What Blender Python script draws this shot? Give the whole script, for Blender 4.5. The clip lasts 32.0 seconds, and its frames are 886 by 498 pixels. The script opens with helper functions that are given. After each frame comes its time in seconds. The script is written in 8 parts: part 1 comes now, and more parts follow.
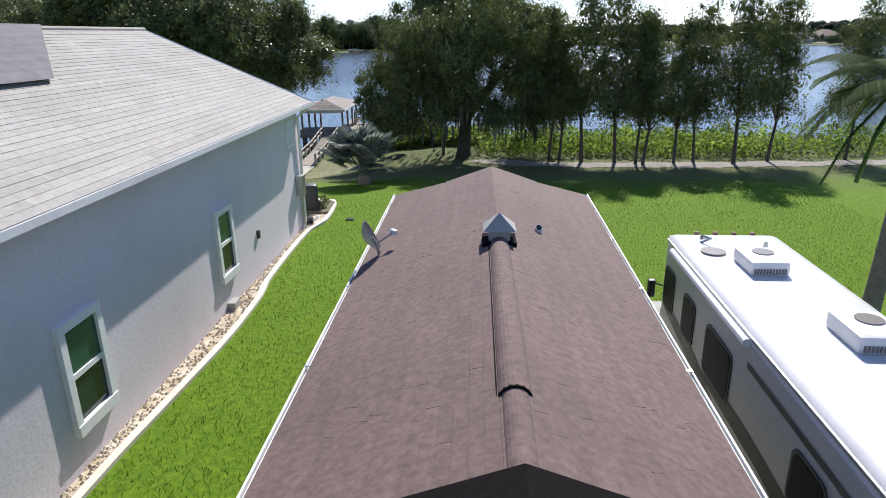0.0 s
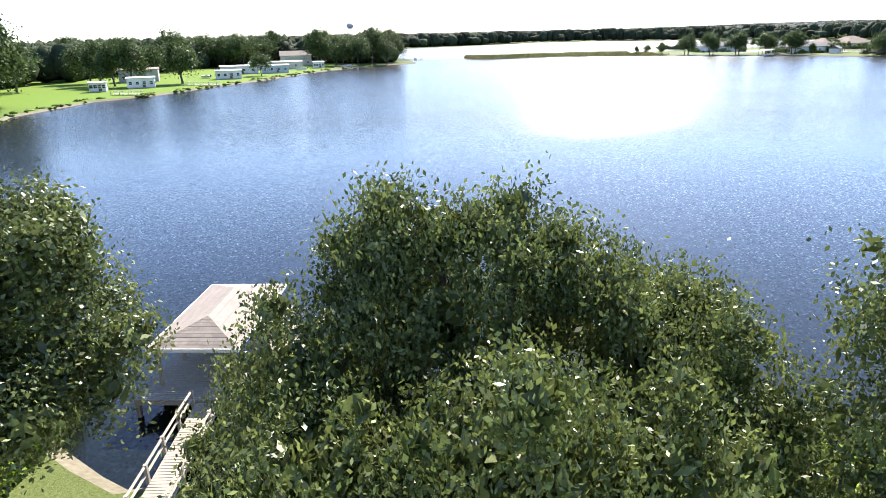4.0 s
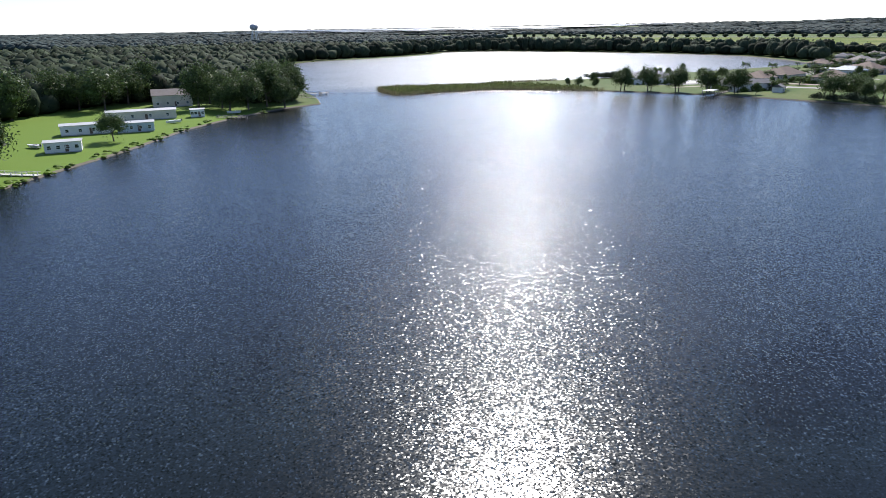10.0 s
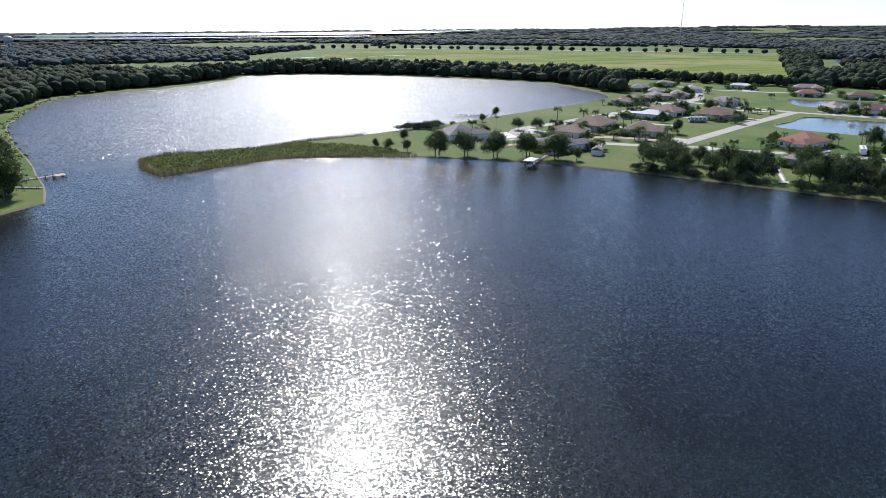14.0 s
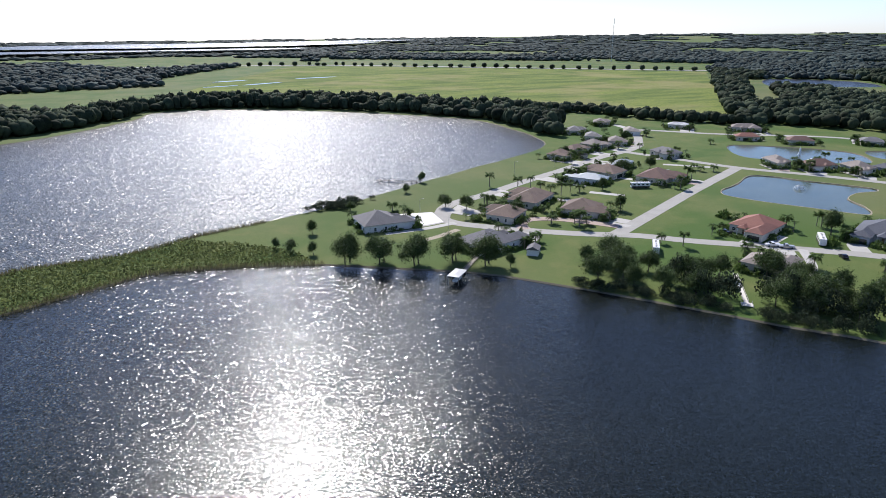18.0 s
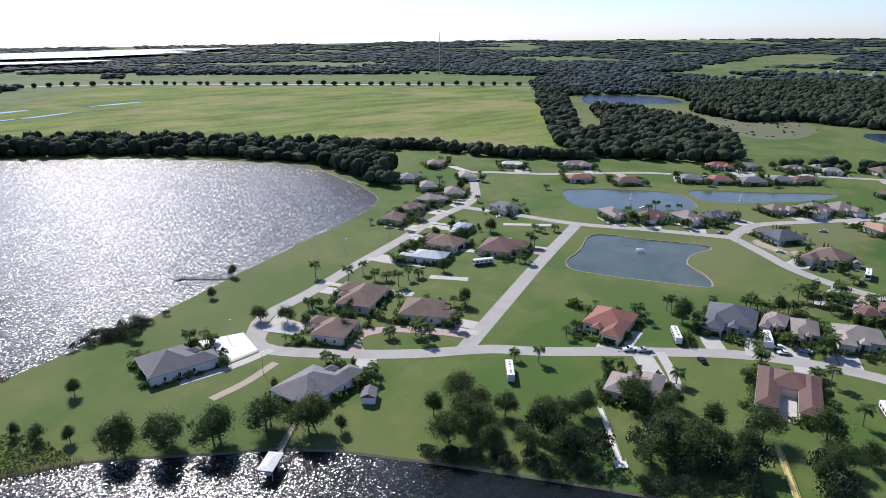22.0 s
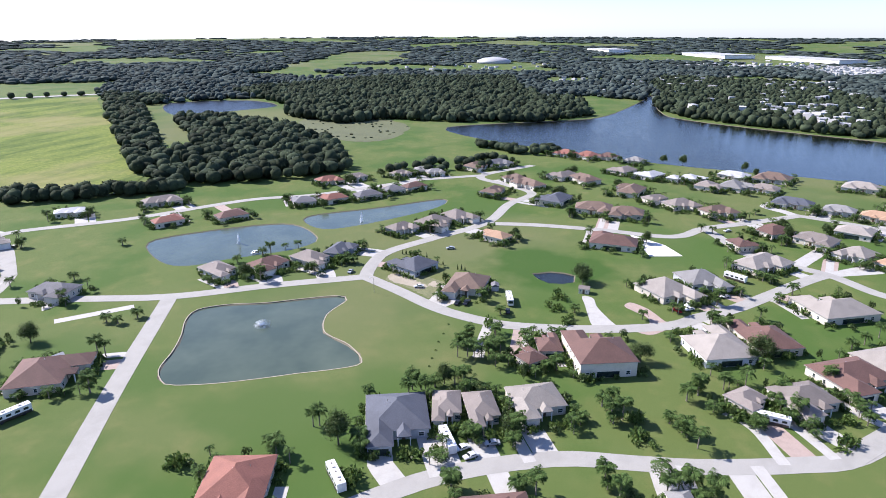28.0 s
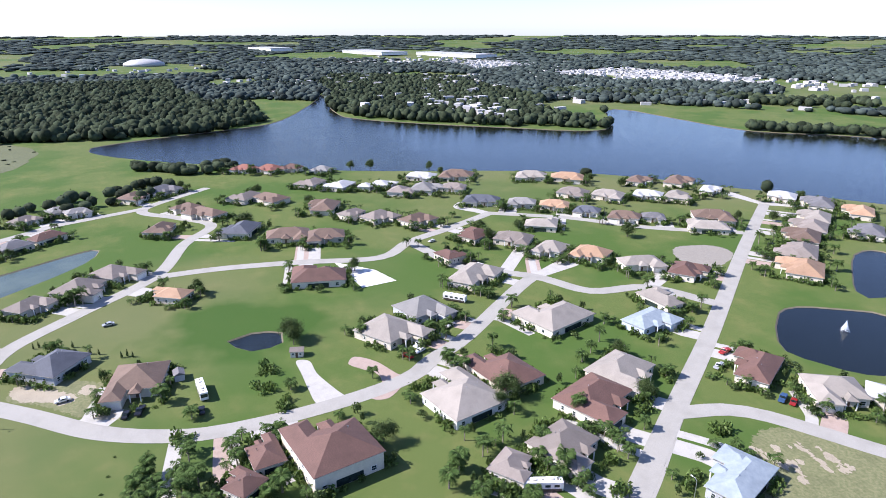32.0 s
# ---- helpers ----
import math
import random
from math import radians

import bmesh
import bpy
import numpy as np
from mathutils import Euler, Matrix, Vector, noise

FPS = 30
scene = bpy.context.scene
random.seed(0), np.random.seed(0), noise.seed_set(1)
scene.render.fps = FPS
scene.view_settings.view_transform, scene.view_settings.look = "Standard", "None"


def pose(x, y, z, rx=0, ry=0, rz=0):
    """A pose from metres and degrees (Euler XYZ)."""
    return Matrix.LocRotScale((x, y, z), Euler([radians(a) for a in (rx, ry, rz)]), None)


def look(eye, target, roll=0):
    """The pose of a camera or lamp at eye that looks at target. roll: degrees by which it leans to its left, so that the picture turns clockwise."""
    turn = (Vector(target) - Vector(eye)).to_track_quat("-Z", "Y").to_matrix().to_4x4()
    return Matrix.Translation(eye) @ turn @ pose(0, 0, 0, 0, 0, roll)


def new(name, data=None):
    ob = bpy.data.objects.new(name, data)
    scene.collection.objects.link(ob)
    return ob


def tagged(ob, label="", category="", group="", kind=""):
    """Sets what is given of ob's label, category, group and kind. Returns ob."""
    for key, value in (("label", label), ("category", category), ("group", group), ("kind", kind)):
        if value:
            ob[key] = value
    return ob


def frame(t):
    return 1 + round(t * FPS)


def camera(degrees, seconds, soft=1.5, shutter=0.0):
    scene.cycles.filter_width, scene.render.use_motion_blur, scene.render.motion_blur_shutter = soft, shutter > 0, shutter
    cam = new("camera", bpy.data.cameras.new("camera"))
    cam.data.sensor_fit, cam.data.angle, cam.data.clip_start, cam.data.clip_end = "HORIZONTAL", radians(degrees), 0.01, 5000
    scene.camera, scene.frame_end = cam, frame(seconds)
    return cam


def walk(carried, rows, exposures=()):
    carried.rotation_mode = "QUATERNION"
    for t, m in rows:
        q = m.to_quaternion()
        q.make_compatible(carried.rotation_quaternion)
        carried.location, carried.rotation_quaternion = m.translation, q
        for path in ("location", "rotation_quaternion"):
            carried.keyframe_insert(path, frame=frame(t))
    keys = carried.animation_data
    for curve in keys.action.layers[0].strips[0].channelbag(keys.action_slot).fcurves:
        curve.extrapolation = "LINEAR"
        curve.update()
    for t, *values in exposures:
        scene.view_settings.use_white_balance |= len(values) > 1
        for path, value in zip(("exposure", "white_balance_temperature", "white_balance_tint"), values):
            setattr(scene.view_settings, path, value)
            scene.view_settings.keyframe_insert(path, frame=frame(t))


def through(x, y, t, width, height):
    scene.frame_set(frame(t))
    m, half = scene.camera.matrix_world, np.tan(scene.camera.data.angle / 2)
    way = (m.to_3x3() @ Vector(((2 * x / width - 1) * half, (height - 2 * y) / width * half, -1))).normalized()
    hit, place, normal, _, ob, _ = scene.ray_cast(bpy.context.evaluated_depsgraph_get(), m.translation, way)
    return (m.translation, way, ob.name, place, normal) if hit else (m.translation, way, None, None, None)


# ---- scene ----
cam = camera(69.76, 32.0, soft=0.8)
# seconds, x, y, z, yaw, pitch, roll
ROWS = [
    (0.0, -0.01, 0.00, 7.69, -0.01, -18.70, -0.77),
    (0.5, 0.14, 3.31, 8.33, -0.00, -18.74, -0.76),
    (1.0, 0.24, 6.71, 9.04, 0.02, -18.73, -0.77),
    (1.5, 0.38, 10.20, 9.84, 0.07, -18.73, -0.87),
    (2.0, 0.54, 13.70, 10.63, 0.13, -18.71, -1.01),
    (2.5, 0.70, 17.20, 11.43, 0.19, -18.70, -1.13),
    (3.0, 0.84, 20.63, 12.28, 0.26, -18.69, -1.23),
    (3.5, 0.93, 23.95, 13.13, 0.31, -18.69, -1.30),
    (4.0, 0.98, 27.34, 13.99, 0.34, -18.70, -1.35),
    (4.5, 1.00, 30.79, 14.85, 0.36, -18.71, -1.37),
    (6.5, 0.79, 48.92, 18.57, 0.38, -18.80, -1.12),
    (7.0, 0.81, 53.07, 20.03, 0.31, -18.82, -1.01),
    (7.5, 0.92, 57.12, 21.72, -0.08, -18.90, -0.88),
    (8.0, 1.01, 61.07, 23.47, -0.93, -19.00, -0.75),
    (8.5, 1.41, 65.32, 25.08, -1.80, -19.07, -0.68),
    (9.0, 1.98, 69.79, 26.85, -2.98, -19.14, -0.63),
    (9.5, 2.79, 75.04, 29.02, -4.56, -19.24, -0.66),
    (10.0, 3.86, 81.44, 31.72, -7.29, -19.33, -0.71),
    (10.5, 5.45, 88.56, 34.49, -9.76, -19.42, -0.68),
    (11.0, 7.44, 95.96, 37.22, -12.14, -19.48, -0.59),
    (11.5, 9.75, 103.30, 39.95, -15.05, -19.49, -0.48),
    (12.0, 12.48, 110.63, 42.72, -17.60, -19.48, -0.37),
    (12.5, 15.58, 117.88, 45.48, -19.07, -19.45, -0.29),
    (13.0, 18.98, 124.70, 48.26, -20.70, -19.39, -0.20),
    (13.5, 22.70, 131.09, 51.36, -22.36, -19.37, -0.10),
    (14.0, 26.51, 137.10, 54.52, -23.53, -19.32, -0.01),
    (14.5, 30.45, 142.77, 57.69, -24.52, -19.28, 0.01),
    (16.5, 46.74, 163.77, 71.94, -25.81, -19.11, -0.15),
    (17.0, 50.77, 169.47, 75.57, -26.53, -19.07, -0.17),
    (17.5, 54.94, 175.64, 79.15, -27.87, -19.04, -0.16),
    (18.0, 59.15, 181.85, 82.76, -28.93, -19.00, -0.12),
    (18.5, 63.45, 187.90, 86.37, -29.72, -18.97, -0.10),
    (19.0, 67.93, 193.60, 89.87, -31.14, -18.98, -0.09),
    (19.5, 72.84, 199.28, 93.61, -33.05, -18.96, -0.09),
    (20.0, 77.77, 204.88, 97.47, -34.88, -18.93, -0.09),
    (20.5, 82.93, 210.24, 101.29, -36.86, -18.91, -0.08),
    (21.0, 88.14, 215.58, 105.03, -38.84, -18.89, -0.05),
    (21.5, 93.44, 220.80, 108.29, -40.80, -18.85, -0.03),
    (22.0, 98.96, 225.80, 111.01, -43.55, -18.85, -0.04),
    (22.5, 104.86, 230.55, 112.78, -46.84, -18.92, -0.10),
    (23.0, 111.02, 235.10, 113.69, -50.24, -18.98, -0.13),
    (23.5, 117.56, 239.48, 113.94, -53.55, -18.98, -0.14),
    (24.0, 124.62, 243.85, 113.57, -56.74, -18.96, -0.14),
    (24.5, 132.01, 248.24, 113.11, -60.05, -18.95, -0.10),
    (25.0, 139.33, 252.37, 112.79, -64.22, -18.95, -0.08),
    (25.5, 146.85, 255.81, 112.45, -67.92, -18.97, -0.06),
    (27.5, 177.00, 265.70, 112.11, -76.13, -18.97, 0.05),
    (28.0, 184.41, 267.52, 112.10, -78.26, -18.95, 0.11),
    (28.5, 191.91, 268.92, 112.13, -80.67, -18.98, 0.15),
    (29.0, 199.47, 269.99, 112.28, -83.06, -19.00, 0.16),
    (29.5, 207.00, 270.72, 112.52, -86.24, -19.02, 0.13),
    (30.0, 214.32, 271.01, 112.83, -90.18, -19.03, 0.08),
    (30.5, 221.51, 270.83, 113.05, -94.25, -19.05, 0.02),
    (31.0, 228.85, 270.22, 113.11, -98.83, -19.08, -0.03),
    (31.5, 236.28, 269.13, 113.10, -103.37, -19.10, -0.05),
    (32.0, 243.67, 267.73, 113.10, -106.77, -19.09, -0.04),
]
walk(cam, [(t, pose(x, y, z, 90 + pitch, 0, yaw) @ pose(0, 0, 0, 0, 0, roll)) for t, x, y, z, yaw, pitch, roll in ROWS],
     [(0.0, 0.55, 6400, 11), (1.5, 0.45, 6350, 12), (3.0, 1.3, 6550, 11), (4.0, 1.8, 6850, 10), (4.5, 1.75, 6850, 10), (6.5, 1.05, 6600, 10), (9.0, 0.7, 6350, 11), (14.5, 0.6, 6300, 12), (19.0, 0.52, 6250, 14), (22.0, 0.52, 6200, 16),
      (25.0, 0.9, 6180, 17), (32.0, 1.12, 6150, 18)])

# ---- light ----
SUN_AZ, SUN_EL = 14.5, 41.0  # clockwise from +y, and above the horizon
sun_way = Vector((math.sin(radians(SUN_AZ)) * math.cos(radians(SUN_EL)), math.cos(radians(SUN_AZ)) * math.cos(radians(SUN_EL)), math.sin(radians(SUN_EL))))
world = bpy.data.worlds.new("world")
scene.world = world
world.use_nodes = True
sky = world.node_tree.nodes.new("ShaderNodeTexSky")
sky.sky_type, sky.sun_disc = "NISHITA", False
sky.sun_elevation, sky.sun_rotation = radians(SUN_EL), radians(SUN_AZ)
sky.air_density, sky.dust_density, sky.ozone_density = 1.0, 0.25, 2.4
tint = world.node_tree.nodes.new("ShaderNodeMix")
tint.data_type, tint.blend_type = "RGBA", "MULTIPLY"
tint.inputs[0].default_value, tint.inputs[7].default_value = 1.0, (0.83, 0.95, 1.24, 1)
pale = world.node_tree.nodes.new("ShaderNodeHueSaturation")
pale.inputs["Saturation"].default_value = 0.84
world.node_tree.links.new(sky.outputs[0], pale.inputs["Color"])
world.node_tree.links.new(pale.outputs[0], tint.inputs[6])
world.node_tree.links.new(tint.outputs[2], world.node_tree.nodes["Background"].inputs[0])
world.node_tree.nodes["Background"].inputs[1].default_value = 0.09
sun = new("sun", bpy.data.lights.new("sun", "SUN"))
sun.data.energy, sun.data.angle, sun.data.color = 5.0, radians(0.53), (1.0, 0.955, 0.89)
sun.matrix_world = look(sun_way * 500, (0, 0, 0))

# ---- materials ----
def material(name, build):
    m = bpy.data.materials.new(name)
    m.use_nodes = True
    nt = m.node_tree
    b = nt.nodes["Principled BSDF"]

    def node(kind, **kw):
        n = nt.nodes.new("ShaderNode" + kind)
        for k, v in kw.items():
            if k in n.inputs:
                n.inputs[k].default_value = v
        return n

    def link(a, z):
        nt.links.new(a, z)
    build(nt, b, node, link)
    return m


def coords(node, link, kind="Object", scale=(1, 1, 1)):
    c = node("TexCoord")
    mp = node("Mapping")
    mp.inputs["Scale"].default_value = scale
    if kind == "World":
        g = node("NewGeometry")
        link(g.outputs["Position"], mp.inputs["Vector"])
    else:
        link(c.outputs[kind], mp.inputs["Vector"])
    return mp.outputs["Vector"]


def noise_tex(node, link, vec, scale, detail=4.0, rough=0.6):
    n = node("TexNoise")
    n.inputs["Scale"].default_value, n.inputs["Detail"].default_value, n.inputs["Roughness"].default_value = scale, detail, rough
    link(vec, n.inputs["Vector"])
    return n.outputs["Fac"]


def ramp(node, link, fac, stops):
    r = node("ValToRGB")
    els = r.color_ramp.elements
    while len(els) < len(stops):
        els.new(0.5)
    for e, (p, c) in zip(els, stops):
        e.position, e.color = p, (*c, 1)
    link(fac, r.inputs["Fac"])
    return r.outputs["Color"]


def mixed(node, link, a, b, fac, mode="MIX"):
    m = node("Mix")
    m.data_type, m.blend_type = "RGBA", mode
    for sock, v in ((m.inputs[6], a), (m.inputs[7], b)):
        if isinstance(v, tuple):
            sock.default_value = (*v, 1)
        else:
            link(v, sock)
    if isinstance(fac, float):
        m.inputs[0].default_value = fac
    else:
        link(fac, m.inputs[0])
    return m.outputs[2]


def bump(node, link, b, height, strength, dist):
    n = node("Bump")
    n.inputs["Strength"].default_value, n.inputs["Distance"].default_value = strength, dist
    link(height, n.inputs["Height"])
    link(n.outputs["Normal"], b.inputs["Normal"])
    return n


def surface(name, dark, light, grain, stain, rough=0.85, relief=0.01, metal=0.0, kind="Object", vary=0.0, spec=0.5):
    """Two scales of noise between two colours, with a fine relief. vary: change from object to object."""
    def build(nt, b, node, link):
        v = coords(node, link, kind)
        fine = noise_tex(node, link, v, grain, 5.0)
        big = noise_tex(node, link, v, stain, 3.0)
        c = ramp(node, link, fine, [(0.3, dark), (0.7, light)])
        c = mixed(node, link, c, tuple(x * 0.72 for x in dark), ramp(node, link, big, [(0.45, (0, 0, 0)), (0.8, (0.5, 0.5, 0.5))]))
        if vary:
            o = node("ObjectInfo")
            h = node("HueSaturation")
            m = node("MapRange")
            m.inputs[3].default_value, m.inputs[4].default_value = 1 - vary, 1 + vary
            link(o.outputs["Random"], m.inputs[0])
            link(m.outputs[0], h.inputs["Value"])
            link(c, h.inputs["Color"])
            c = h.outputs["Color"]
        link(c, b.inputs["Base Color"])
        b.inputs["Roughness"].default_value, b.inputs["Metallic"].default_value = rough, metal
        b.inputs["Specular IOR Level"].default_value = spec
        if relief:
            bump(node, link, b, fine, 0.6, relief)
    return material(name, build)


def build_grass(nt, b, node, link):
    v = coords(node, link, "World")
    blade = noise_tex(node, link, v, 9.0, 6.0, 0.7)
    patch = noise_tex(node, link, v, 0.09, 5.0, 0.6)
    wide = noise_tex(node, link, v, 0.016, 4.0, 0.55)
    far = noise_tex(node, link, v, 0.0022, 4.0, 0.55)
    c = ramp(node, link, blade, [(0.3, (0.057, 0.084, 0.022)), (0.7, (0.114, 0.144, 0.044))])
    c = mixed(node, link, c, (0.158, 0.148, 0.058), ramp(node, link, patch, [(0.5, (0, 0, 0)), (0.74, (0.5, 0.5, 0.5))]))
    c = mixed(node, link, c, (0.05, 0.094, 0.02), ramp(node, link, wide, [(0.46, (0, 0, 0)), (0.58, (0.85, 0.85, 0.85))]))
    c = mixed(node, link, c, (0.125, 0.13, 0.06), ramp(node, link, far, [(0.5, (0, 0, 0)), (0.64, (0.7, 0.7, 0.7))]))
    # the wet hollow round the small pond and the drain down to it are lusher
    bent = node("VectorMath")
    bent.operation = "MULTIPLY"
    bent.inputs[1].default_value = (1.0, 0.62, 1.0)
    link(v, bent.inputs[0])
    hollow = node("VectorMath")
    hollow.operation = "DISTANCE"
    hollow.inputs[1].default_value = (487.0, 276.0 * 0.62, 0.0)
    link(bent.outputs[0], hollow.inputs[0])
    frayed = node("Math")
    frayed.operation = "MULTIPLY_ADD"
    frayed.inputs[1].default_value = 46.0
    link(noise_tex(node, link, v, 0.03, 3.0, 0.5), frayed.inputs[0])
    link(hollow.outputs["Value"], frayed.inputs[2])
    lush = node("MapRange")
    lush.inputs[1].default_value, lush.inputs[2].default_value, lush.inputs[3].default_value, lush.inputs[4].default_value = 52.0, 43.0, 0.0, 0.85
    link(frayed.outputs[0], lush.inputs[0])
    c = mixed(node, link, c, (0.034, 0.078, 0.014), lush.outputs[0])
    # the fed lawns of the first garden and of the west shore are a brighter green
    away = node("VectorMath")
    away.operation = "DISTANCE"
    away.inputs[1].default_value = (2.0, 14.0, 0.0)
    link(v, away.inputs[0])
    both = node("MapRange")
    both.inputs[1].default_value, both.inputs[2].default_value, both.inputs[3].default_value, both.inputs[4].default_value = 46.0, 22.0, 0.0, 1.0
    link(away.outputs["Value"], both.inputs[0])
    over = node("VectorMath")
    over.operation = "DISTANCE"
    over.inputs[1].default_value = (-95.0, 275.0, 0.0)
    link(v, over.inputs[0])
    opposite = node("MapRange")
    opposite.inputs[1].default_value, opposite.inputs[2].default_value, opposite.inputs[3].default_value, opposite.inputs[4].default_value = 130.0, 90.0, 0.0, 0.8
    link(over.outputs["Value"], opposite.inputs[0])
    c = mixed(node, link, c, (0.115, 0.185, 0.022), opposite.outputs[0])
    vivid = ramp(node, link, blade, [(0.3, (0.06, 0.122, 0.008)), (0.7, (0.148, 0.238, 0.017))])
    # thin grass strewn with old leaves on the bank side of it
    axis = node("SeparateXYZ")
    link(v, axis.inputs[0])
    reach = node("Math")
    reach.operation = "MULTIPLY_ADD"
    reach.inputs[1].default_value = 7.0
    link(noise_tex(node, link, v, 0.35, 5.0, 0.65), reach.inputs[0])
    link(axis.outputs["Y"], reach.inputs[2])
    strewn = node("MapRange")
    strewn.inputs[1].default_value, strewn.inputs[2].default_value, strewn.inputs[3].default_value, strewn.inputs[4].default_value = 31.0, 36.0, 0.0, 0.85
    link(reach.outputs[0], strewn.inputs[0])
    litter = ramp(node, link, blade, [(0.3, (0.055, 0.066, 0.024)), (0.7, (0.14, 0.138, 0.07))])
    vivid = mixed(node, link, vivid, litter, strewn.outputs[0])
    c = mixed(node, link, c, vivid, both.outputs[0])
    link(c, b.inputs["Base Color"])
    b.inputs["Roughness"].default_value = 0.9
    b.inputs["Specular IOR Level"].default_value = 0.1
    bump(node, link, b, blade, 0.7, 0.05)


def build_water(nt, b, node, link):
    """Calm water in the lee of the near trees, wind chop beyond: flat facets whose slopes scatter the sun."""
    v = coords(node, link, "World")
    sep = node("SeparateXYZ")
    link(v, sep.inputs[0])

    def maths(kind, a, z):
        m = node("Math")
        m.operation = kind
        for sock, q in zip(m.inputs, (a, z)):
            if isinstance(q, float):
                sock.default_value = q
            else:
                link(q, sock)
        return m.outputs[0]

    patchy = noise_tex(node, link, v, 0.045, 3.0, 0.6)
    edge = maths("MULTIPLY_ADD", patchy, 26.0)
    edge.node.inputs[2].default_value = -13.0
    north = maths("ADD", sep.outputs["Y"], edge)

    def beyond(y0, y1, lo, hi):
        """lo this side of y0, hi past y1."""
        m = node("MapRange")
        m.inputs[1].default_value, m.inputs[2].default_value, m.inputs[3].default_value, m.inputs[4].default_value = y0, y1, lo, hi
        link(north, m.inputs[0])
        return m.outputs[0]

    def facet(scale):
        f = node("TexVoronoi")
        f.inputs["Scale"].default_value = scale
        link(v, f.inputs["Vector"])
        return f.outputs["Color"]

    # the facets grow with the fetch of the wind; coarse ones begin singly among the fine
    colour = facet(9.0)
    for scale, y0, y1 in ((6.5, 96.0, 124.0), (4.4, 180.0, 240.0), (2.8, 280.0, 370.0), (2.2, 430.0, 450.0)):
        cells = facet(scale)
        third = node("SeparateColor")
        link(cells, third.inputs[0])
        colour = mixed(node, link, colour, cells, maths("LESS_THAN", third.outputs[2], beyond(y0, y1, 0.0, 1.0)))
    pick = node("SeparateColor")
    link(colour, pick.inputs[0])
    slopes = node("CombineXYZ")
    slopes.inputs[2].default_value = 1.0
    for k, (lee, chop, far, head) in enumerate(((0.06, 0.14, 0.24, 0.35), (0.09, 0.54, 0.58, 0.4))):
        mid = node("MapRange")
        mid.inputs[3].default_value, mid.inputs[4].default_value = -1.0, 1.0
        link(pick.outputs[k], mid.inputs[0])
        u = mid.outputs[0]
        size = maths("ABSOLUTE", u, 0.0)
        peak = beyond(440.0, 452.0, 0.85, 0.4) if k else 0.6
        steep = beyond(440.0, 452.0, 5.0, 3.0) if k else 3.0
        bell = maths("MULTIPLY", maths("POWER", size, steep), peak)
        bell = maths("ADD", bell, maths("MULTIPLY", size, maths("SUBTRACT", 1.0, peak)))
        bell = maths("MULTIPLY", bell, maths("SIGN", u, 0.0))
        reach = maths("ADD", maths("ADD", beyond(108.0, 140.0, lee, chop), beyond(200.0, 420.0, 0.0, far - chop)), beyond(440.0, 452.0, 0.0, head - far))
        link(maths("MULTIPLY", bell, reach), slopes.inputs[k])
    wind = node("VectorRotate")
    wind.rotation_type = "Z_AXIS"
    wind.inputs["Angle"].default_value = radians(-14.5)
    link(slopes.outputs[0], wind.inputs["Vector"])
    unit = node("VectorMath")
    unit.operation = "NORMALIZE"
    link(wind.outputs[0], unit.inputs[0])
    # longer waves across the wind
    turned = node("Mapping")
    turned.inputs["Rotation"].default_value = (0, 0, radians(14.5))
    link(v, turned.inputs["Vector"])
    wave = node("Mapping")
    wave.inputs["Scale"].default_value = (0.45, 2.5, 1.0)
    link(turned.outputs["Vector"], wave.inputs["Vector"])
    ripple = noise_tex(node, link, wave.outputs["Vector"], 3.2, 3.0, 0.6)
    calm = noise_tex(node, link, v, 0.018, 3.0, 0.6)
    link(ramp(node, link, calm, [(0.35, (0.0042, 0.0062, 0.0046)), (0.7, (0.0065, 0.009, 0.0065))]), b.inputs["Base Color"])
    rough = maths("ADD", beyond(60.0, 140.0, 0.1, 0.2), beyond(400.0, 450.0, 0.0, 0.12))
    link(maths("MULTIPLY", rough, maths("ADD", maths("MULTIPLY", calm, 0.4), 0.8)), b.inputs["Roughness"])
    b.inputs["IOR"].default_value = 1.33
    b.inputs["Specular IOR Level"].default_value = 0.5
    n = bump(node, link, b, ripple, 1.0, 0.02)
    link(beyond(80.0, 150.0, 0.0015, 0.005), n.inputs["Distance"])
    link(unit.outputs[0], n.inputs["Normal"])


def build_pond(nt, b, node, link):
    v = coords(node, link, "World")
    link(ramp(node, link, noise_tex(node, link, v, 0.05, 3.0), [(0.35, (0.05, 0.068, 0.046)), (0.7, (0.078, 0.098, 0.066))]), b.inputs["Base Color"])
    b.inputs["Roughness"].default_value, b.inputs["IOR"].default_value = 0.12, 1.33
    bump(node, link, b, noise_tex(node, link, v, 1.6, 3.0), 1.0, 0.03)


pond_mat = material("pond_water", build_pond)
grass = material("grass", build_grass)
water_mat = material("lake_water", build_water)
asphalt = surface("pale_road_concrete", (0.245, 0.235, 0.208), (0.325, 0.312, 0.28), 6.0, 0.12, 0.9, 0.004, kind="World")
concrete = surface("light_concrete", (0.315, 0.302, 0.272), (0.41, 0.395, 0.36), 5.0, 0.3, 0.85, 0.003, kind="World")
soil = surface("lake_bank_soil", (0.09, 0.075, 0.05), (0.17, 0.15, 0.10), 4.0, 0.4, 0.95, 0.02, kind="World")

# ---- shape helpers ----
from mathutils.geometry import delaunay_2d_cdt


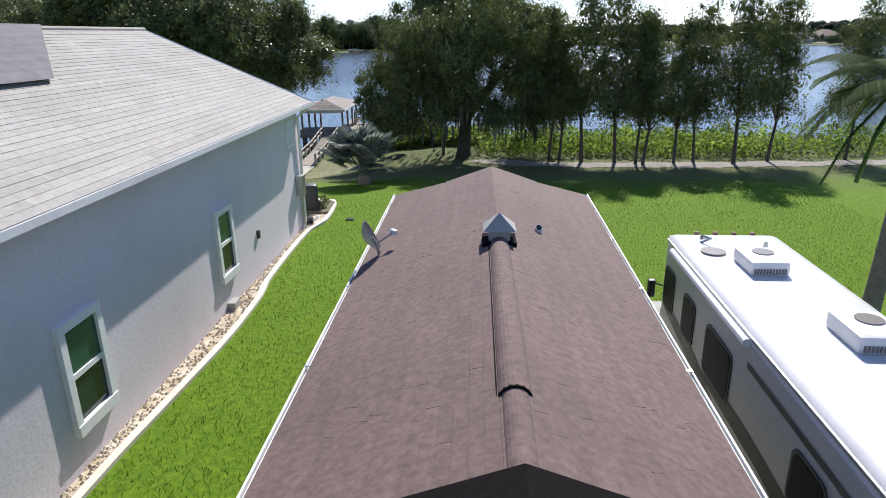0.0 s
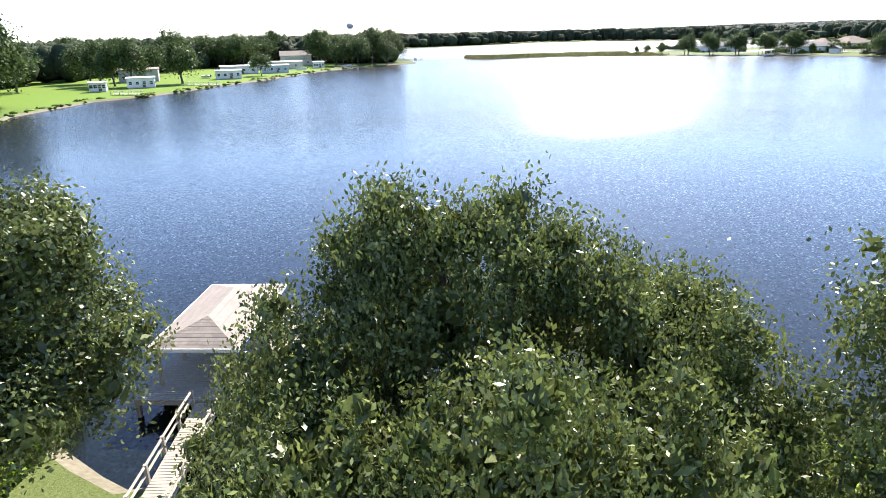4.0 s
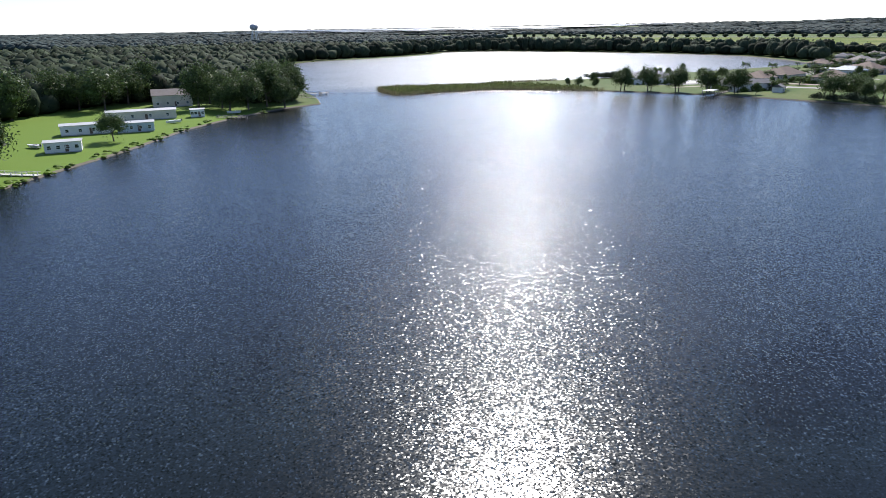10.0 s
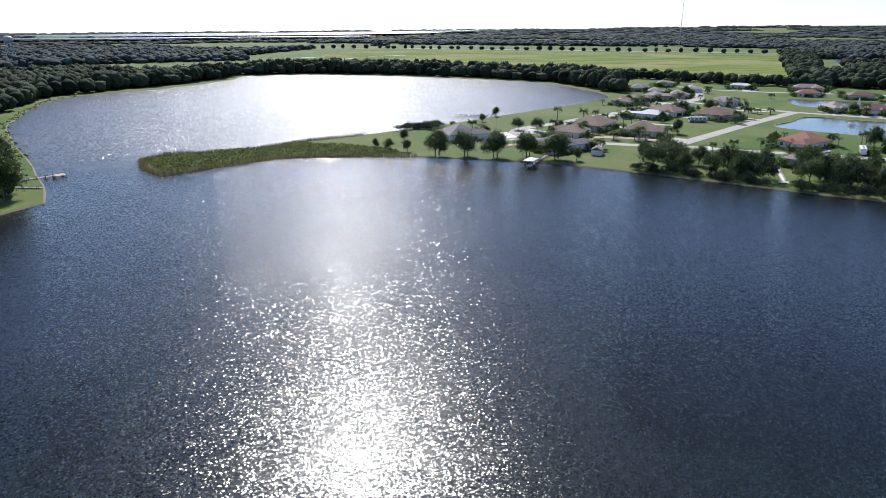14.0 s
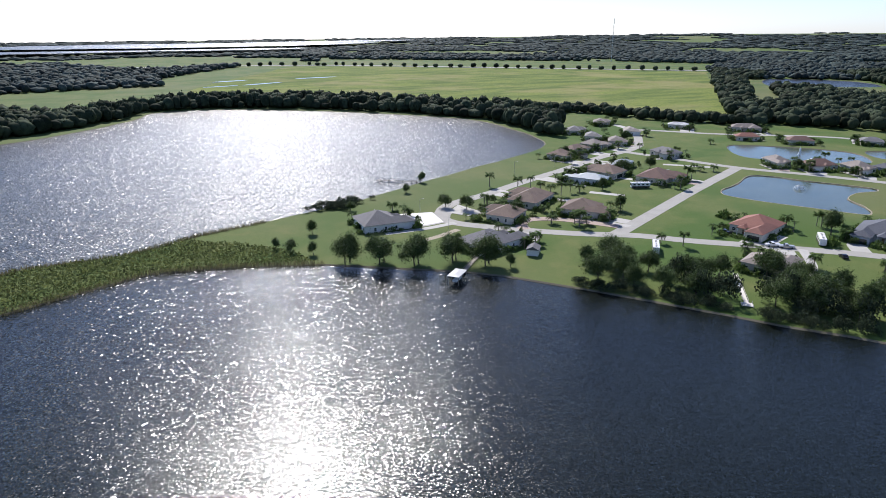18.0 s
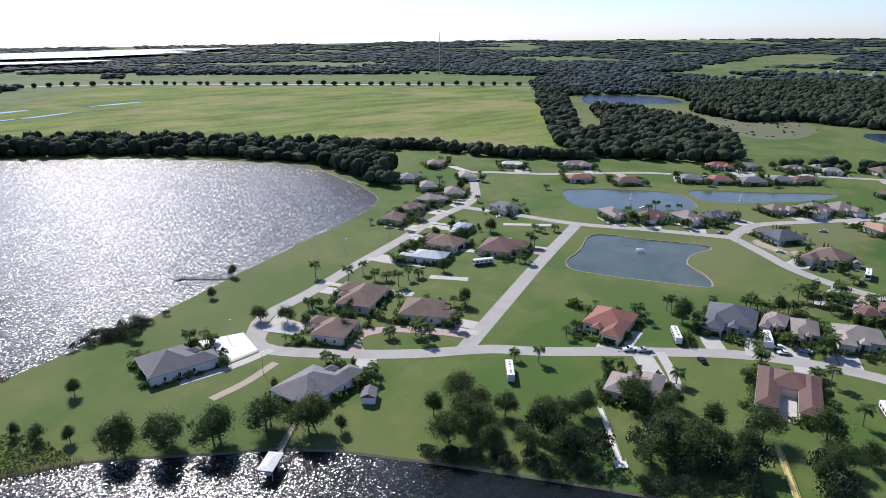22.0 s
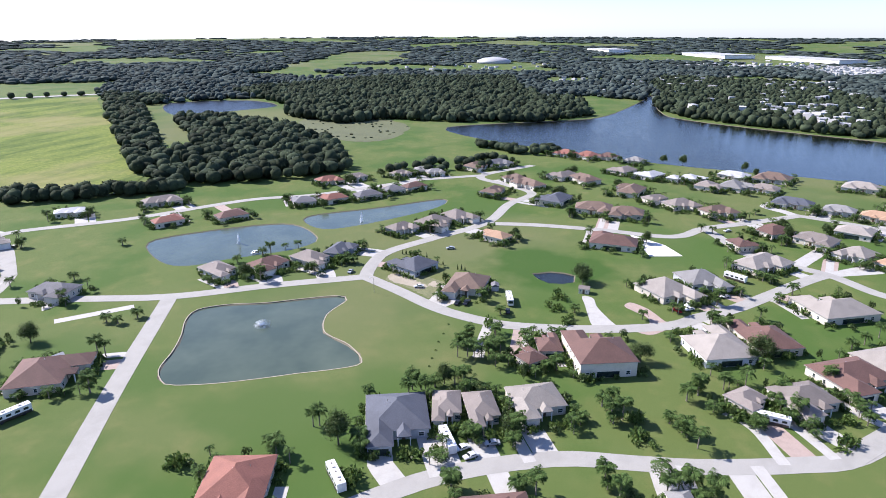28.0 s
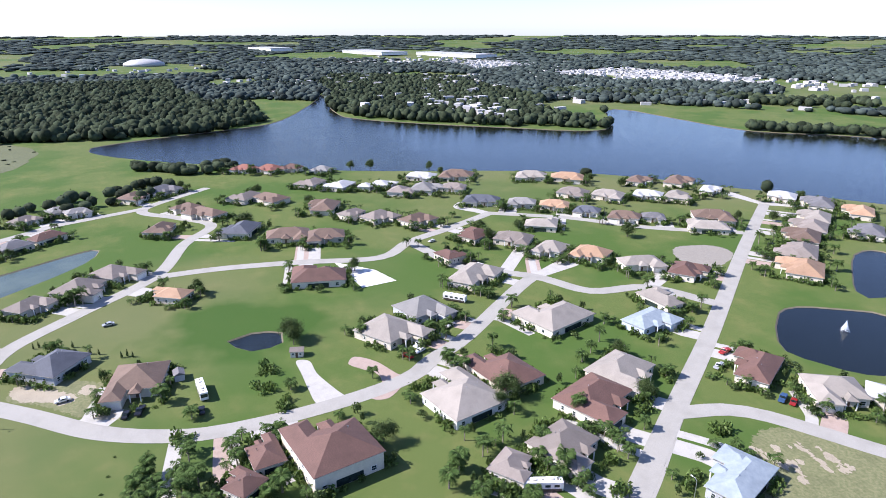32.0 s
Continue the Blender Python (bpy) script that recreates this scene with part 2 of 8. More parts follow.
def mesh_object(name, verts, faces, mat, parent=None, smooth=False):
    me = bpy.data.meshes.new(name)
    me.from_pydata(verts, [], faces)
    me.materials.append(mat)
    if smooth:
        me.polygons.foreach_set("use_smooth", [True] * len(me.polygons))
    ob = new(name, me)
    ob.parent = parent
    return ob


def part(name, bm, mat, parent=None, label="", smooth=False):
    """Links a bmesh as one mesh object, under a thing or a part."""
    me = bpy.data.meshes.new(name)
    bm.to_mesh(me)
    bm.free()
    me.materials.append(mat)
    if smooth:
        me.polygons.foreach_set("use_smooth", [True] * len(me.polygons))
    ob = new(name, me)
    ob.parent = parent
    if label:
        tagged(ob, label)
    return ob


def thing(name, x=0, y=0, z=0, turn=0, label="", category="", group="", kind=""):
    ob = new(name)
    ob.matrix_basis = pose(x, y, z, 0, 0, turn)
    return tagged(ob, label, category, group, kind)


def curve_through(pts, step, closed=False):
    """A smooth line through points, cut into pieces of about one step."""
    p = [np.array(q, float) for q in pts]
    n = len(p)
    out = []
    for i in range(n if closed else n - 1):
        a, b, c, d = (p[(i - 1) % n] if closed or i > 0 else 2 * p[0] - p[1], p[i], p[(i + 1) % n],
                      p[(i + 2) % n] if closed or i + 2 < n else 2 * p[-1] - p[-2])
        k = max(1, int(np.linalg.norm(c - b) / step))
        for j in range(k):
            t = j / k
            out.append(0.5 * (2 * b + (c - a) * t + (2 * a - 5 * b + 4 * c - d) * t * t + (3 * b - a - 3 * c + d) * t ** 3))
    if not closed:
        out.append(p[-1])
    return np.array(out)


def inside(poly, xy):
    """Which points lie inside a closed line."""
    x, y = xy[:, 0], xy[:, 1]
    r = np.zeros(len(xy), bool)
    j = len(poly) - 1
    for i in range(len(poly)):
        (xi, yi), (xj, yj) = poly[i], poly[j]
        if yi != yj:
            r ^= ((yi > y) != (yj > y)) & (x < (xj - xi) * (y - yi) / (yj - yi) + xi)
        j = i
    return r


def step01(v):
    v = min(1.0, max(0.0, v))
    return v * v * (3 - 2 * v)


def ground_z(x, y):
    """The lawn by the first house lies above the shore; far off the land rises gently to the horizon, more to the east than to the north."""
    shore = 0.02 + 0.48 * step01((x + 6) / 8)
    lawn = 1.0 + 0.75 * step01((3.5 - x) / 5)
    near = (shore + (lawn - shore) * step01((38 - y) / 15)) * step01((75 - abs(x)) / 35) if y < 80 else 0.0
    r = math.hypot(x - 250, y - 250)
    if r < 1500:
        return near
    rise = np.interp(math.degrees(math.atan2(x - 150, y - 200)), (-60, -20, 10, 30, 50, 75), (3, 6, 20, 34, 56, 72))
    return near + float(rise) * ((r - 1500) / 3100) ** 1.6


# ---- the lakes and ponds ----
WATER = -0.4
SHORES = {
    "north_lake": [(-60, 78), (-36, 66), (-22, 60), (-16.8, 51.5), (-14.5, 47.2), (-12, 45.4), (-10, 44.3), (-6, 45.2), (-2, 45.6), (8, 44.4), (20, 43.2), (45, 45), (90, 57), (150, 95), (215, 165),
                   (255, 235), (239, 268), (221, 296), (198, 331), (181, 356), (155, 379), (128, 399), (106, 410), (70, 420), (44, 411), (23, 404),
                   (15, 438), (27, 447), (66, 446), (92, 457), (122, 466), (172, 479), (215, 498), (262, 519), (350, 558), (378, 602),
                   (390, 705), (350, 783), (272, 870), (185, 932), (120, 930), (100, 880), (32, 800), (-46, 738), (-58, 610), (-52, 547), (-22, 425), (-14, 374),
                   (-27, 361), (-50, 321), (-64, 262), (-72, 233), (-79, 205), (-87, 190), (-88, 160), (-78, 130), (-80, 90)],
    "east_lake": [(940, 422), (870, 360), (777, 199), (715, 19), (614, -91), (540, -160), (420, -300), (560, -420), (765, -395), (857, -297), (971, -280), (1079, -270),
                  (1083, -235), (920, -138), (966, -33), (1087, 118), (1186, 148), (1420, 134), (1445, 140), (1332, 162), (1114, 228), (1053, 284), (985, 395)],
    "fountain_pond": [(348, 397), (376, 410), (405, 420), (418, 394), (432, 363), (412, 364), (396, 359), (388, 346), (376, 337), (366, 352)],
    "long_pond": [(474, 494), (495, 491), (531, 440), (509, 408), (488, 412), (468, 436), (450, 461)],
    "narrow_pond": [(548, 432), (580, 393), (611, 356), (588, 355), (547, 384), (525, 411)],
    "small_dark_pond": [(477, 284), (482, 275), (479, 263), (470, 263), (466, 275)],
    "street_pond": [(416, 82), (440, 56), (431, 31), (421, 20), (400, 40), (384, 66), (402, 83)],
    "corner_pond": [(485, -33), (484, -52), (455, -40), (436, 3), (446, 10)],
    "far_lake": [(1135, 914), (1194, 814), (1126, 730), (1026, 778), (972, 788), (1040, 870)],
}
shores = {}
for key, pts in SHORES.items():
    line = curve_through(pts, 14 if "lake" in key else 6, True)
    for i, q in enumerate(line):
        w = 0.9 if "lake" in key and not (abs(q[0]) < 60 and q[1] < 70) else 0.25
        line[i] = q + w * np.array((noise.noise((q[0] * 0.11, q[1] * 0.11, 1.0)), noise.noise((q[0] * 0.11, q[1] * 0.11, 7.0)))) * 2
    shores[key] = line

# ---- the ground: one sheet to the horizon, with the banks of the water in it ----
pts, edges = [], []
for line in shores.values():
    n0 = len(pts)
    pts += [Vector((q[0], q[1])) for q in line]
    edges += [(n0 + i, n0 + (i + 1) % len(line)) for i in range(len(line))]
for x in range(-64, 65, 2):
    for y in range(-20, 50, 2):
        pts.append(Vector((x + 0.15 * math.sin(y), y + 0.15 * math.cos(x))))
for x in range(-900, 1501, 60):
    for y in range(-900, 1501, 60):
        pts.append(Vector((x + 7 * math.sin(y), y + 7 * math.cos(x))))
for r in (1750, 2000, 2300, 2650, 3050, 3500, 4000, 4550):
    for k in range(96):
        pts.append(Vector((250 + r * math.cos(k * math.tau / 96), 250 + r * math.sin(k * math.tau / 96))))
gv, ge, gf, _, _, _ = delaunay_2d_cdt(pts, edges, [], 0, 1e-4)
centres = np.array([[sum(gv[i][0] for i in f) / 3, sum(gv[i][1] for i in f) / 3] for f in gf])
wet = np.zeros(len(gf), bool)
for line in shores.values():
    wet |= inside(line, centres)
ground = mesh_object("ground", [(v[0], v[1], ground_z(v[0], v[1])) for v in gv], [f for f, w in zip(gf, wet) if not w], grass)
tagged(ground, "green mown grass lawns and open meadow", "ground", kind="structure")
for key, line in shores.items():
    n = len(line)
    vs, _, fs, _, _, _ = delaunay_2d_cdt([Vector((q[0], q[1])) for q in line], [(i, (i + 1) % n) for i in range(n)], [], 1, 1e-4)
    ob = mesh_object("water_" + key, [(v[0], v[1], WATER) for v in vs], fs, pond_mat if key in ("fountain_pond", "long_pond", "narrow_pond") else water_mat)
    tagged(ob, "dark rippled lake water under the open sky" if "lake" in key else "still dark pond water between lawns", "water", kind="structure")
    # the bank slopes in under the water
    area = 0.5 * sum(line[i][0] * line[(i + 1) % n][1] - line[(i + 1) % n][0] * line[i][1] for i in range(n))
    side = 1 if area > 0 else -1
    vv = []
    for i in range(n):
        d = line[(i + 1) % n] - line[i - 1]
        d /= max(1e-6, np.linalg.norm(d))
        q = line[i] + side * np.array((-d[1], d[0])) * 1.6
        vv += [(line[i][0], line[i][1], ground_z(*line[i])), (q[0], q[1], -0.9)]
    ob = mesh_object("bank_" + key, vv, [(2 * i, 2 * i + 1, (2 * i + 3) % (2 * n), (2 * i + 2) % (2 * n)) for i in range(n)], soil)
    tagged(ob, "low bare earth bank along the water", "bank", kind="structure")

# ---- streets ----
def ribbon(name, pts, width, z, mat, label, category, step=5.0, thick=0.12, kind="structure", closed=False):
    """A paved strip with real edges along a line."""
    c = curve_through(pts, step, closed)
    n = len(c)
    vs, fs = [], []
    for i in range(n):
        d = (c[(i + 1) % n] - c[i - 1]) if closed else c[min(i + 1, n - 1)] - c[max(i - 1, 0)]
        d /= max(1e-6, np.linalg.norm(d))
        s = np.array((-d[1], d[0])) * width / 2
        for q, dz in ((c[i] + s, -thick), (c[i] + s, 0), (c[i] - s, 0), (c[i] - s, -thick)):
            vs.append((q[0], q[1], ground_z(*q) + z + dz))
    for i in range(n if closed else n - 1):
        j = (i + 1) % n
        for k in range(3):
            fs.append((4 * i + k, 4 * i + k + 1, 4 * j + k + 1, 4 * j + k))
    ob = mesh_object(name, vs, fs, mat)
    return tagged(ob, label, category, kind=kind)


STREETS = [
    [(205, 441), (197, 432), (198, 421), (213, 403), (234, 383), (256, 367), (270, 351), (296, 326), (321, 298), (335, 268), (338, 245), (340, 228), (346, 203), (354, 184), (386, 150)],
    [(198, 436), (211, 450), (238, 459), (275, 474), (318, 490), (362, 508), (398, 518), (421, 530)],
    [(250, 373), (298, 393), (344, 412), (414, 439)],
    [(392, 517), (404, 477), (415, 439), (436, 402), (456, 362)],
    [(456, 362), (470, 364), (493, 362), (522, 343), (559, 318), (606, 309), (640, 296), (664, 318), (690, 341), (743, 303)],
    [(456, 362), (442, 341), (427, 320), (419, 300), (417, 283), (421, 253), (430, 225), (441, 212), (455, 194), (493, 157), (506, 142)],
    [(557, 318), (560, 288), (558, 250), (553, 209), (574, 188), (592, 159), (616, 124)],
    [(353, 186), (386, 150), (431, 100), (511, 15), (583, -64)],
    [(386, 150), (383, 133), (376, 123), (366, 115), (345, 98), (320, 70)],
    [(533, -4), (559, 44), (592, 81), (617, 126)],
    [(574, 188), (548, 180), (526, 172), (505, 143), (481, 126), (477, 98), (452, 80)],
    [(421, 530), (450, 560), (476, 589), (520, 538), (578, 489), (604, 447), (657, 395), (664, 390), (693, 340)],
]
for i, line in enumerate(STREETS):
    ribbon("road_%d" % (i + 1), line, 6.8, 0.05 + 0.005 * i, asphalt, "pale worn residential street without markings", "road")

# ---- more materials ----
def leaf_material(name, dark, light, through=0.3, far=False, gloss=0.12, rough=0.5):
    def build(nt, b, node, link):
        v = coords(node, link, "World")
        g = node("NewGeometry")
        n = noise_tex(node, link, v, 0.25 if far else 0.9, 4.0)
        c = ramp(node, link, n, [(0.32, dark), (0.68, light)])
        h = node("HueSaturation")
        m = node("MapRange")
        m.inputs[3].default_value, m.inputs[4].default_value = 0.5, 1.6
        link(g.outputs["Random Per Island"], m.inputs[0])
        link(m.outputs[0], h.inputs["Value"])
        link(c, h.inputs["Color"])
        link(h.outputs["Color"], b.inputs["Base Color"])
        b.inputs["Roughness"].default_value = 0.8 if far else rough
        b.inputs["Specular IOR Level"].default_value = 0.05 if far else gloss
        t = node("BsdfTranslucent")
        link(h.outputs["Color"], t.inputs["Color"])
        mx = node("MixShader")
        mx.inputs[0].default_value = through
        link(b.outputs[0], mx.inputs[1])
        link(t.outputs[0], mx.inputs[2])
        link(mx.outputs[0], nt.nodes["Material Output"].inputs["Surface"])
    return material(name, build)


def shingle_material(name, dark, light):
    """Courses of shingles along the slope, with weathering."""
    def build(nt, b, node, link):
        v = coords(node, link, "Object")
        fine = noise_tex(node, link, v, 3.5, 5.0, 0.7)
        big = noise_tex(node, link, v, 0.22, 4.0)
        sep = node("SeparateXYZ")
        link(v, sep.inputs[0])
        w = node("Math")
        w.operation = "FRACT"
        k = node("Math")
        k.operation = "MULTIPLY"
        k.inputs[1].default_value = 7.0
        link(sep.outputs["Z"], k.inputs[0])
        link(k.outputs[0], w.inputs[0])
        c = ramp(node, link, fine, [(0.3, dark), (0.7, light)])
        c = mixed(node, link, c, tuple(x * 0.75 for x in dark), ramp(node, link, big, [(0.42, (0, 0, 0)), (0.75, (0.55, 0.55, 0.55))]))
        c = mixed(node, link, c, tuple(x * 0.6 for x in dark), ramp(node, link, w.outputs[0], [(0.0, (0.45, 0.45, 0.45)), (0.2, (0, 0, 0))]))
        o = node("ObjectInfo")
        h = node("HueSaturation")
        m = node("MapRange")
        m.inputs[3].default_value, m.inputs[4].default_value = 0.85, 1.15
        link(o.outputs["Random"], m.inputs[0])
        link(m.outputs[0], h.inputs["Value"])
        link(c, h.inputs["Color"])
        link(h.outputs["Color"], b.inputs["Base Color"])
        b.inputs["Roughness"].default_value = 0.85
        bump(node, link, b, w.outputs[0], 0.4, 0.02)
    return material(name, build)


def plain(name, col, rough=0.5, metal=0.0, spec=0.5):
    return surface(name, tuple(x * 0.9 for x in col), col, 8.0, 0.7, rough, 0.0, metal, spec=spec)


def build_glass(nt, b, node, link):
    v = coords(node, link, "Object")
    n = noise_tex(node, link, v, 0.8, 2.0)
    link(ramp(node, link, n, [(0.3, (0.012, 0.02, 0.02)), (0.7, (0.03, 0.045, 0.042))]), b.inputs["Base Color"])
    b.inputs["Roughness"].default_value = 0.06


dark_glass = material("window_glass", build_glass)
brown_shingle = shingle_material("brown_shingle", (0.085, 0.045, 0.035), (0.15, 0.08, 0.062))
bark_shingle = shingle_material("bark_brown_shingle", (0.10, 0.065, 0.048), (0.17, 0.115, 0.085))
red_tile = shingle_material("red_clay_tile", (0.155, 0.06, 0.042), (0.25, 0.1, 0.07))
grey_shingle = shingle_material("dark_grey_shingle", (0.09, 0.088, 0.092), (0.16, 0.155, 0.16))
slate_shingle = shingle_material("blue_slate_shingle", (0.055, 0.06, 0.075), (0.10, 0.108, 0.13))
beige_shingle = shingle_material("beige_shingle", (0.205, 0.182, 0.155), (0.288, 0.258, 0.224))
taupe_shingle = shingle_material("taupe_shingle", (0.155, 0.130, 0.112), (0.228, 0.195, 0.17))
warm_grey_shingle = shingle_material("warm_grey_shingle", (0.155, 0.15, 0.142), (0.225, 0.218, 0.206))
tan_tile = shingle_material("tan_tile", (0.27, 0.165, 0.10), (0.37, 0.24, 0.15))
white_metal = surface("white_metal_roof", (0.33, 0.33, 0.325), (0.42, 0.42, 0.415), 0.6, 0.2, 0.6, 0.0, 0.0)
pale_blue_metal = surface("pale_blue_metal_roof", (0.21, 0.25, 0.28), (0.285, 0.325, 0.352), 0.6, 0.2, 0.6, 0.0, 0.0)
cream_wall = surface("cream_stucco", (0.55, 0.49, 0.40), (0.66, 0.60, 0.50), 6.0, 0.4, 0.9, 0.004, vary=0.12)
white_wall = surface("white_stucco", (0.66, 0.65, 0.63), (0.76, 0.75, 0.73), 6.0, 0.4, 0.9, 0.004)
grey_wall = surface("grey_stucco", (0.36, 0.37, 0.39), (0.46, 0.47, 0.49), 6.0, 0.4, 0.9, 0.004)
blue_wall = surface("pale_blue_stucco", (0.40, 0.47, 0.53), (0.50, 0.57, 0.62), 6.0, 0.4, 0.9, 0.004)
white_paint = plain("white_paint", (0.78, 0.78, 0.77), 0.45)
eave_paint = plain("cream_eave_paint", (0.46, 0.43, 0.39), 0.5)
garage_paint = surface("garage_door_paint", (0.62, 0.58, 0.52), (0.70, 0.66, 0.60), 4.0, 0.8, 0.6, 0.0, vary=0.2)
door_wood = surface("dark_door_wood", (0.08, 0.045, 0.03), (0.14, 0.085, 0.055), 12.0, 2.0, 0.5, 0.002)
paver = surface("brick_pavers", (0.27, 0.2, 0.165), (0.37, 0.29, 0.245), 7.0, 0.35, 0.9, 0.006, kind="World")
bark = surface("tree_bark", (0.05, 0.04, 0.032), (0.12, 0.10, 0.082), 14.0, 1.5, 0.95, 0.02)
palm_bark = surface("palm_bark", (0.16, 0.13, 0.10), (0.27, 0.23, 0.19), 12.0, 1.5, 0.95, 0.02)
# darker than the oak leaves: the crowns' shaded sides put into the colour
shade_toned_leaf = leaf_material("shade_tree_leaves", (0.034, 0.058, 0.018), (0.09, 0.125, 0.042), 0.25)
coach_glass = plain("black_coach_glass", (0.008, 0.008, 0.009), 0.5, 0.0, 0.1)
vent_metal = plain("weathered_zinc_sheet", (0.36, 0.35, 0.32), 0.6, 0.0)
# bluer than the nearer wood leaves: distance haze put into the leaf colour
hazed_leaf = leaf_material("horizon_wood_leaves", (0.032, 0.044, 0.04), (0.06, 0.076, 0.066), 0.1, True)
oak_leaf = leaf_material("oak_leaves", (0.052, 0.074, 0.02), (0.155, 0.18, 0.055), 0.3, False, 0.4, 0.4)
wood_leaf = leaf_material("far_wood_leaves", (0.024, 0.036, 0.022), (0.056, 0.07, 0.038), 0.22, True)
palm_leaf = leaf_material("palm_leaves", (0.04, 0.075, 0.02), (0.085, 0.13, 0.04), 0.3, False, 0.06, 0.75)
shrub_leaf = leaf_material("shrub_leaves", (0.045, 0.085, 0.02), (0.12, 0.17, 0.045))
reed_leaf = leaf_material("reed_blades", (0.07, 0.10, 0.03), (0.18, 0.21, 0.075))
dry_grass = surface("dry_dirt", (0.24, 0.205, 0.145), (0.35, 0.305, 0.23), 3.0, 0.25, 0.95, 0.01, kind="World")
weathered_wood = surface("weathered_grey_boards", (0.24, 0.205, 0.165), (0.37, 0.325, 0.27), 9.0, 1.2, 0.85, 0.004)
chrome = plain("grey_metal", (0.45, 0.46, 0.47), 0.35, 0.8)
rubber = plain("black_rubber", (0.025, 0.025, 0.025), 0.8)
black_plastic = plain("black_plastic", (0.03, 0.03, 0.032), 0.45)
white_gel = surface("white_coach_body", (0.66, 0.655, 0.64), (0.76, 0.755, 0.74), 3.0, 0.5, 0.25, 0.0)
foam = plain("white_spray", (0.85, 0.88, 0.9), 0.9)
car_paints = [plain("car_paint_" + k, c, 0.25, 0.3) for k, c in (("white", (0.7, 0.7, 0.7)), ("black", (0.02, 0.02, 0.022)), ("silver", (0.42, 0.43, 0.44)), ("red", (0.35, 0.03, 0.03)), ("blue", (0.05, 0.1, 0.2)))]

# ---- builders for the things ----
def add_box(bm, x0, y0, z0, x1, y1, z1, m=None):
    v = [bm.verts.new((x, y, z)) for z in (z0, z1) for y in (y0, y1) for x in (x0, x1)]
    for f in ((0, 2, 3, 1), (4, 5, 7, 6), (0, 1, 5, 4), (2, 6, 7, 3), (0, 4, 6, 2), (1, 3, 7, 5)):
        bm.faces.new([v[i] for i in f])
    if m is not None:
        bmesh.ops.transform(bm, matrix=m, verts=v)
    return v


def box(x0, y0, z0, x1, y1, z1, bevel=0.0):
    bm = bmesh.new()
    add_box(bm, x0, y0, z0, x1, y1, z1)
    if bevel:
        bmesh.ops.bevel(bm, geom=bm.edges[:], offset=bevel, segments=2, profile=0.6, affect="EDGES")
    return bm


def add_tube(bm, pts, radii, n=8, caps=True):
    rings = []
    for i, p in enumerate(pts):
        p = Vector(p)
        d = (Vector(pts[min(i + 1, len(pts) - 1)]) - Vector(pts[max(i - 1, 0)])).normalized()
        u = d.cross(Vector((0.31, 0.95, 0.1))).normalized()
        w = d.cross(u)
        rings.append([bm.verts.new(p + radii[i] * (math.cos(k * math.tau / n) * u + math.sin(k * math.tau / n) * w)) for k in range(n)])
    for a, b in zip(rings[:-1], rings[1:]):
        for k in range(n):
            bm.faces.new((a[k], a[(k + 1) % n], b[(k + 1) % n], b[k]))
    if caps:
        bm.faces.new(rings[0][::-1])
        bm.faces.new(rings[-1])


def tube(pts, radii, n=8):
    bm = bmesh.new()
    add_tube(bm, pts, radii, n)
    return bm


def hip(x0, y0, x1, y1, z, slope=0.42, thick=0.22, gable=False):
    """A hipped (or gabled) roof over a rectangle, with a fascia."""
    bm = bmesh.new()
    w, d = x1 - x0, y1 - y0
    h = min(w, d) / 2 * slope
    lo = [bm.verts.new(p) for p in ((x0, y0, z), (x1, y0, z), (x1, y1, z), (x0, y1, z))]
    up = [bm.verts.new(p) for p in ((x0, y0, z + thick), (x1, y0, z + thick), (x1, y1, z + thick), (x0, y1, z + thick))]
    k = 0.0 if gable else 1.0
    if w >= d:
        r = [bm.verts.new((x0 + k * d / 2, (y0 + y1) / 2, z + thick + h)), bm.verts.new((x1 - k * d / 2, (y0 + y1) / 2, z + thick + h))]
        if abs(w - d) < 0.05:
            r[1].co.x += 0.1
        tops = [(up[0], up[1], r[1], r[0]), (up[1], up[2], r[1]), (up[2], up[3], r[0], r[1]), (up[3], up[0], r[0])]
    else:
        r = [bm.verts.new(((x0 + x1) / 2, y0 + k * w / 2, z + thick + h)), bm.verts.new(((x0 + x1) / 2, y1 - k * w / 2, z + thick + h))]
        tops = [(up[0], up[1], r[0]), (up[1], up[2], r[1], r[0]), (up[2], up[3], r[1]), (up[3], up[0], r[0], r[1])]
    for f in tops:
        bm.faces.new(f)
    for i in range(4):
        bm.faces.new((lo[i], lo[(i + 1) % 4], up[(i + 1) % 4], up[i]))
    bm.faces.new(lo[::-1])
    return bm


def eave_trim(x0, y0, x1, y1, z, t=0.06, h=0.2):
    """A white fascia board round the eaves."""
    bm = bmesh.new()
    add_box(bm, x0 - t, y0 - t, z, x1 + t, y0, z + h)
    add_box(bm, x0 - t, y1, z, x1 + t, y1 + t, z + h)
    add_box(bm, x0 - t, y0, z, x0, y1, z + h)
    add_box(bm, x1, y0, z, x1 + t, y1, z + h)
    return bm


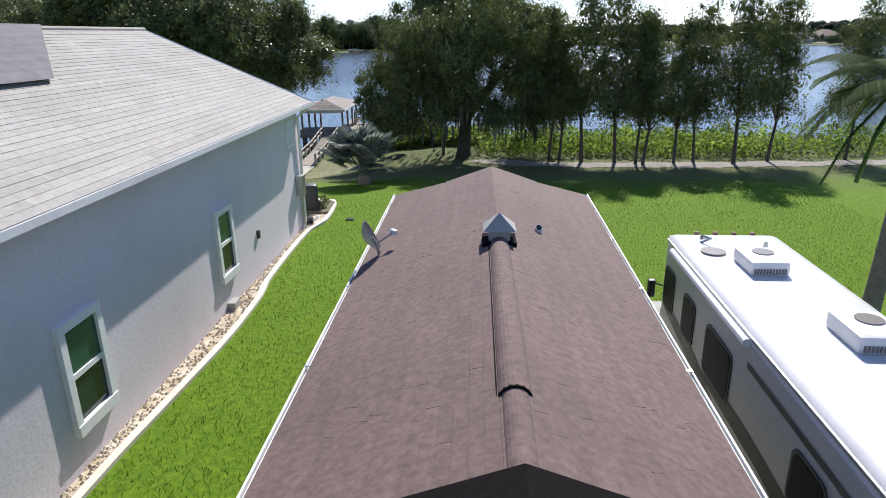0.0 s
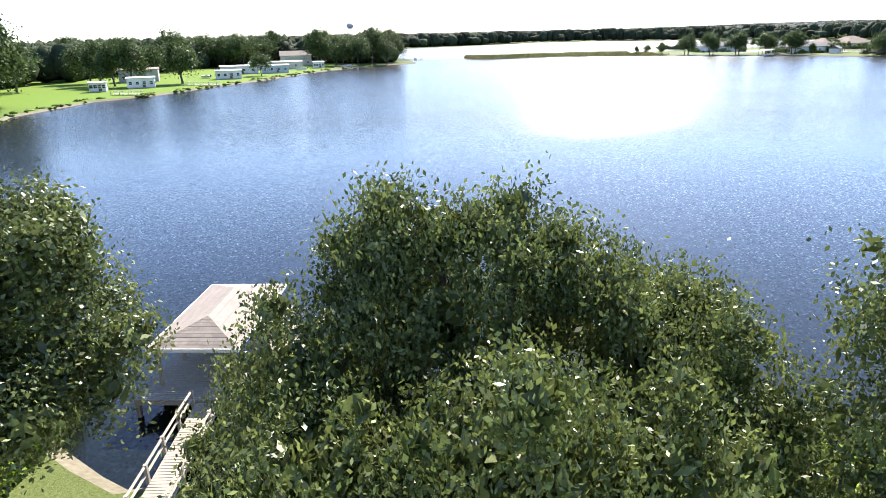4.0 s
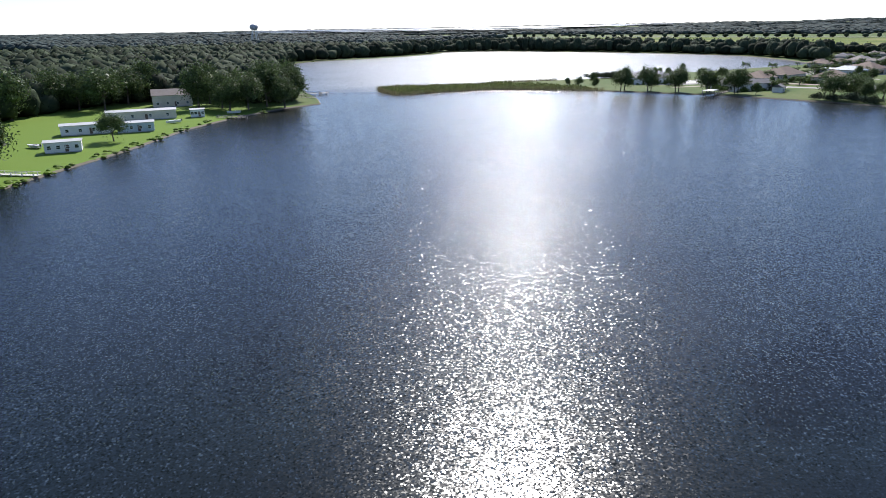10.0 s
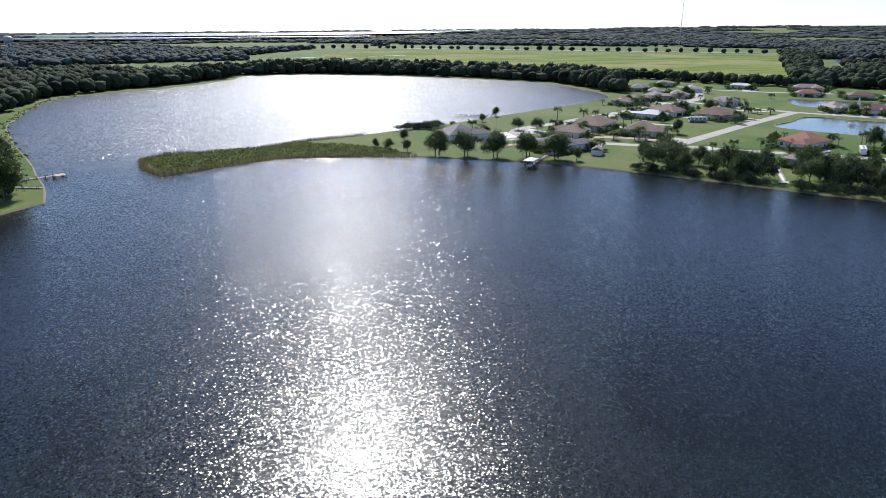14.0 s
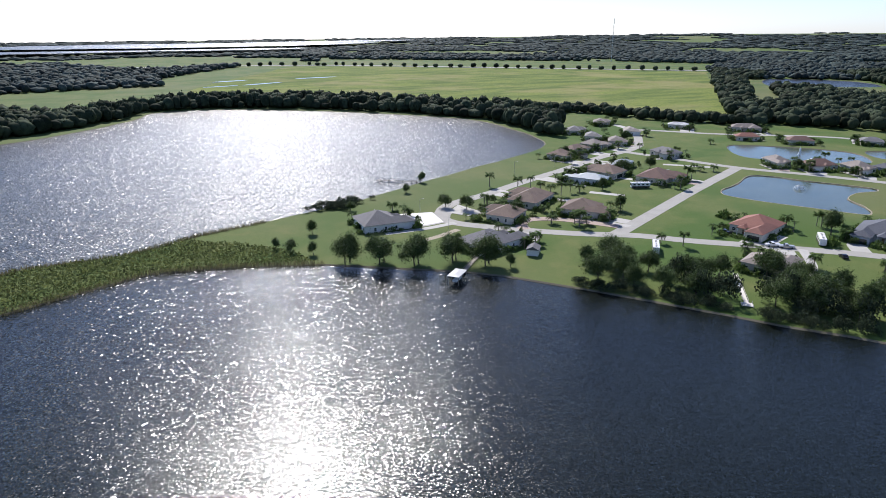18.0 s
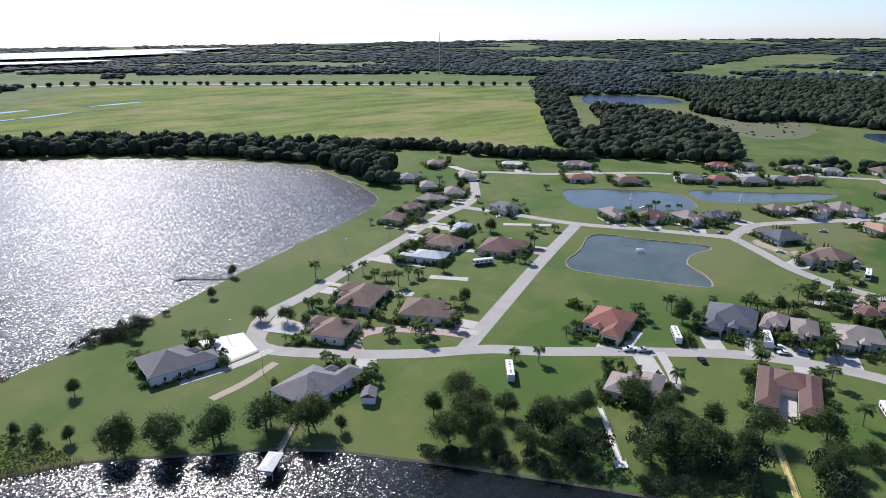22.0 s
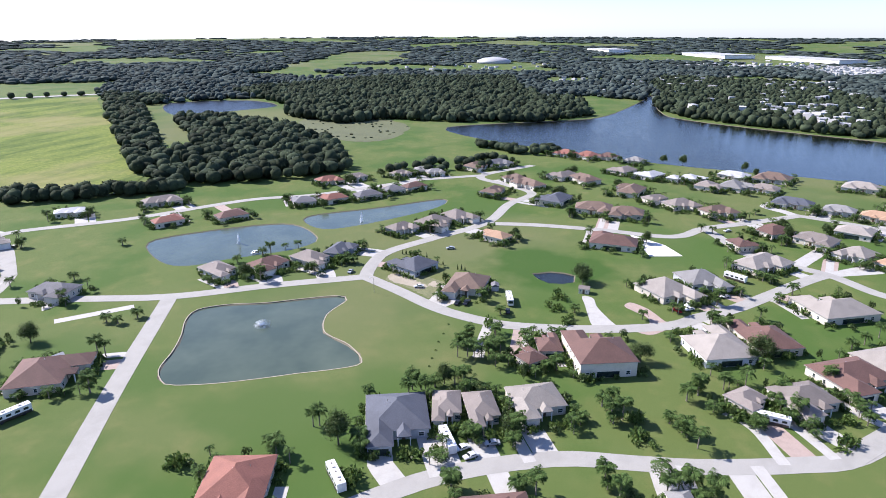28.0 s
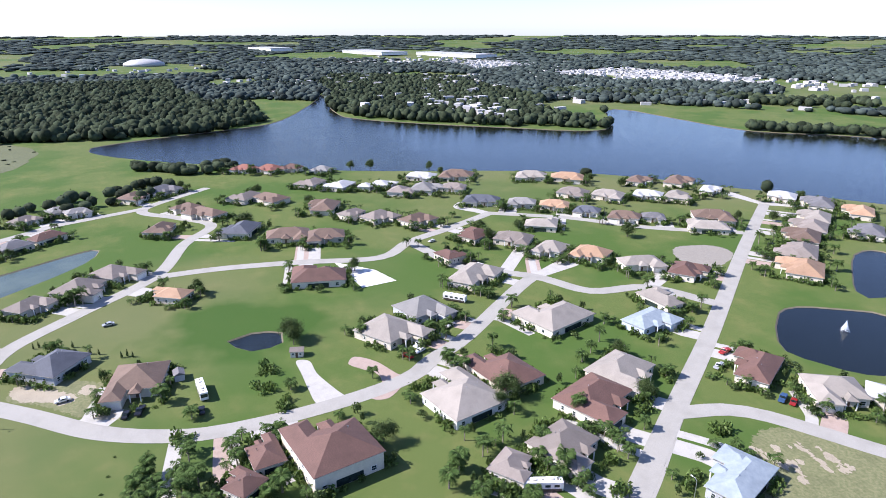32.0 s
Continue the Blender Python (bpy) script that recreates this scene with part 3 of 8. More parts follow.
def add_window(house_ob, x, y, z, w, h, face, framed=True, name="window"):
    """A window on a wall that faces 's', 'n', 'e' or 'w', with its frame proud of the wall and a pane."""
    m = {"s": pose(x, y, z), "n": pose(x, y, z, 0, 0, 180), "e": pose(x, y, z, 0, 0, 90), "w": pose(x, y, z, 0, 0, -90)}[face]
    bm = bmesh.new()
    t = 0.09
    for a in ((-w / 2 - t, -0.06, -h / 2 - t, w / 2 + t, 0.02, -h / 2), (-w / 2 - t, -0.06, h / 2, w / 2 + t, 0.02, h / 2 + t),
              (-w / 2 - t, -0.06, -h / 2, -w / 2, 0.02, h / 2), (w / 2, -0.06, -h / 2, w / 2 + t, 0.02, h / 2), (-w / 2, -0.045, -0.03, w / 2, 0.0, 0.03)):
        add_box(bm, *a)
    fr = part(name, bm, white_paint, house_ob)
    fr.matrix_basis = m
    pane = part("pane", box(-w / 2, -0.03, -h / 2, w / 2, -0.005, h / 2), dark_glass, fr)
    return fr


house_kinds = {"brown_shingle": "brown shingled", "bark_shingle": "bark-brown shingled", "red_clay_tile": "red tiled", "dark_grey_shingle": "dark grey shingled", "blue_slate_shingle": "slate-blue shingled",
               "beige_shingle": "beige shingled", "taupe_shingle": "taupe shingled", "warm_grey_shingle": "warm grey shingled", "tan_tile": "tan tiled", "white_metal_roof": "white metal", "pale_blue_metal_roof": "pale blue metal"}
house_spots = []


def nearest_street(x, y):
    best = None
    p = np.array((x, y), float)
    for s in STREETS:
        for a, b in zip(s[:-1], s[1:]):
            a, b = np.array(a, float), np.array(b, float)
            u = b - a
            q = a + np.clip((p - a) @ u / (u @ u), 0, 1) * u
            d = float(np.hypot(*(q - p)))
            if best is None or d < best[0]:
                best = (d, q)
    return best


def house(x, y, turn, w, d, roof_mat, wall_mat, storeys, near):
    """A one-storey villa: a hipped main body, a garage wing to the street, a lanai at the back."""
    rnd = random.Random(int(x * 7 + y * 13))
    colour = house_kinds.get(roof_mat.name, "shingled")
    wall_name = {"cream_stucco": "cream", "white_stucco": "white", "grey_stucco": "grey", "pale_blue_stucco": "pale blue"}[wall_mat.name]
    h = thing("house", x, y, ground_z(x, y), turn, "%s %s house with %s roof" % (wall_name, "two-storey" if storeys == 2 else "one-storey", colour), "house", "houses of the neighbourhood")
    house_spots.append((x, y, max(w, d) / 2))
    side = 1 if rnd.random() < 0.5 else -1
    zt = 3.25 if storeys == 1 else 5.6
    o = 0.5
    y_main = -d / 2 + 0.26 * d
    gw = w * rnd.uniform(0.38, 0.46)
    gx0, gx1 = (w / 2 - gw, w / 2) if side > 0 else (-w / 2, -w / 2 + gw)
    part("wall", box(-w / 2 + o, y_main + o, 0, w / 2 - o, d / 2 - o, zt), wall_mat, h)
    part("wall", box(gx0 + o, -d / 2 + o, 0, gx1 - o, y_main + o + 0.01, zt - 0.003), wall_mat, h, "garage wing wall")
    slope = 0.48 if "metal" not in roof_mat.name else 0.38
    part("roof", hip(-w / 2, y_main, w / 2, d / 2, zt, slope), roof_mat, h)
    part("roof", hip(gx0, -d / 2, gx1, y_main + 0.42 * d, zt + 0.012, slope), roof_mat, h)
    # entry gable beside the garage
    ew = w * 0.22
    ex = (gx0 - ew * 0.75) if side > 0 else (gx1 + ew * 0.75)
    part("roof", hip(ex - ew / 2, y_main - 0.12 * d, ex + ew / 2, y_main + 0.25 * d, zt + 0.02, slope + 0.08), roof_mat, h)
    for px in (ex - ew / 2 + 0.3, ex + ew / 2 - 0.3):
        part("column", box(px - 0.15, y_main - 0.1 * d, 0, px + 0.15, y_main - 0.1 * d + 0.3, zt), white_paint, h)
    part("fascia", eave_trim(-w / 2, y_main, w / 2, d / 2, zt + 0.01, 0.05, 0.13), eave_paint, h)
    part("fascia", eave_trim(gx0, -d / 2, gx1, y_main - 0.06, zt + 0.02, 0.05, 0.13), eave_paint, h)
    gc = (gx0 + gx1) / 2
    bm = bmesh.new()
    dw = min(4.9, gw - 2.0)
    for k in range(4):
        add_box(bm, gc - dw / 2, -d / 2 + o - 0.05, 0.02 + k * 0.56, gc + dw / 2, -d / 2 + o + 0.02, 0.56 + k * 0.56)
    part("garage_door", bm, garage_paint if rnd.random() < 0.75 else dark_glass, h)
    part("door", box(ex - 0.5, y_main + o - 0.06, 0.05, ex + 0.5, y_main + o + 0.02, 2.1), door_wood, h)
    # back lanai: dark sliding glass under the roof
    part("lanai_door", box(-w * 0.18, d / 2 - o - 0.02, 0.1, w * 0.2, d / 2 - o + 0.05, 2.3), dark_glass, h)
    wz = 1.55
    if near:
        free = -side
        add_window(h, free * w * 0.36, y_main + o, wz, 1.5, 1.3, "s")
        for k in range(2 if d < 16 else 3):
            yy = y_main + 2.5 + k * (d * 0.6) / 3
            add_window(h, w / 2 - o, yy, wz, 0.95, 1.3, "e")
            add_window(h, -w / 2 + o, yy + 0.6, wz, 0.95, 1.3, "w")
        add_window(h, -w * 0.33, d / 2 - o, wz, 1.4, 1.3, "n")
        add_window(h, w * 0.36, d / 2 - o, wz, 1.2, 1.3, "n")
        if storeys == 2:
            for k in range(3):
                add_window(h, w / 2 - o, y_main + 2.5 + k * 4, 4.2, 1.0, 1.2, "e")
                add_window(h, -w / 2 + o, y_main + 2.5 + k * 4, 4.2, 1.0, 1.2, "w")
        for k in range(2):
            px, py = rnd.uniform(-w / 4, w / 4), y_main + 0.37 * d + rnd.uniform(-1.6, 1.6)
            hh = zt + 0.22 + (min(w, 0.74 * d) / 2 - abs(py - (y_main + d / 2) / 2)) * slope
            part("roof_vent", tube([(px, py, hh - 0.3), (px, py, hh + 0.35)], [0.09, 0.09], 6), chrome, h)
    else:
        add_window(h, -side * w * 0.36, y_main + o, wz, 1.5, 1.3, "s")
        add_window(h, w / 2 - o, y_main + d * 0.3, wz, 1.2, 1.3, "e")
        add_window(h, -w / 2 + o, y_main + d * 0.3, wz, 1.2, 1.3, "w")
    # the drive to the street
    dist, q = nearest_street(x, y)
    if dist < 45:
        m = h.matrix_basis
        a, b = m @ Vector((gc, -d / 2 + 0.6, 0)), m @ Vector((gc, -d / 2 - 3, 0))
        d2, q2 = nearest_street(b.x, b.y)
        ribbon("driveway", [(a.x, a.y), (b.x, b.y), (q2[0], q2[1])], max(7.2, dw + 2.2), 0.03 + rnd.random() * 0.015, paver if rnd.random() < 0.25 else concrete,
               "light paved drive from garage to street", "driveway", 3.0, 0.1)
        if rnd.random() < 0.7:
            sx = (w / 2 + 2.6) * side
            a, b = m @ Vector((sx, d * 0.15, 0)), m @ Vector((sx, -d / 2 - 3, 0))
            d2, q2 = nearest_street(b.x, b.y)
            ribbon("parking_pad", [(a.x, a.y), (b.x, b.y), (q2[0], q2[1])], 3.6, 0.055 + rnd.random() * 0.01, concrete, "pale concrete parking strip beside a house", "driveway", 3.0, 0.1)
    garden_spots.append((x, y, turn, w, d, near))
    return h


garden_spots = []


def court_house(x, y, turn, w, d, roof_mat, wall_mat, storeys, near):
    """A house of two long wings round an open court."""
    h = thing("house", x, y, 0, turn, "cream house with two brown-roofed wings round a paved court", "house", "houses of the neighbourhood")
    house_spots.append((x, y, max(w, d) / 2))
    garden_spots.append((x, y, turn, w, d, near))
    zt, ww = 2.95, w * 0.36
    for x0, x1, y0, y1 in ((-w / 2, -w / 2 + ww, -d / 2, d / 2), (w / 2 - ww, w / 2, -d / 2, d / 2), (-w / 2 + ww * 0.4, w / 2 - ww * 0.4, -d / 2 + 0.03, -d / 2 + d * 0.48)):
        part("wall", box(x0 + 0.5, y0 + 0.5, 0, x1 - 0.5, y1 - 0.5, zt), wall_mat, h)
        part("roof", hip(x0, y0, x1, y1, zt + (0.012 if x0 > -w / 2 else 0), 0.42), roof_mat, h)
        part("fascia", eave_trim(x0, y0, x1, y1, zt + 0.01, 0.05, 0.13), eave_paint, h)
    part("court_floor", box(-w / 2 + ww, -d / 2 + d * 0.47, 0.0, w / 2 - ww, d / 2 + 1.5, 0.14), concrete, h, "pale paved court")
    for k in range(4):
        add_window(h, w / 2 - 0.5, -d / 2 + 3 + k * 4.5, 1.55, 1.0, 1.3, "e")
        add_window(h, -w / 2 + 0.5, -d / 2 + 3 + k * 4.5, 1.55, 1.0, 1.3, "w")
    part("garage_door", box(-w / 2 + 1.2, -d / 2 + 0.44, 0.05, -w / 2 + 6, -d / 2 + 0.52, 2.3), garage_paint, h)
    for s in (-1, 1):
        part("lanai_door", box(s * (w / 2 - ww / 2) - 2, d / 2 - 0.52, 0.1, s * (w / 2 - ww / 2) + 2, d / 2 - 0.44, 2.4), dark_glass, h)
    dist, q = nearest_street(x, y)
    a = h.matrix_basis @ Vector((-w / 2 + 3.6, -d / 2, 0))
    d2, q2 = nearest_street(a.x, a.y)
    ribbon("driveway", [(a.x, a.y), (q2[0], q2[1])], 6, 0.035, concrete, "light paved drive from garage to street", "driveway", 3.0, 0.1)
    return h


# ---- plants ----
def fast_mesh(name, verts, faces, mat, smooth=False):
    """A mesh from arrays whose faces all have the same number of corners."""
    me = bpy.data.meshes.new(name)
    verts, faces = np.asarray(verts, np.float32), np.asarray(faces, np.int32)
    m, k = faces.shape
    me.vertices.add(len(verts))
    me.vertices.foreach_set("co", verts.ravel())
    me.loops.add(m * k)
    me.loops.foreach_set("vertex_index", faces.ravel())
    me.polygons.add(m)
    me.polygons.foreach_set("loop_start", np.arange(0, m * k, k, dtype=np.int32))
    if smooth:
        me.polygons.foreach_set("use_smooth", np.ones(m, bool))
    me.update(calc_edges=True)
    me.materials.append(mat)
    return me


def leaf_cloud(rng, lobes, n, size, hang=0.0, shell=0.62, slim=0.55, tufts=0):
    """n leaf sprays spread through round lobes (x, y, z, radius), each a small quad; tufts: gathered round that many twig ends."""
    lobes = np.array(lobes, float)
    wt = lobes[:, 3] ** 2
    k = tufts or n
    pick = rng.choice(len(lobes), k, p=wt / wt.sum())
    d = rng.normal(size=(k, 3))
    d /= np.linalg.norm(d, axis=1)[:, None]
    r = lobes[pick, 3] * (shell + (1.08 - shell) * rng.random(k) ** 0.7)
    c = lobes[pick, :3] + d * r[:, None] * np.array((1, 1, 0.82))
    if tufts:
        c += d * (0.35 * rng.random(k) ** 4)[:, None]
        t = rng.integers(k, size=n)
        spread = size * (1.6 + 2.6 * rng.random(k))
        c, d = c[t] + rng.normal(size=(n, 3)) * spread[t][:, None] * np.array((1, 1, 1.25)), d[t]
    nrm = d + rng.normal(size=(n, 3)) * 0.7
    nrm /= np.linalg.norm(nrm, axis=1)[:, None]
    a = np.cross(nrm, rng.normal(size=(n, 3)))
    a[:, 2] -= hang
    a /= np.linalg.norm(a, axis=1)[:, None]
    b = np.cross(nrm, a)
    s = (size * (0.6 + 0.8 * rng.random(n)))[:, None]
    v = np.stack([c - a * s, c + b * s * slim, c + a * s, c - b * s * slim], 1).reshape(-1, 3)
    return v, np.arange(4 * n).reshape(n, 4)


def tree_meshes(seed, lobes, n, size, trunk_r, height, limbs, mat, hang=0.0, fork=0.35, shell=0.62, inner=0):
    """The trunk with limbs, and the crown, of one tree; its foot is the origin."""
    rng = np.random.default_rng(seed)
    bm = bmesh.new()
    top = Vector((0.2, -0.1, height * fork))
    add_tube(bm, [(0, 0, -0.25), (0.02, 0, 0.25), (0.08, -0.05, height * fork * 0.5), top], [trunk_r * 1.45, trunk_r * 1.05, trunk_r * 0.9, trunk_r * 0.78], 9)
    for k in range(limbs):
        lx, ly, lz, lr = lobes[k % len(lobes)]
        mid = top.lerp(Vector((lx, ly, lz)), 0.5) + Vector((0, 0, -0.15 * lr)) + Vector(rng.normal(size=3) * 0.15 * lr)
        add_tube(bm, [top - Vector((0, 0, trunk_r)), mid, (lx, ly, lz + 0.3 * lr)], [trunk_r * 0.6, trunk_r * 0.36, trunk_r * 0.1], 6)
    me = bpy.data.meshes.new("trunk")
    bm.to_mesh(me)
    bm.free()
    me.materials.append(bark)
    me.polygons.foreach_set("use_smooth", [True] * len(me.polygons))
    v, f = leaf_cloud(rng, lobes, n, size, hang, shell, 0.55, (n // 34 if n > 12000 else n // 11) if inner else 0)
    if inner:
        # larger, fewer sprays close the heart of the crown
        w, g = leaf_cloud(rng, [(x, y, z, r * 0.7) for x, y, z, r in lobes], inner, size * 2.6, hang, 0.15)
        v, f = np.concatenate((v, w)), np.concatenate((f, g + len(v)))
    return me, fast_mesh("crown", v, f, mat)


def lobes_of(seed, k, spread, z0, z1, r0, r1):
    rng = random.Random(seed)
    out = []
    for i in range(k):
        a = i * 2.4 + rng.random()
        q = spread * math.sqrt((i + 0.3) / k)
        z = z1 - (z1 - z0) * (q / max(spread, 1e-6)) ** 1.5 * rng.uniform(0.55, 1.0)
        out.append((q * math.cos(a), q * math.sin(a), z, rng.uniform(r0, r1)))
    return out


def rough_lobes(seed, lobes, extra, r0, r1):
    """More small lobes round the large ones, for an uneven outline."""
    rnd = random.Random(seed)
    out = list(lobes)
    for k in range(extra):
        x, y, z, r = lobes[rnd.randrange(len(lobes))]
        a, e = rnd.uniform(0, math.tau), rnd.uniform(-0.5, 1.3)
        out.append((x + r * math.cos(a) * math.cos(e), y + r * math.sin(a) * math.cos(e), z + r * math.sin(e), rnd.uniform(r0, r1)))
    return out


def plant(name, meshes, x, y, z, turn, scale, label, category, group):
    ob = thing(name, x, y, z, turn, label, category, group)
    ob.matrix_basis = pose(x, y, z, 0, 0, turn) @ Matrix.Diagonal((scale, scale, scale, 1))
    for nm, me in meshes:
        c = new(nm, me)
        c.parent = ob
    return ob


def frond(rng, length, lift, droop, leaflets, width, slim=0.035):
    """One feather leaf along +x: a bent rib and narrow leaflets on both sides."""
    v, f = [], []

    def at(t):
        return np.array((length * t * (1 - 0.18 * t), 0, lift * t - droop * t * t))
    for k in range(leaflets):
        t = 0.12 + 0.88 * k / leaflets
        p, q = at(t), at(min(1, t + 0.03))
        L = width * math.sin(math.pi * min(1, 0.12 + 0.86 * t)) * rng.uniform(0.85, 1.1)
        for s in (-1, 1):
            tip = p + np.array((L * 0.45, s * L * 0.85, -0.35 * L))
            e = np.array((slim * length, 0, 0))
            n = len(v)
            v += [p, p + e, tip + e * 0.3, tip]
            f.append((n, n + 1, n + 2, n + 3))
    n = len(v)
    for a, b in ((0, 0.35), (0.35, 0.7), (0.7, 1.0)):
        for w in (0.012,):
            n = len(v)
            v += [at(a) + (0, -w * length, 0), at(a) + (0, w * length, 0), at(b) + (0, w * length, 0), at(b) + (0, -w * length, 0)]
            f.append((n, n + 1, n + 2, n + 3))
    return np.array(v), np.array(f)


def palm_meshes(seed, height, fronds, length, leaflets):
    rng = random.Random(seed)
    bm = bmesh.new()
    lean = rng.uniform(-0.4, 0.4)
    add_tube(bm, [(0, 0, -0.2), (0, 0, 0.4), (lean * 0.3, 0, height * 0.4), (lean, 0, height)], [0.3, 0.23, 0.2, 0.2], 7)
    me = bpy.data.meshes.new("trunk")
    bm.to_mesh(me)
    bm.free()
    me.materials.append(palm_bark)
    vs, fs, n = [], [], 0
    for k in range(fronds):
        el = rng.uniform(-0.35, 0.95)
        v, f = frond(rng, length * rng.uniform(0.85, 1.1), length * el, length * rng.uniform(0.45, 0.75), leaflets, length * 0.42, 0.085)
        a = k * 2.39996 + rng.uniform(-0.2, 0.2)
        R = np.array(((math.cos(a), -math.sin(a), 0), (math.sin(a), math.cos(a), 0), (0, 0, 1)))
        vs.append(v @ R.T + np.array((lean, 0, height)))
        fs.append(f + n)
        n += len(v)
    return [("trunk", me), ("crown", fast_mesh("crown", np.concatenate(vs), np.concatenate(fs), palm_leaf))]


palm_kinds = [palm_meshes(11, 4.6, 26, 3.0, 10), palm_meshes(12, 6.2, 26, 3.2, 10), palm_meshes(13, 3.2, 24, 2.9, 10), palm_meshes(14, 8.0, 26, 3.0, 10)]
shade_kinds = []
for s, spec in enumerate(((9, 3.2, 3.4, 6.2, 1.7, 2.5), (7, 2.6, 3.2, 5.4, 1.5, 2.2), (11, 3.9, 3.8, 7.4, 1.8, 2.8), (6, 1.8, 3.0, 7.5, 1.3, 1.9))):
    lb = lobes_of(40 + s, *spec)
    a, b = tree_meshes(60 + s, rough_lobes(50 + s, lb, 14, 0.5, 1.1), 5200, 0.19, 0.22, spec[3], 5, shade_toned_leaf, 0.0, 0.35, 0.5, 420)
    shade_kinds.append([("trunk", a), ("crown", b)])
shrub_kinds = []
for s in range(4):
    rng = np.random.default_rng(80 + s)
    lb = lobes_of(90 + s, 5, 1.1, 0.4, 0.75, 0.5, 0.85)
    v, f = leaf_cloud(rng, lb, 300, 0.19)
    shrub_kinds.append([("foliage", fast_mesh("foliage", v, f, shrub_leaf))])
plant_count, plant_limit, palm_count, loose_palms = [0], [280], [0], []


def palm(x, y, kind=None, scale=None):
    plant_count[0] += 1
    k = plant_count[0]
    rnd = random.Random(k * 31)
    palm_count[0] += 1
    if palm_count[0] > 280:
        loose_palms.append((x, y, rnd.uniform(3.0, 6.0), (scale or rnd.uniform(0.8, 1.15)) * 1.15))
        return None
    return plant("palm_tree", palm_kinds[rnd.randrange(3) if kind is None else kind], x, y, ground_z(x, y), rnd.uniform(0, 360), scale or rnd.uniform(0.8, 1.15),
                 "slender palm with feathery green fronds in a garden", "palm tree", "garden palms")


def shade_tree(x, y, kind=None, scale=None):
    plant_count[0] += 1
    rnd = random.Random(plant_count[0] * 37)
    return plant("tree", shade_kinds[rnd.randrange(4) if kind is None else kind], x, y, ground_z(x, y), rnd.uniform(0, 360), scale or rnd.uniform(0.8, 1.2),
                 "dark green broad-crowned tree standing on grass", "tree", "trees of the neighbourhood")


loose_shrubs = []


def shrub(x, y, scale=1.0):
    if x > 300 or plant_limit[0] <= 0:
        loose_shrubs.append((x, y, scale))
        return None
    plant_limit[0] -= 1
    plant_count[0] += 1
    rnd = random.Random(plant_count[0] * 41)
    return plant("shrub", shrub_kinds[rnd.randrange(4)], x, y, ground_z(x, y), rnd.uniform(0, 360), scale, "low rounded green garden shrub by a house", "shrub", "garden shrubs")


def shrub_clump(x, y):
    rnd = random.Random(int(x * 3 + y))
    for k in range(6):
        shrub(x + rnd.uniform(-3, 3), y + rnd.uniform(-3, 3), rnd.uniform(0.9, 1.7))

# ---- the first house, the garage, the motorhome and the shore garden ----
house_wall = surface("pale_grey_stucco", (0.60, 0.55, 0.575), (0.68, 0.63, 0.655), 14.0, 0.35, 0.92, 0.006)
drift_shingle = surface("driftwood_shingle", (0.305, 0.285, 0.255), (0.40, 0.38, 0.345), 9.0, 0.5, 0.9, 0.01, vary=0.07)
garage_shingle = surface("worn_brown_shingle", (0.105, 0.069, 0.06), (0.178, 0.121, 0.107), 11.0, 0.45, 0.9, 0.012, vary=0.06)
curb_paint = surface("cream_concrete_edging", (0.58, 0.53, 0.44), (0.70, 0.66, 0.57), 8.0, 1.0, 0.85, 0.006, kind="World")
pebble = surface("river_pebbles", (0.34, 0.26, 0.16), (0.62, 0.55, 0.44), 2.2, 0.6, 0.8, 0.004, kind="World")
silver_leaf = leaf_material("silver_palm_leaves", (0.14, 0.165, 0.14), (0.26, 0.295, 0.25), 0.3)
green_pane = plain("green_tinted_glass", (0.03, 0.09, 0.065), 0.08)
taupe_stripe = plain("taupe_stripe_paint", (0.21, 0.185, 0.155), 0.3)
brown_stripe = plain("dark_brown_stripe_paint", (0.06, 0.047, 0.04), 0.3)
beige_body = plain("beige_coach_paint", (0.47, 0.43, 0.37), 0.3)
side_tone = plain("pale_side_paint", (0.5, 0.475, 0.435), 0.3)
near_black = surface("black_tar_felt", (0.006, 0.005, 0.005), (0.011, 0.009, 0.009), 20.0, 1.0, 0.95, 0.004, spec=0.08)
TURN = -3.2


def courses(parent, mat, a0, a1, b0, b1, count, tabs, seed, name="shingle", lift=0.0):
    """Overlapping courses of shingles on a slope from the eave line a0-a1 to the ridge line b0-b1, cut into tabs."""
    a0, a1, b0, b1 = (Vector(v) for v in (a0, a1, b0, b1))
    rnd = random.Random(seed)
    up = (a1 - a0).cross(b0 - a0).normalized()
    if up.z < 0:
        up = -up
    for i in range(count):
        s0, s1 = i / count, min(1.0, (i + 1.35) / count)
        l0, l1, r0, r1 = a0.lerp(b0, s0), a0.lerp(b0, s1), a1.lerp(b1, s0), a1.lerp(b1, s1)
        cuts = sorted([0.0, 1.0] + [min(0.98, max(0.02, (k + rnd.uniform(-0.3, 0.3)) / tabs)) for k in range(1, tabs)])
        for c0, c1 in zip(cuts[:-1], cuts[1:]):
            t = 0.009 + rnd.uniform(-0.002, 0.002) + lift
            q = [l0.lerp(r0, c0 + 0.0001) + up * t, l0.lerp(r0, c1 - 0.0001) + up * t, l1.lerp(r1, c1 - 0.0001) + up * lift, l1.lerp(r1, c0 + 0.0001) + up * lift]
            lo = [v - up * 0.014 for v in q]
            vs = [tuple(v) for v in q + lo]
            mesh_object(name, vs, [(0, 1, 2, 3), (0, 4, 5, 1), (1, 5, 6, 2), (3, 7, 4, 0)], mat, parent)


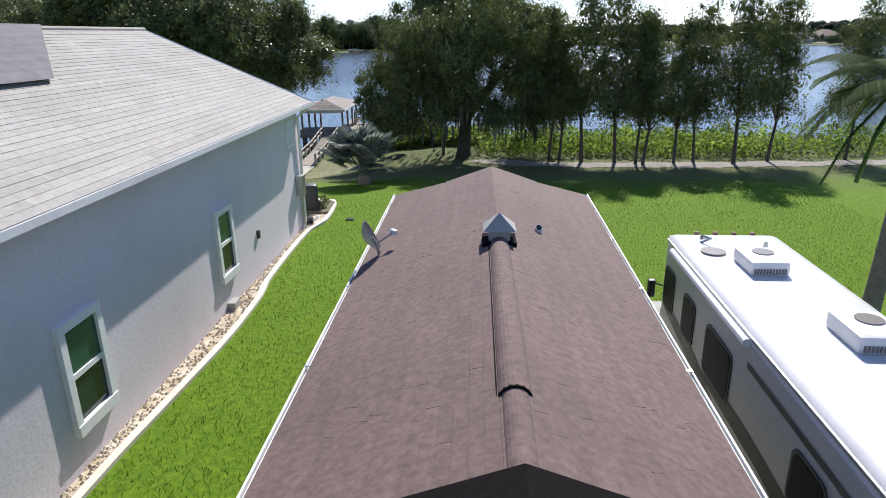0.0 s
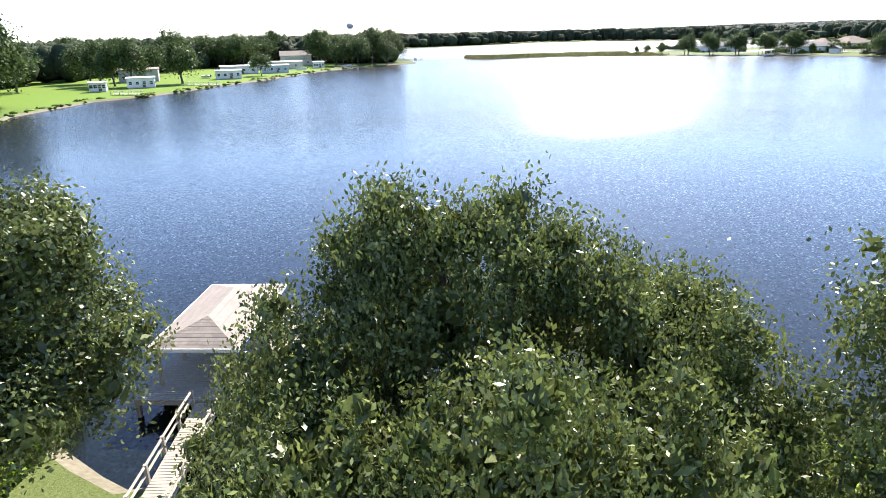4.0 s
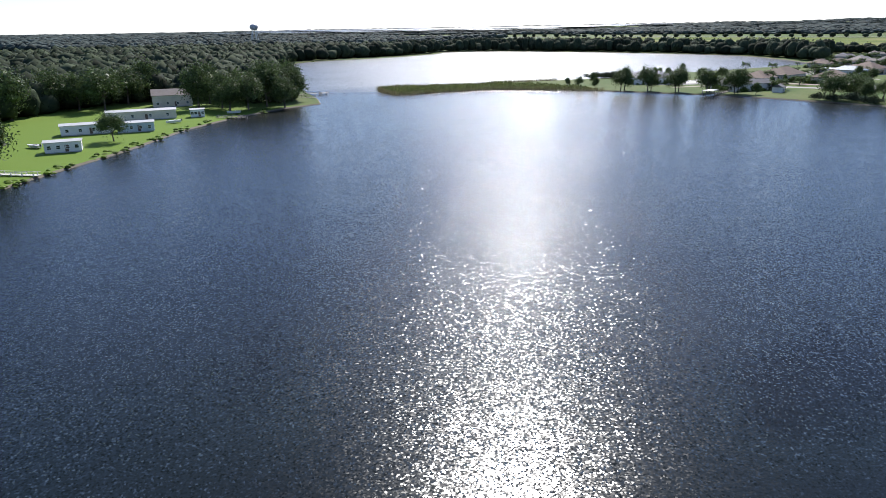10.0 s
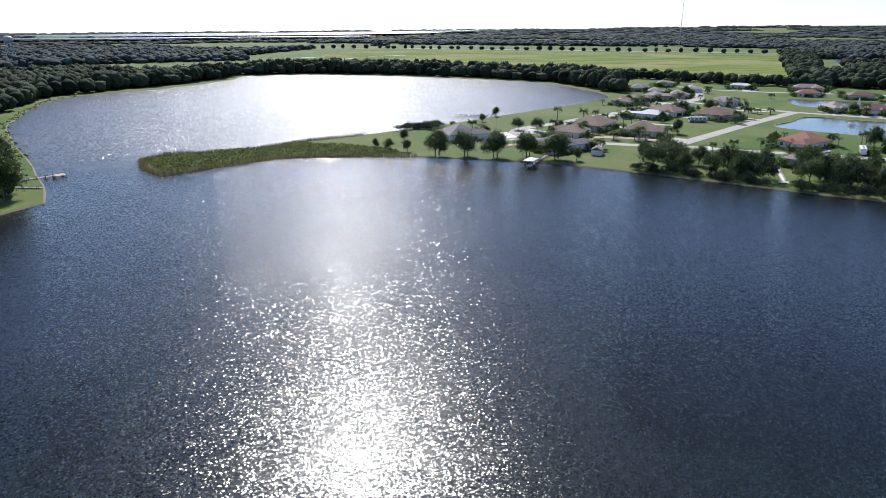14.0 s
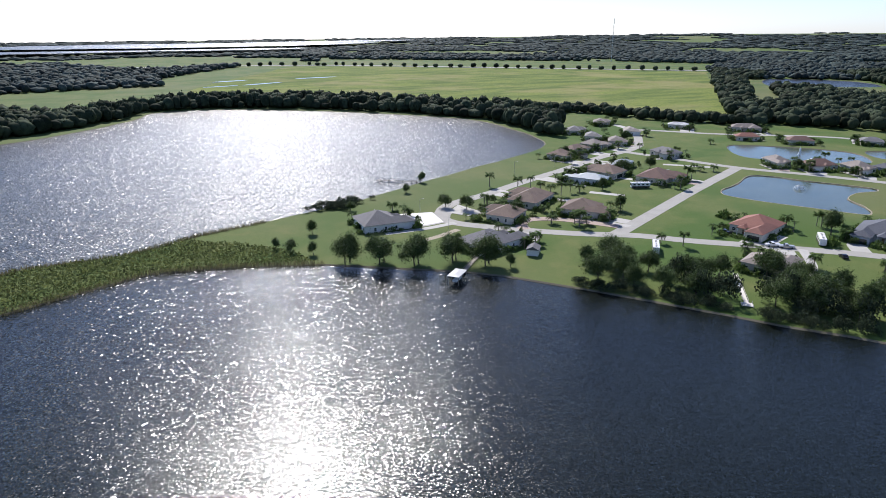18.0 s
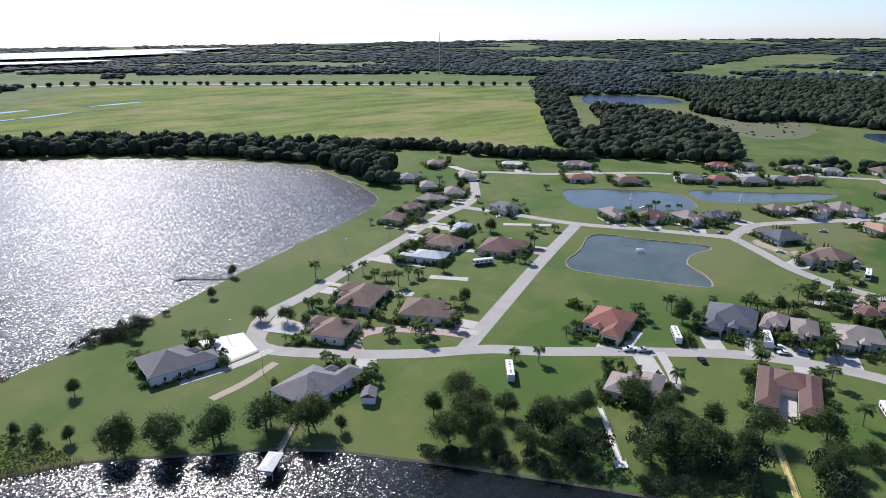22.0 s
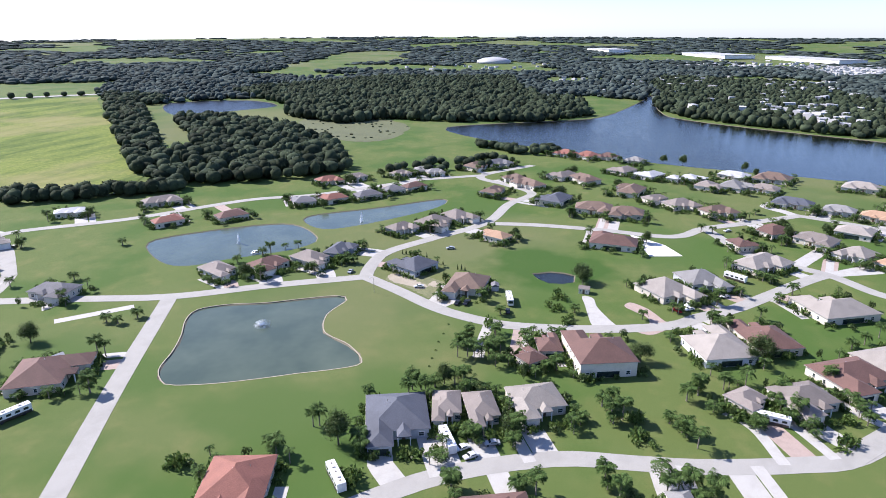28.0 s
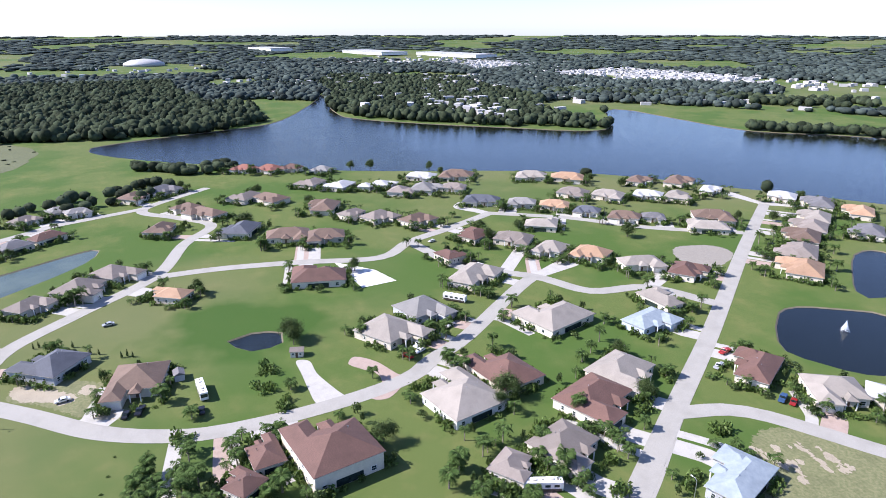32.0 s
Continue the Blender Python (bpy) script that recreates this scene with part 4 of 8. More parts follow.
# the low building under the first metres of the flight
gar = thing("garage", 1.15, 15.0, 1.0, TURN, "long low garage with worn brown shingled roof and white gutters", "garage")
vs = [(-2.27, 0, 3.0), (2.27, 0, 3.0), (1.79, -22, 3.0), (-2.27, -22, 3.0), (-1.0, -1.0, 3.53), (1.0, -1.0, 3.53), (0, -0.8, 3.7), (0, -1.35, 3.95), (0, -22, 3.95)]
vs = [(x, y, z - 0.012) for x, y, z in vs] + [(-2.27, 0, 2.88), (2.27, 0, 2.88), (1.79, -22, 2.88), (-2.27, -22, 2.88)]
mesh_object("roof_deck", vs, [(0, 4, 7, 8, 3), (1, 2, 8, 7, 5), (0, 6, 4), (4, 6, 7), (6, 5, 7), (6, 1, 5), (3, 8, 2, 11, 12), (0, 9, 10, 1), (0, 1, 6), (1, 10, 11, 2), (3, 12, 9, 0), (9, 12, 11, 10)], garage_shingle, gar)
for s in (-1, 1):
    courses(gar, garage_shingle, (1.79 if s > 0 else -2.27, -22, 3.0), (s * 2.27, -0.12, 3.0), (s * 1.0, -22, 3.53), (s * 1.0, -1.05, 3.53), 9, 9, 50 + s)
    courses(gar, garage_shingle, (s * 1.0, -22, 3.53), (s * 1.0, -1.0, 3.53), (0, -22, 3.95), (0, -1.35, 3.95), 8, 9, 60 + s)
part("wall", box(-2.0, -21.8, 0, 1.6, -0.35, 2.9), cream_wall, gar)
for y0, y1, r in ((-10.5, -6.5, 0.15), (-21.6, -10.4, 0.135)):
    part("ridge_cap", tube([(0.0, y0, 3.845), (0.0, y1, 3.845)], [r, r * 0.97], 24), garage_shingle, gar, "rounded brown shingled ridge cap")
part("cap_joint", tube([(0.0, -10.515, 3.845), (0.0, -10.49, 3.845)], [0.151, 0.151], 16), near_black, gar, "dark joint of the ridge cap")
# thin near-black strip along the left side of the ridge cap
part("cap_seam", box(-0.158, -10.5, 3.86, -0.145, -6.6, 3.892), near_black, gar, "thin near-black strip beside the ridge cap")
for s in (-1, 1):
    bm = bmesh.new()
    add_box(bm, s * 2.29 - 0.02, -22, 2.86, s * 2.29 + 0.03, 0.02, 2.96)
    add_box(bm, s * 2.33 - 0.01, -22, 2.86, s * 2.33 + 0.012, 0.02, 3.0)
    lean = 0.48 / 22 if s > 0 else 0.0
    for v in bm.verts:
        v.co.x += lean * v.co.y
    part("gutter", bm, white_paint, gar, "white metal gutter")
    for k in range(9):
        y = -21 + k * 2.5
        part("gutter_strap", box(s * 2.30 - 0.035 + lean * y, y, 3.0, s * 2.30 + 0.04 + lean * y, y + 0.05, 3.012), chrome, gar)
bm = bmesh.new()
add_box(bm, -0.15, -6.53, 3.8, 0.15, -6.23, 4.1)
v = [bm.verts.new(p) for p in ((-0.23, -6.61, 4.08), (0.23, -6.61, 4.08), (0.23, -6.15, 4.08), (-0.23, -6.15, 4.08), (0, -6.38, 4.3))]
for f in ((0, 1, 4), (1, 2, 4), (2, 3, 4), (3, 0, 4), (3, 2, 1, 0)):
    bm.faces.new([v[i] for i in f])
part("roof_vent", bm, vent_metal, gar, "grey metal vent with pointed cap")
# near-black collar round the foot of the vent
part("flashing", box(-0.24, -6.62, 3.83, 0.24, -6.14, 3.93, 0.02), near_black, gar, "near-black collar round the vent")
pipe = part("vent_pipe", tube([(0.66, -5.25, 3.5), (0.66, -5.25, 3.7), (0.67, -5.29, 3.75)], [0.06, 0.06, 0.06], 12), white_paint, gar, "short white vent pipe")
# black disc painted in for the shaded hollow of the pipe
part("opening", tube([(0.67, -5.292, 3.752), (0.671, -5.296, 3.756)], [0.045, 0.045], 12), black_plastic, pipe)
# near-black gable-shaped block near the back of the ridge
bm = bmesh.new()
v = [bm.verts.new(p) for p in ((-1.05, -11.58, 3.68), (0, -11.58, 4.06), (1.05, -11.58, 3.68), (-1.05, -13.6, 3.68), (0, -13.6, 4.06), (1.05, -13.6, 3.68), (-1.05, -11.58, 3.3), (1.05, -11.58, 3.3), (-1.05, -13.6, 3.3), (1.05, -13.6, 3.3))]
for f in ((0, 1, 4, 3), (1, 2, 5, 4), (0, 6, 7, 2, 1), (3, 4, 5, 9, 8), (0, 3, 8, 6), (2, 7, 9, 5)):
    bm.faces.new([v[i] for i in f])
part("gable_hood", bm, near_black, gar, "near-black gable-shaped block over the ridge")

dish = thing("satellite_dish", -1.2, 10.25, 4.0, TURN + 35, "grey satellite dish on a roof mast", "satellite dish")
bm = bmesh.new()
rings = []
for k in range(6):
    r = 0.26 * k / 5
    rings.append([bm.verts.new((r * math.cos(a * math.tau / 20), 0.16 * (r / 0.26) ** 2 - 0.1, r * math.sin(a * math.tau / 20) * 1.12)) for a in range(20)])
for a, b in zip(rings[1:-1], rings[2:]):
    for k in range(20):
        bm.faces.new((a[k], a[(k + 1) % 20], b[(k + 1) % 20], b[k]))
bmesh.ops.solidify(bm, geom=bm.faces[:], thickness=0.015)
refl = part("reflector", bm, chrome, dish, "", True)
refl.matrix_basis = pose(-0.04, 0.04, 0.45, 28, 0, -118)
part("mast", tube([(0.15, 0, 0.02), (0.05, 0, 0.35), (0, 0.02, 0.45)], [0.03, 0.03, 0.03], 8), chrome, dish)
part("arm", tube([(0, 0.02, 0.28), (0.4, -0.02, 0.47)], [0.018, 0.018], 6), chrome, dish)
part("receiver", box(0.36, -0.1, 0.43, 0.44, 0.06, 0.52, 0.02), white_paint, dish)
part("foot", box(0.0, -0.1, 0.0, 0.3, 0.12, 0.05), black_plastic, dish)

# the tall house beside it
big = thing("house", -4.1, 20.6, 1.0, TURN, "pale grey stucco house with driftwood shingled hip roof", "house")
W, ZE = 10.2, 4.7
part("wall", box(-W + 0.42, -32, 0, -0.42, -0.45, ZE - 0.02), house_wall, big)
AP, ZR = 5.1, 6.92
bm = bmesh.new()
v = [bm.verts.new(p) for p in ((-0.42, -0.45, ZE - 0.03), (-W + 0.42, -0.45, ZE - 0.03), (-AP, -0.45, ZR - 0.12), (-0.42, -0.6, ZE - 0.03), (-W + 0.42, -0.6, ZE - 0.03), (-AP, -0.6, ZR - 0.12))]
for f in ((0, 2, 1), (3, 4, 5), (0, 3, 5, 2), (1, 2, 5, 4)):
    bm.faces.new([v[i] for i in f])
part("gable", bm, house_wall, big)
vs = [(0, 0, ZE), (0, -32, ZE), (-W, 0, ZE), (-W, -32, ZE), (-AP, 0, ZR), (-AP, -32, ZR)]
vs += [(x, y, z - 0.07) for x, y, z in vs]
mesh_object("roof_deck", vs, [(0, 4, 5, 1), (2, 3, 5, 4), (6, 7, 11, 10), (8, 10, 11, 9), (0, 6, 10, 4), (4, 10, 8, 2), (0, 1, 7, 6), (2, 8, 9, 3)], drift_shingle, big)
courses(big, drift_shingle, (0, -20, ZE), (0, 0, ZE), (-AP, -20, ZR), (-AP, 0, ZR), 34, 8, 9)
part("ridge_cap", tube([(-AP, 0, ZR + 0.0), (-AP, -32, ZR + 0.0)], [0.08, 0.08], 8), drift_shingle, big)
bm = bmesh.new()
add_tube(bm, [(0, 0.03, ZE - 0.04), (-AP, 0.03, ZR - 0.04)], [0.07, 0.07], 4)
part("rake_board", bm, white_paint, big)
# cross roof: dark grey shingle puts the shade on this plane into its colour
bm = bmesh.new()
v = [bm.verts.new(p) for p in ((-2.7, -8.4, 5.99), (-5.1, -4.9, 7.03), (-5.1, -17.5, 7.03), (-2.7, -17.5, 5.99), (-5.2, -8.4, 5.8), (-5.2, -17.5, 5.8))]
for f in ((0, 3, 2, 1), (0, 1, 4), (3, 5, 2)):
    bm.faces.new([v[i] for i in f])
part("cross_roof", bm, grey_shingle, big, "cross roof on the slope, darkened as in shade")
bm = bmesh.new()
add_box(bm, -0.02, -32, ZE - 0.1, 0.06, 0.04, ZE - 0.015)
add_box(bm, 0.05, -32, ZE - 0.1, 0.075, 0.04, ZE + 0.01)
part("gutter", bm, white_paint, big, "white metal gutter")
part("soffit", box(-0.43, -32, ZE - 0.13, -0.03, 0.0, ZE - 0.075), white_paint, big)
bm = bmesh.new()
add_tube(bm, [(0.02, -0.5, ZE - 0.1), (-0.34, -0.6, ZE - 0.4), (-0.36, -0.6, 0.9)], [0.05, 0.05, 0.05], 6)
part("downspout", bm, white_paint, big)


def house_window(y, z, w, h):
    bm = bmesh.new()
    t = 0.13
    X = -0.42
    for a in ((X, y - w / 2 - t, z - h / 2 - t * 1.3, X + 0.1, y + w / 2 + t, z - h / 2), (X, y - w / 2 - t, z + h / 2, X + 0.08, y + w / 2 + t, z + h / 2 + t),
              (X, y - w / 2 - t, z - h / 2, X + 0.08, y - w / 2, z + h / 2), (X, y + w / 2, z - h / 2, X + 0.08, y + w / 2 + t, z + h / 2), (X, y - w / 2, z - 0.04, X + 0.055, y + w / 2, z + 0.04)):
        add_box(bm, *a)
    fr = part("window_frame", bm, white_paint, big, "white sash window frame")
    part("pane", box(X, y - w / 2, z + 0.04, X + 0.03, y + w / 2, z + h / 2), green_pane, fr)
    part("pane", box(X, y - w / 2, z - h / 2, X + 0.025, y + w / 2, z - 0.04), dark_glass, fr)


house_window(-7.05, 2.32, 0.7, 1.35)
house_window(-12.45, 2.2, 0.75, 1.4)
bm = bmesh.new()
add_box(bm, -0.42, -1.75, 3.5, -0.38, -1.05, 4.3)
for k in range(8):
    add_box(bm, -0.38, -1.68, 3.56 + k * 0.085, -0.36, -1.12, 3.6 + k * 0.085)
part("louvre", bm, white_paint, big, "white slatted gable vent")
part("outlet", box(-0.42, -5.0, 1.75, -0.36, -4.88, 1.95), black_plastic, big)
part("electric_box", box(-0.42, -1.15, 1.9, -0.2, -0.8, 2.55, 0.02), chrome, big)
bm = bmesh.new()
for k in range(3):
    add_tube(bm, [(-0.36, -0.78 + k * 0.1, 0.75), (-0.36, -0.78 + k * 0.1, 2.0)], [0.025, 0.025], 6)
part("conduit", bm, chrome, big)

# lawn edging and the pebble bed along the wall
CURB = [(-5.2, 3.0), (-5.0, 7.2), (-4.75, 9.6), (-4.5, 11.9), (-4.42, 14.1), (-4.5, 15.1), (-4.45, 17.2), (-4.3, 19.5), (-3.98, 20.6), (-3.95, 22.2), (-4.1, 23.3), (-4.7, 23.5)]
ribbon("trim_lawn_edging", CURB, 0.14, 0.07, curb_paint, "cream concrete lawn edging", "edging", 0.5, 0.2)
bm = bmesh.new()
rnd = random.Random(4)
line = curve_through(CURB, 0.12)
for k in range(1500):
    q = line[rnd.randrange(len(line) - 6)]
    wall_x = -4.65 - 0.056 * (20.6 - q[1])
    if q[1] > 20:
        wall_x = -5.2
    x, y, r = rnd.uniform(wall_x, q[0] - 0.1), q[1] + rnd.uniform(-0.1, 0.1), rnd.uniform(0.025, 0.06)
    z = ground_z(x, y) + 0.02
    v = [bm.verts.new((x + r * math.cos(a) * rnd.uniform(0.8, 1.2), y + r * math.sin(a) * rnd.uniform(0.8, 1.2), z)) for a in (0, 1.26, 2.5, 3.77, 5.0)]
    t = bm.verts.new((x, y, z + r * 0.75))
    for i in range(5):
        bm.faces.new((v[i], v[(i + 1) % 5], t))
ob = part("pebble_bed", bm, pebble)
tagged(ob, "tan river pebbles in a bed along the wall", "pebbles", kind="stuff")
bed = ribbon("pebble_ground", [(a - 0.35, b) for a, b in CURB], 0.75, 0.02, pebble, "sandy ground under the pebbles", "ground", 0.5, 0.05)

ob = tagged(part("valve_box", box(-5.15, 13.3, 1.72, -4.75, 13.7, 1.95, 0.02), concrete), "beige plastic utility box on pebbles", "box")
grill = thing("covered_grill", -4.75, 21.9, 1.75, 10, "black fabric-covered barbecue grill beside the house", "grill")
bm = box(-0.35, -0.3, 0, 0.35, 0.3, 1.0, 0.12)
part("cover", bm, black_plastic, grill, "", True)
pump = thing("water_pump", -4.45, 20.3, 1.75, 0, "small dark pump with pipes on pebbles", "pump")
part("body", tube([(-0.12, 0, 0.14), (0.15, 0, 0.14)], [0.11, 0.11], 10), black_plastic, pump)
part("pipe", tube([(0.15, 0, 0.14), (0.3, 0.05, 0.2), (0.3, 0.3, 0.2)], [0.03, 0.03, 0.03], 6), white_paint, pump)
pot = thing("planter_bed", -4.3, 22.3, 1.75, 0, "dark mulch bed with low leaves at the wall", "planter")
part("mulch", box(-0.45, -0.8, 0, 0.3, 0.7, 0.1, 0.04), soil, pot)
v, f = leaf_cloud(np.random.default_rng(3), [(-0.1, -0.3, 0.2, 0.25), (-0.1, 0.3, 0.2, 0.25)], 90, 0.1)
ob = new("leaves", fast_mesh("leaves", v, f, oak_leaf))
ob.parent = pot
drain = thing("drain_cover", -3.15, 20.8, ground_z(-3.15, 20.8), 0, "round black sprinkler cover in the lawn", "drain cover")
part("lid", tube([(0, 0, 0.0), (0, 0, 0.03), (0, 0, 0.045)], [0.14, 0.14, 0.11], 14), rubber, drain)
for k in range(4):
    part("slot", box(-0.06, -0.07 + k * 0.04, 0.045, 0.06, -0.055 + k * 0.04, 0.05), black_plastic, drain)

# the motorhome on its concrete pad
pad = ribbon("motorhome_pad", [(4.3, 15.2), (4.0, 5), (3.6, -6)], 3.0, 0.05, concrete, "pale concrete parking pad", "driveway", 2.0, 0.15)
rv = thing("motorhome", 5.15, 11.25, 1.05, -4.6, "large white and beige motorhome with dark swoosh stripes", "motorhome")
RW, RL, RH = 0.98, 10.5, 3.08
bm = box(-RW, -RL, 0.45, RW, 0, RH, 0.16)
body = part("body", bm, white_gel, rv, "", True)
# thin sheet over the upper side, greyer and darker than the white body
part("side_panel", box(-RW - 0.005, -RL + 0.25, 1.61, -RW + 0.01, -0.2, RH - 0.2), side_tone, rv, "pale grey-beige side panel")
part("skirt", box(-RW - 0.006, -RL + 0.3, 0.4, RW + 0.006, -0.12, 1.6), beige_body, rv)
for k, (y0, y1, z0, z1) in enumerate(((-0.9, -0.25, 1.75, 2.55), (-2.1, -1.45, 1.75, 2.5), (-3.75, -2.65, 1.7, 2.5), (-6.35, -5.6, 1.75, 2.45), (-8.6, -7.6, 1.75, 2.4))):
    bm = box(-RW - 0.02, y0, z0, -RW + 0.01, y1, z1)
    corners = [e for e in bm.edges if abs(e.verts[0].co.x - e.verts[1].co.x) > 0.01]
    bmesh.ops.bevel(bm, geom=corners, offset=0.13, segments=4, affect="EDGES", profile=0.5)
    wn = part("window", bm, black_plastic, rv, "black-framed coach window")
    bm = box(-RW - 0.026, y0 + 0.05, z0 + 0.05, -RW - 0.018, y1 - 0.05, z1 - 0.05)
    corners = [e for e in bm.edges if abs(e.verts[0].co.x - e.verts[1].co.x) > 0.005]
    bmesh.ops.bevel(bm, geom=corners, offset=0.1, segments=4, affect="EDGES", profile=0.5)
    part("pane", bm, coach_glass, wn)
part("windscreen", box(-RW + 0.12, -0.02, 1.55, RW - 0.12, 0.02, 2.6), dark_glass, rv)
for a, b, c, d, m in ((-0.4, -3.6, 1.75, 1.3, taupe_stripe), (-1.8, -6.8, 1.35, 1.0, brown_stripe), (-3.2, -9.8, 1.75, 0.75, brown_stripe), (-0.5, -5.0, 1.15, 0.8, taupe_stripe), (-4.2, -10.2, 2.62, 2.5, taupe_stripe), (-2.4, -9.9, 1.62, 1.5, brown_stripe)):
    bm = bmesh.new()
    n = 14
    pts = []
    for i in range(n + 1):
        t = i / n
        y, z = a + (b - a) * t, c + (d - c) * t * t
        w = (0.02 + 0.13 * math.sin(math.pi * min(1, t * 0.9 + 0.08))) if c < 1.6 or c == 1.75 else 0.045
        pts.append(((-RW - 0.011, y, z - w), (-RW - 0.011, y, z + w)))
    vv = [[bm.verts.new(p) for p in q] for q in pts]
    for p, q in zip(vv[:-1], vv[1:]):
        bm.faces.new((p[0], p[1], q[1], q[0]))
    bmesh.ops.solidify(bm, geom=bm.faces[:], thickness=0.008)
    part("stripe", bm, m, rv)
part("awning", tube([(-RW - 0.05, -0.65, RH - 0.16), (-RW - 0.05, -4.2, RH - 0.16)], [0.06, 0.06], 10), white_paint, rv, "rolled white awning")
part("gutter_rail", box(-RW - 0.03, -RL + 0.2, RH - 0.1, -RW, -0.2, RH - 0.06), chrome, rv)
for cx, cy, s in ((0.0, -1.85, 0.8), (0.28, -4.35, 0.82)):
    ac = part("air_conditioner", box(cx - 0.37 * s, cy - 0.48 * s, RH - 0.01, cx + 0.37 * s, cy + 0.48 * s, RH + 0.22, 0.06), white_paint, rv, "white rooftop air conditioner")
    part("fan_grille", tube([(cx + 0.05, cy + 0.1, RH + 0.212), (cx + 0.05, cy + 0.1, RH + 0.235)], [0.2 * s, 0.2 * s], 20), taupe_stripe, ac)
    bm = bmesh.new()
    for k in range(11):
        add_box(bm, cx - 0.3 * s + k * 0.056 * s, cy - 0.5 * s, RH + 0.03, cx - 0.27 * s + k * 0.056 * s, cy - 0.478 * s, RH + 0.11)
    part("louvres", bm, taupe_stripe, ac)
part("roof_hatch", box(-0.25, -6.4, RH - 0.01, 0.2, -5.95, RH + 0.1, 0.03), white_paint, rv)
part("solar_disc", tube([(-0.5, -1.15, RH), (-0.5, -1.15, RH + 0.03)], [0.2, 0.2], 20), taupe_stripe, rv, "grey round roof plate")
part("vent", box(0.35, -6.7, RH - 0.005, 0.45, -6.55, RH + 0.07, 0.01), taupe_stripe, rv)
bm = bmesh.new()
add_tube(bm, [(-0.55, -0.62, RH), (-0.42, -0.75, RH + 0.12), (-0.6, -0.8, RH + 0.16)], [0.025, 0.02, 0.05], 6)
part("antenna", bm, chrome, rv)
part("camera_bracket", tube([(0.45, -0.9, RH), (0.45, -0.9, RH + 0.12)], [0.04, 0.03], 6), chrome, rv)
for k in range(4):
    part("marker_lamp", box(-0.5 + k * 0.33, -0.12, RH - 0.01, -0.42 + k * 0.33, -0.06, RH + 0.04), tan_tile, rv)
for s in (-1, 1):
    mr = part("mirror", box(s * (RW + 0.16) - 0.07, 0.02, 1.75, s * (RW + 0.16) + 0.07, 0.14, 2.1, 0.03), black_plastic, rv)
    part("mirror_arm", tube([(s * RW, -0.1, 2.05), (s * (RW + 0.16), 0.05, 2.05)], [0.02, 0.02], 6), black_plastic, mr)
    for yy in (-1.9, -7.6):
        wh_ = part("wheel", tube([(s * (RW - 0.22), yy, 0.42), (s * (RW + 0.01), yy, 0.42)], [0.42, 0.42], 18), rubber, rv)
        part("rim", tube([(s * (RW - 0.1), yy, 0.42), (s * (RW + 0.02), yy, 0.42)], [0.24, 0.22], 14), chrome, wh_)

# a tall palm beside the motorhome, each frond by itself
tall = thing("palm_tree", 9.15, 12.5, ground_z(9.15, 12.5), 0, "tall palm with long arching green fronds on the lawn", "palm tree")
part("trunk", tube([(0, 0, -0.2), (0, 0, 0.5), (0.1, 0, 3.0), (0, 0, 5.6)], [0.28, 0.2, 0.17, 0.16], 12), palm_bark, tall, "", True)
frnd = random.Random(21)
for k in range(24):
    v, f = frond(frnd, 2.4 * frnd.uniform(0.9, 1.1), 2.4 * frnd.uniform(-0.1, 0.9), 2.4 * frnd.uniform(0.6, 0.95), 58, 0.6, 0.014)
    ob = new("frond", fast_mesh("frond", v, f, palm_leaf))
    ob.parent = tall
    ob.matrix_basis = pose(0, 0, 5.6, 0, 0, k * 137.5 + frnd.uniform(-10, 10))

# the silver fan palm on the lawn
fan = thing("fan_palm", -3.5, 28.0, ground_z(-3.5, 28.0), 0, "broad silver-blue fan palm low on the lawn", "palm tree")
part("trunk", tube([(0, 0, -0.1), (0, 0, 0.3), (0, 0, 0.5)], [0.3, 0.26, 0.2], 10), palm_bark, fan)
for k in range(60):
    el = frnd.uniform(14, 88)
    L = frnd.uniform(0.75, 1.3)
    vs, fs = [], []
    for j in range(26):
        a = radians(-85 + 170 * j / 25)
        r = 0.72 * (0.86 + 0.14 * math.cos(a)) * frnd.uniform(0.92, 1.05)
        w = 0.032
        n = len(vs)
        dx, dy = math.cos(a), math.sin(a)
        vs += [(L, 0, 0), (L + r * 0.6 * dx + w * dy, r * 0.6 * dy - w * dx, 0.05), (L + r * dx, r * dy, -0.12), (L + r * 0.6 * dx - w * dy, r * 0.6 * dy + w * dx, 0.0)]
        fs.append((n, n + 1, n + 2, n + 3))
    n = len(vs)
    vs += [(0, -0.025, 0), (L, -0.02, 0.0), (L, 0.02, 0.01), (0, 0.025, 0.01)]
    fs.append((n, n + 1, n + 2, n + 3))
    ob = new("leaf", fast_mesh("leaf", vs, fs, silver_leaf))
    ob.parent = fan
    ob.matrix_basis = pose(0, 0, 0.45, 0, 0, k * 137.5) @ pose(0, 0, 0, 0, -el, 0) @ Matrix.Diagonal((1.22, 1.22, 1.22, 1))

# the garden path
path_concrete = surface("worn_path_concrete", (0.38, 0.35, 0.29), (0.49, 0.455, 0.385), 6.0, 0.5, 0.9, 0.004, kind="World")
ribbon("garden_path", [(-13, 20.0), (-9.6, 23.6), (-7.8, 25.9), (-7.2, 27.4), (-7.2, 28.6), (-7.65, 30.6), (-7.95, 32.1), (-8.35, 33.7), (-8.42, 36.3), (-8.42, 39.0)], 1.08, 0.06, path_concrete, "curved pale concrete garden path", "path", 0.6, 0.3)

worn_lawn = surface("worn_shore_lawn", (0.1, 0.115, 0.035), (0.225, 0.215, 0.105), 5.0, 0.5, 0.95, 0.02, kind="World")
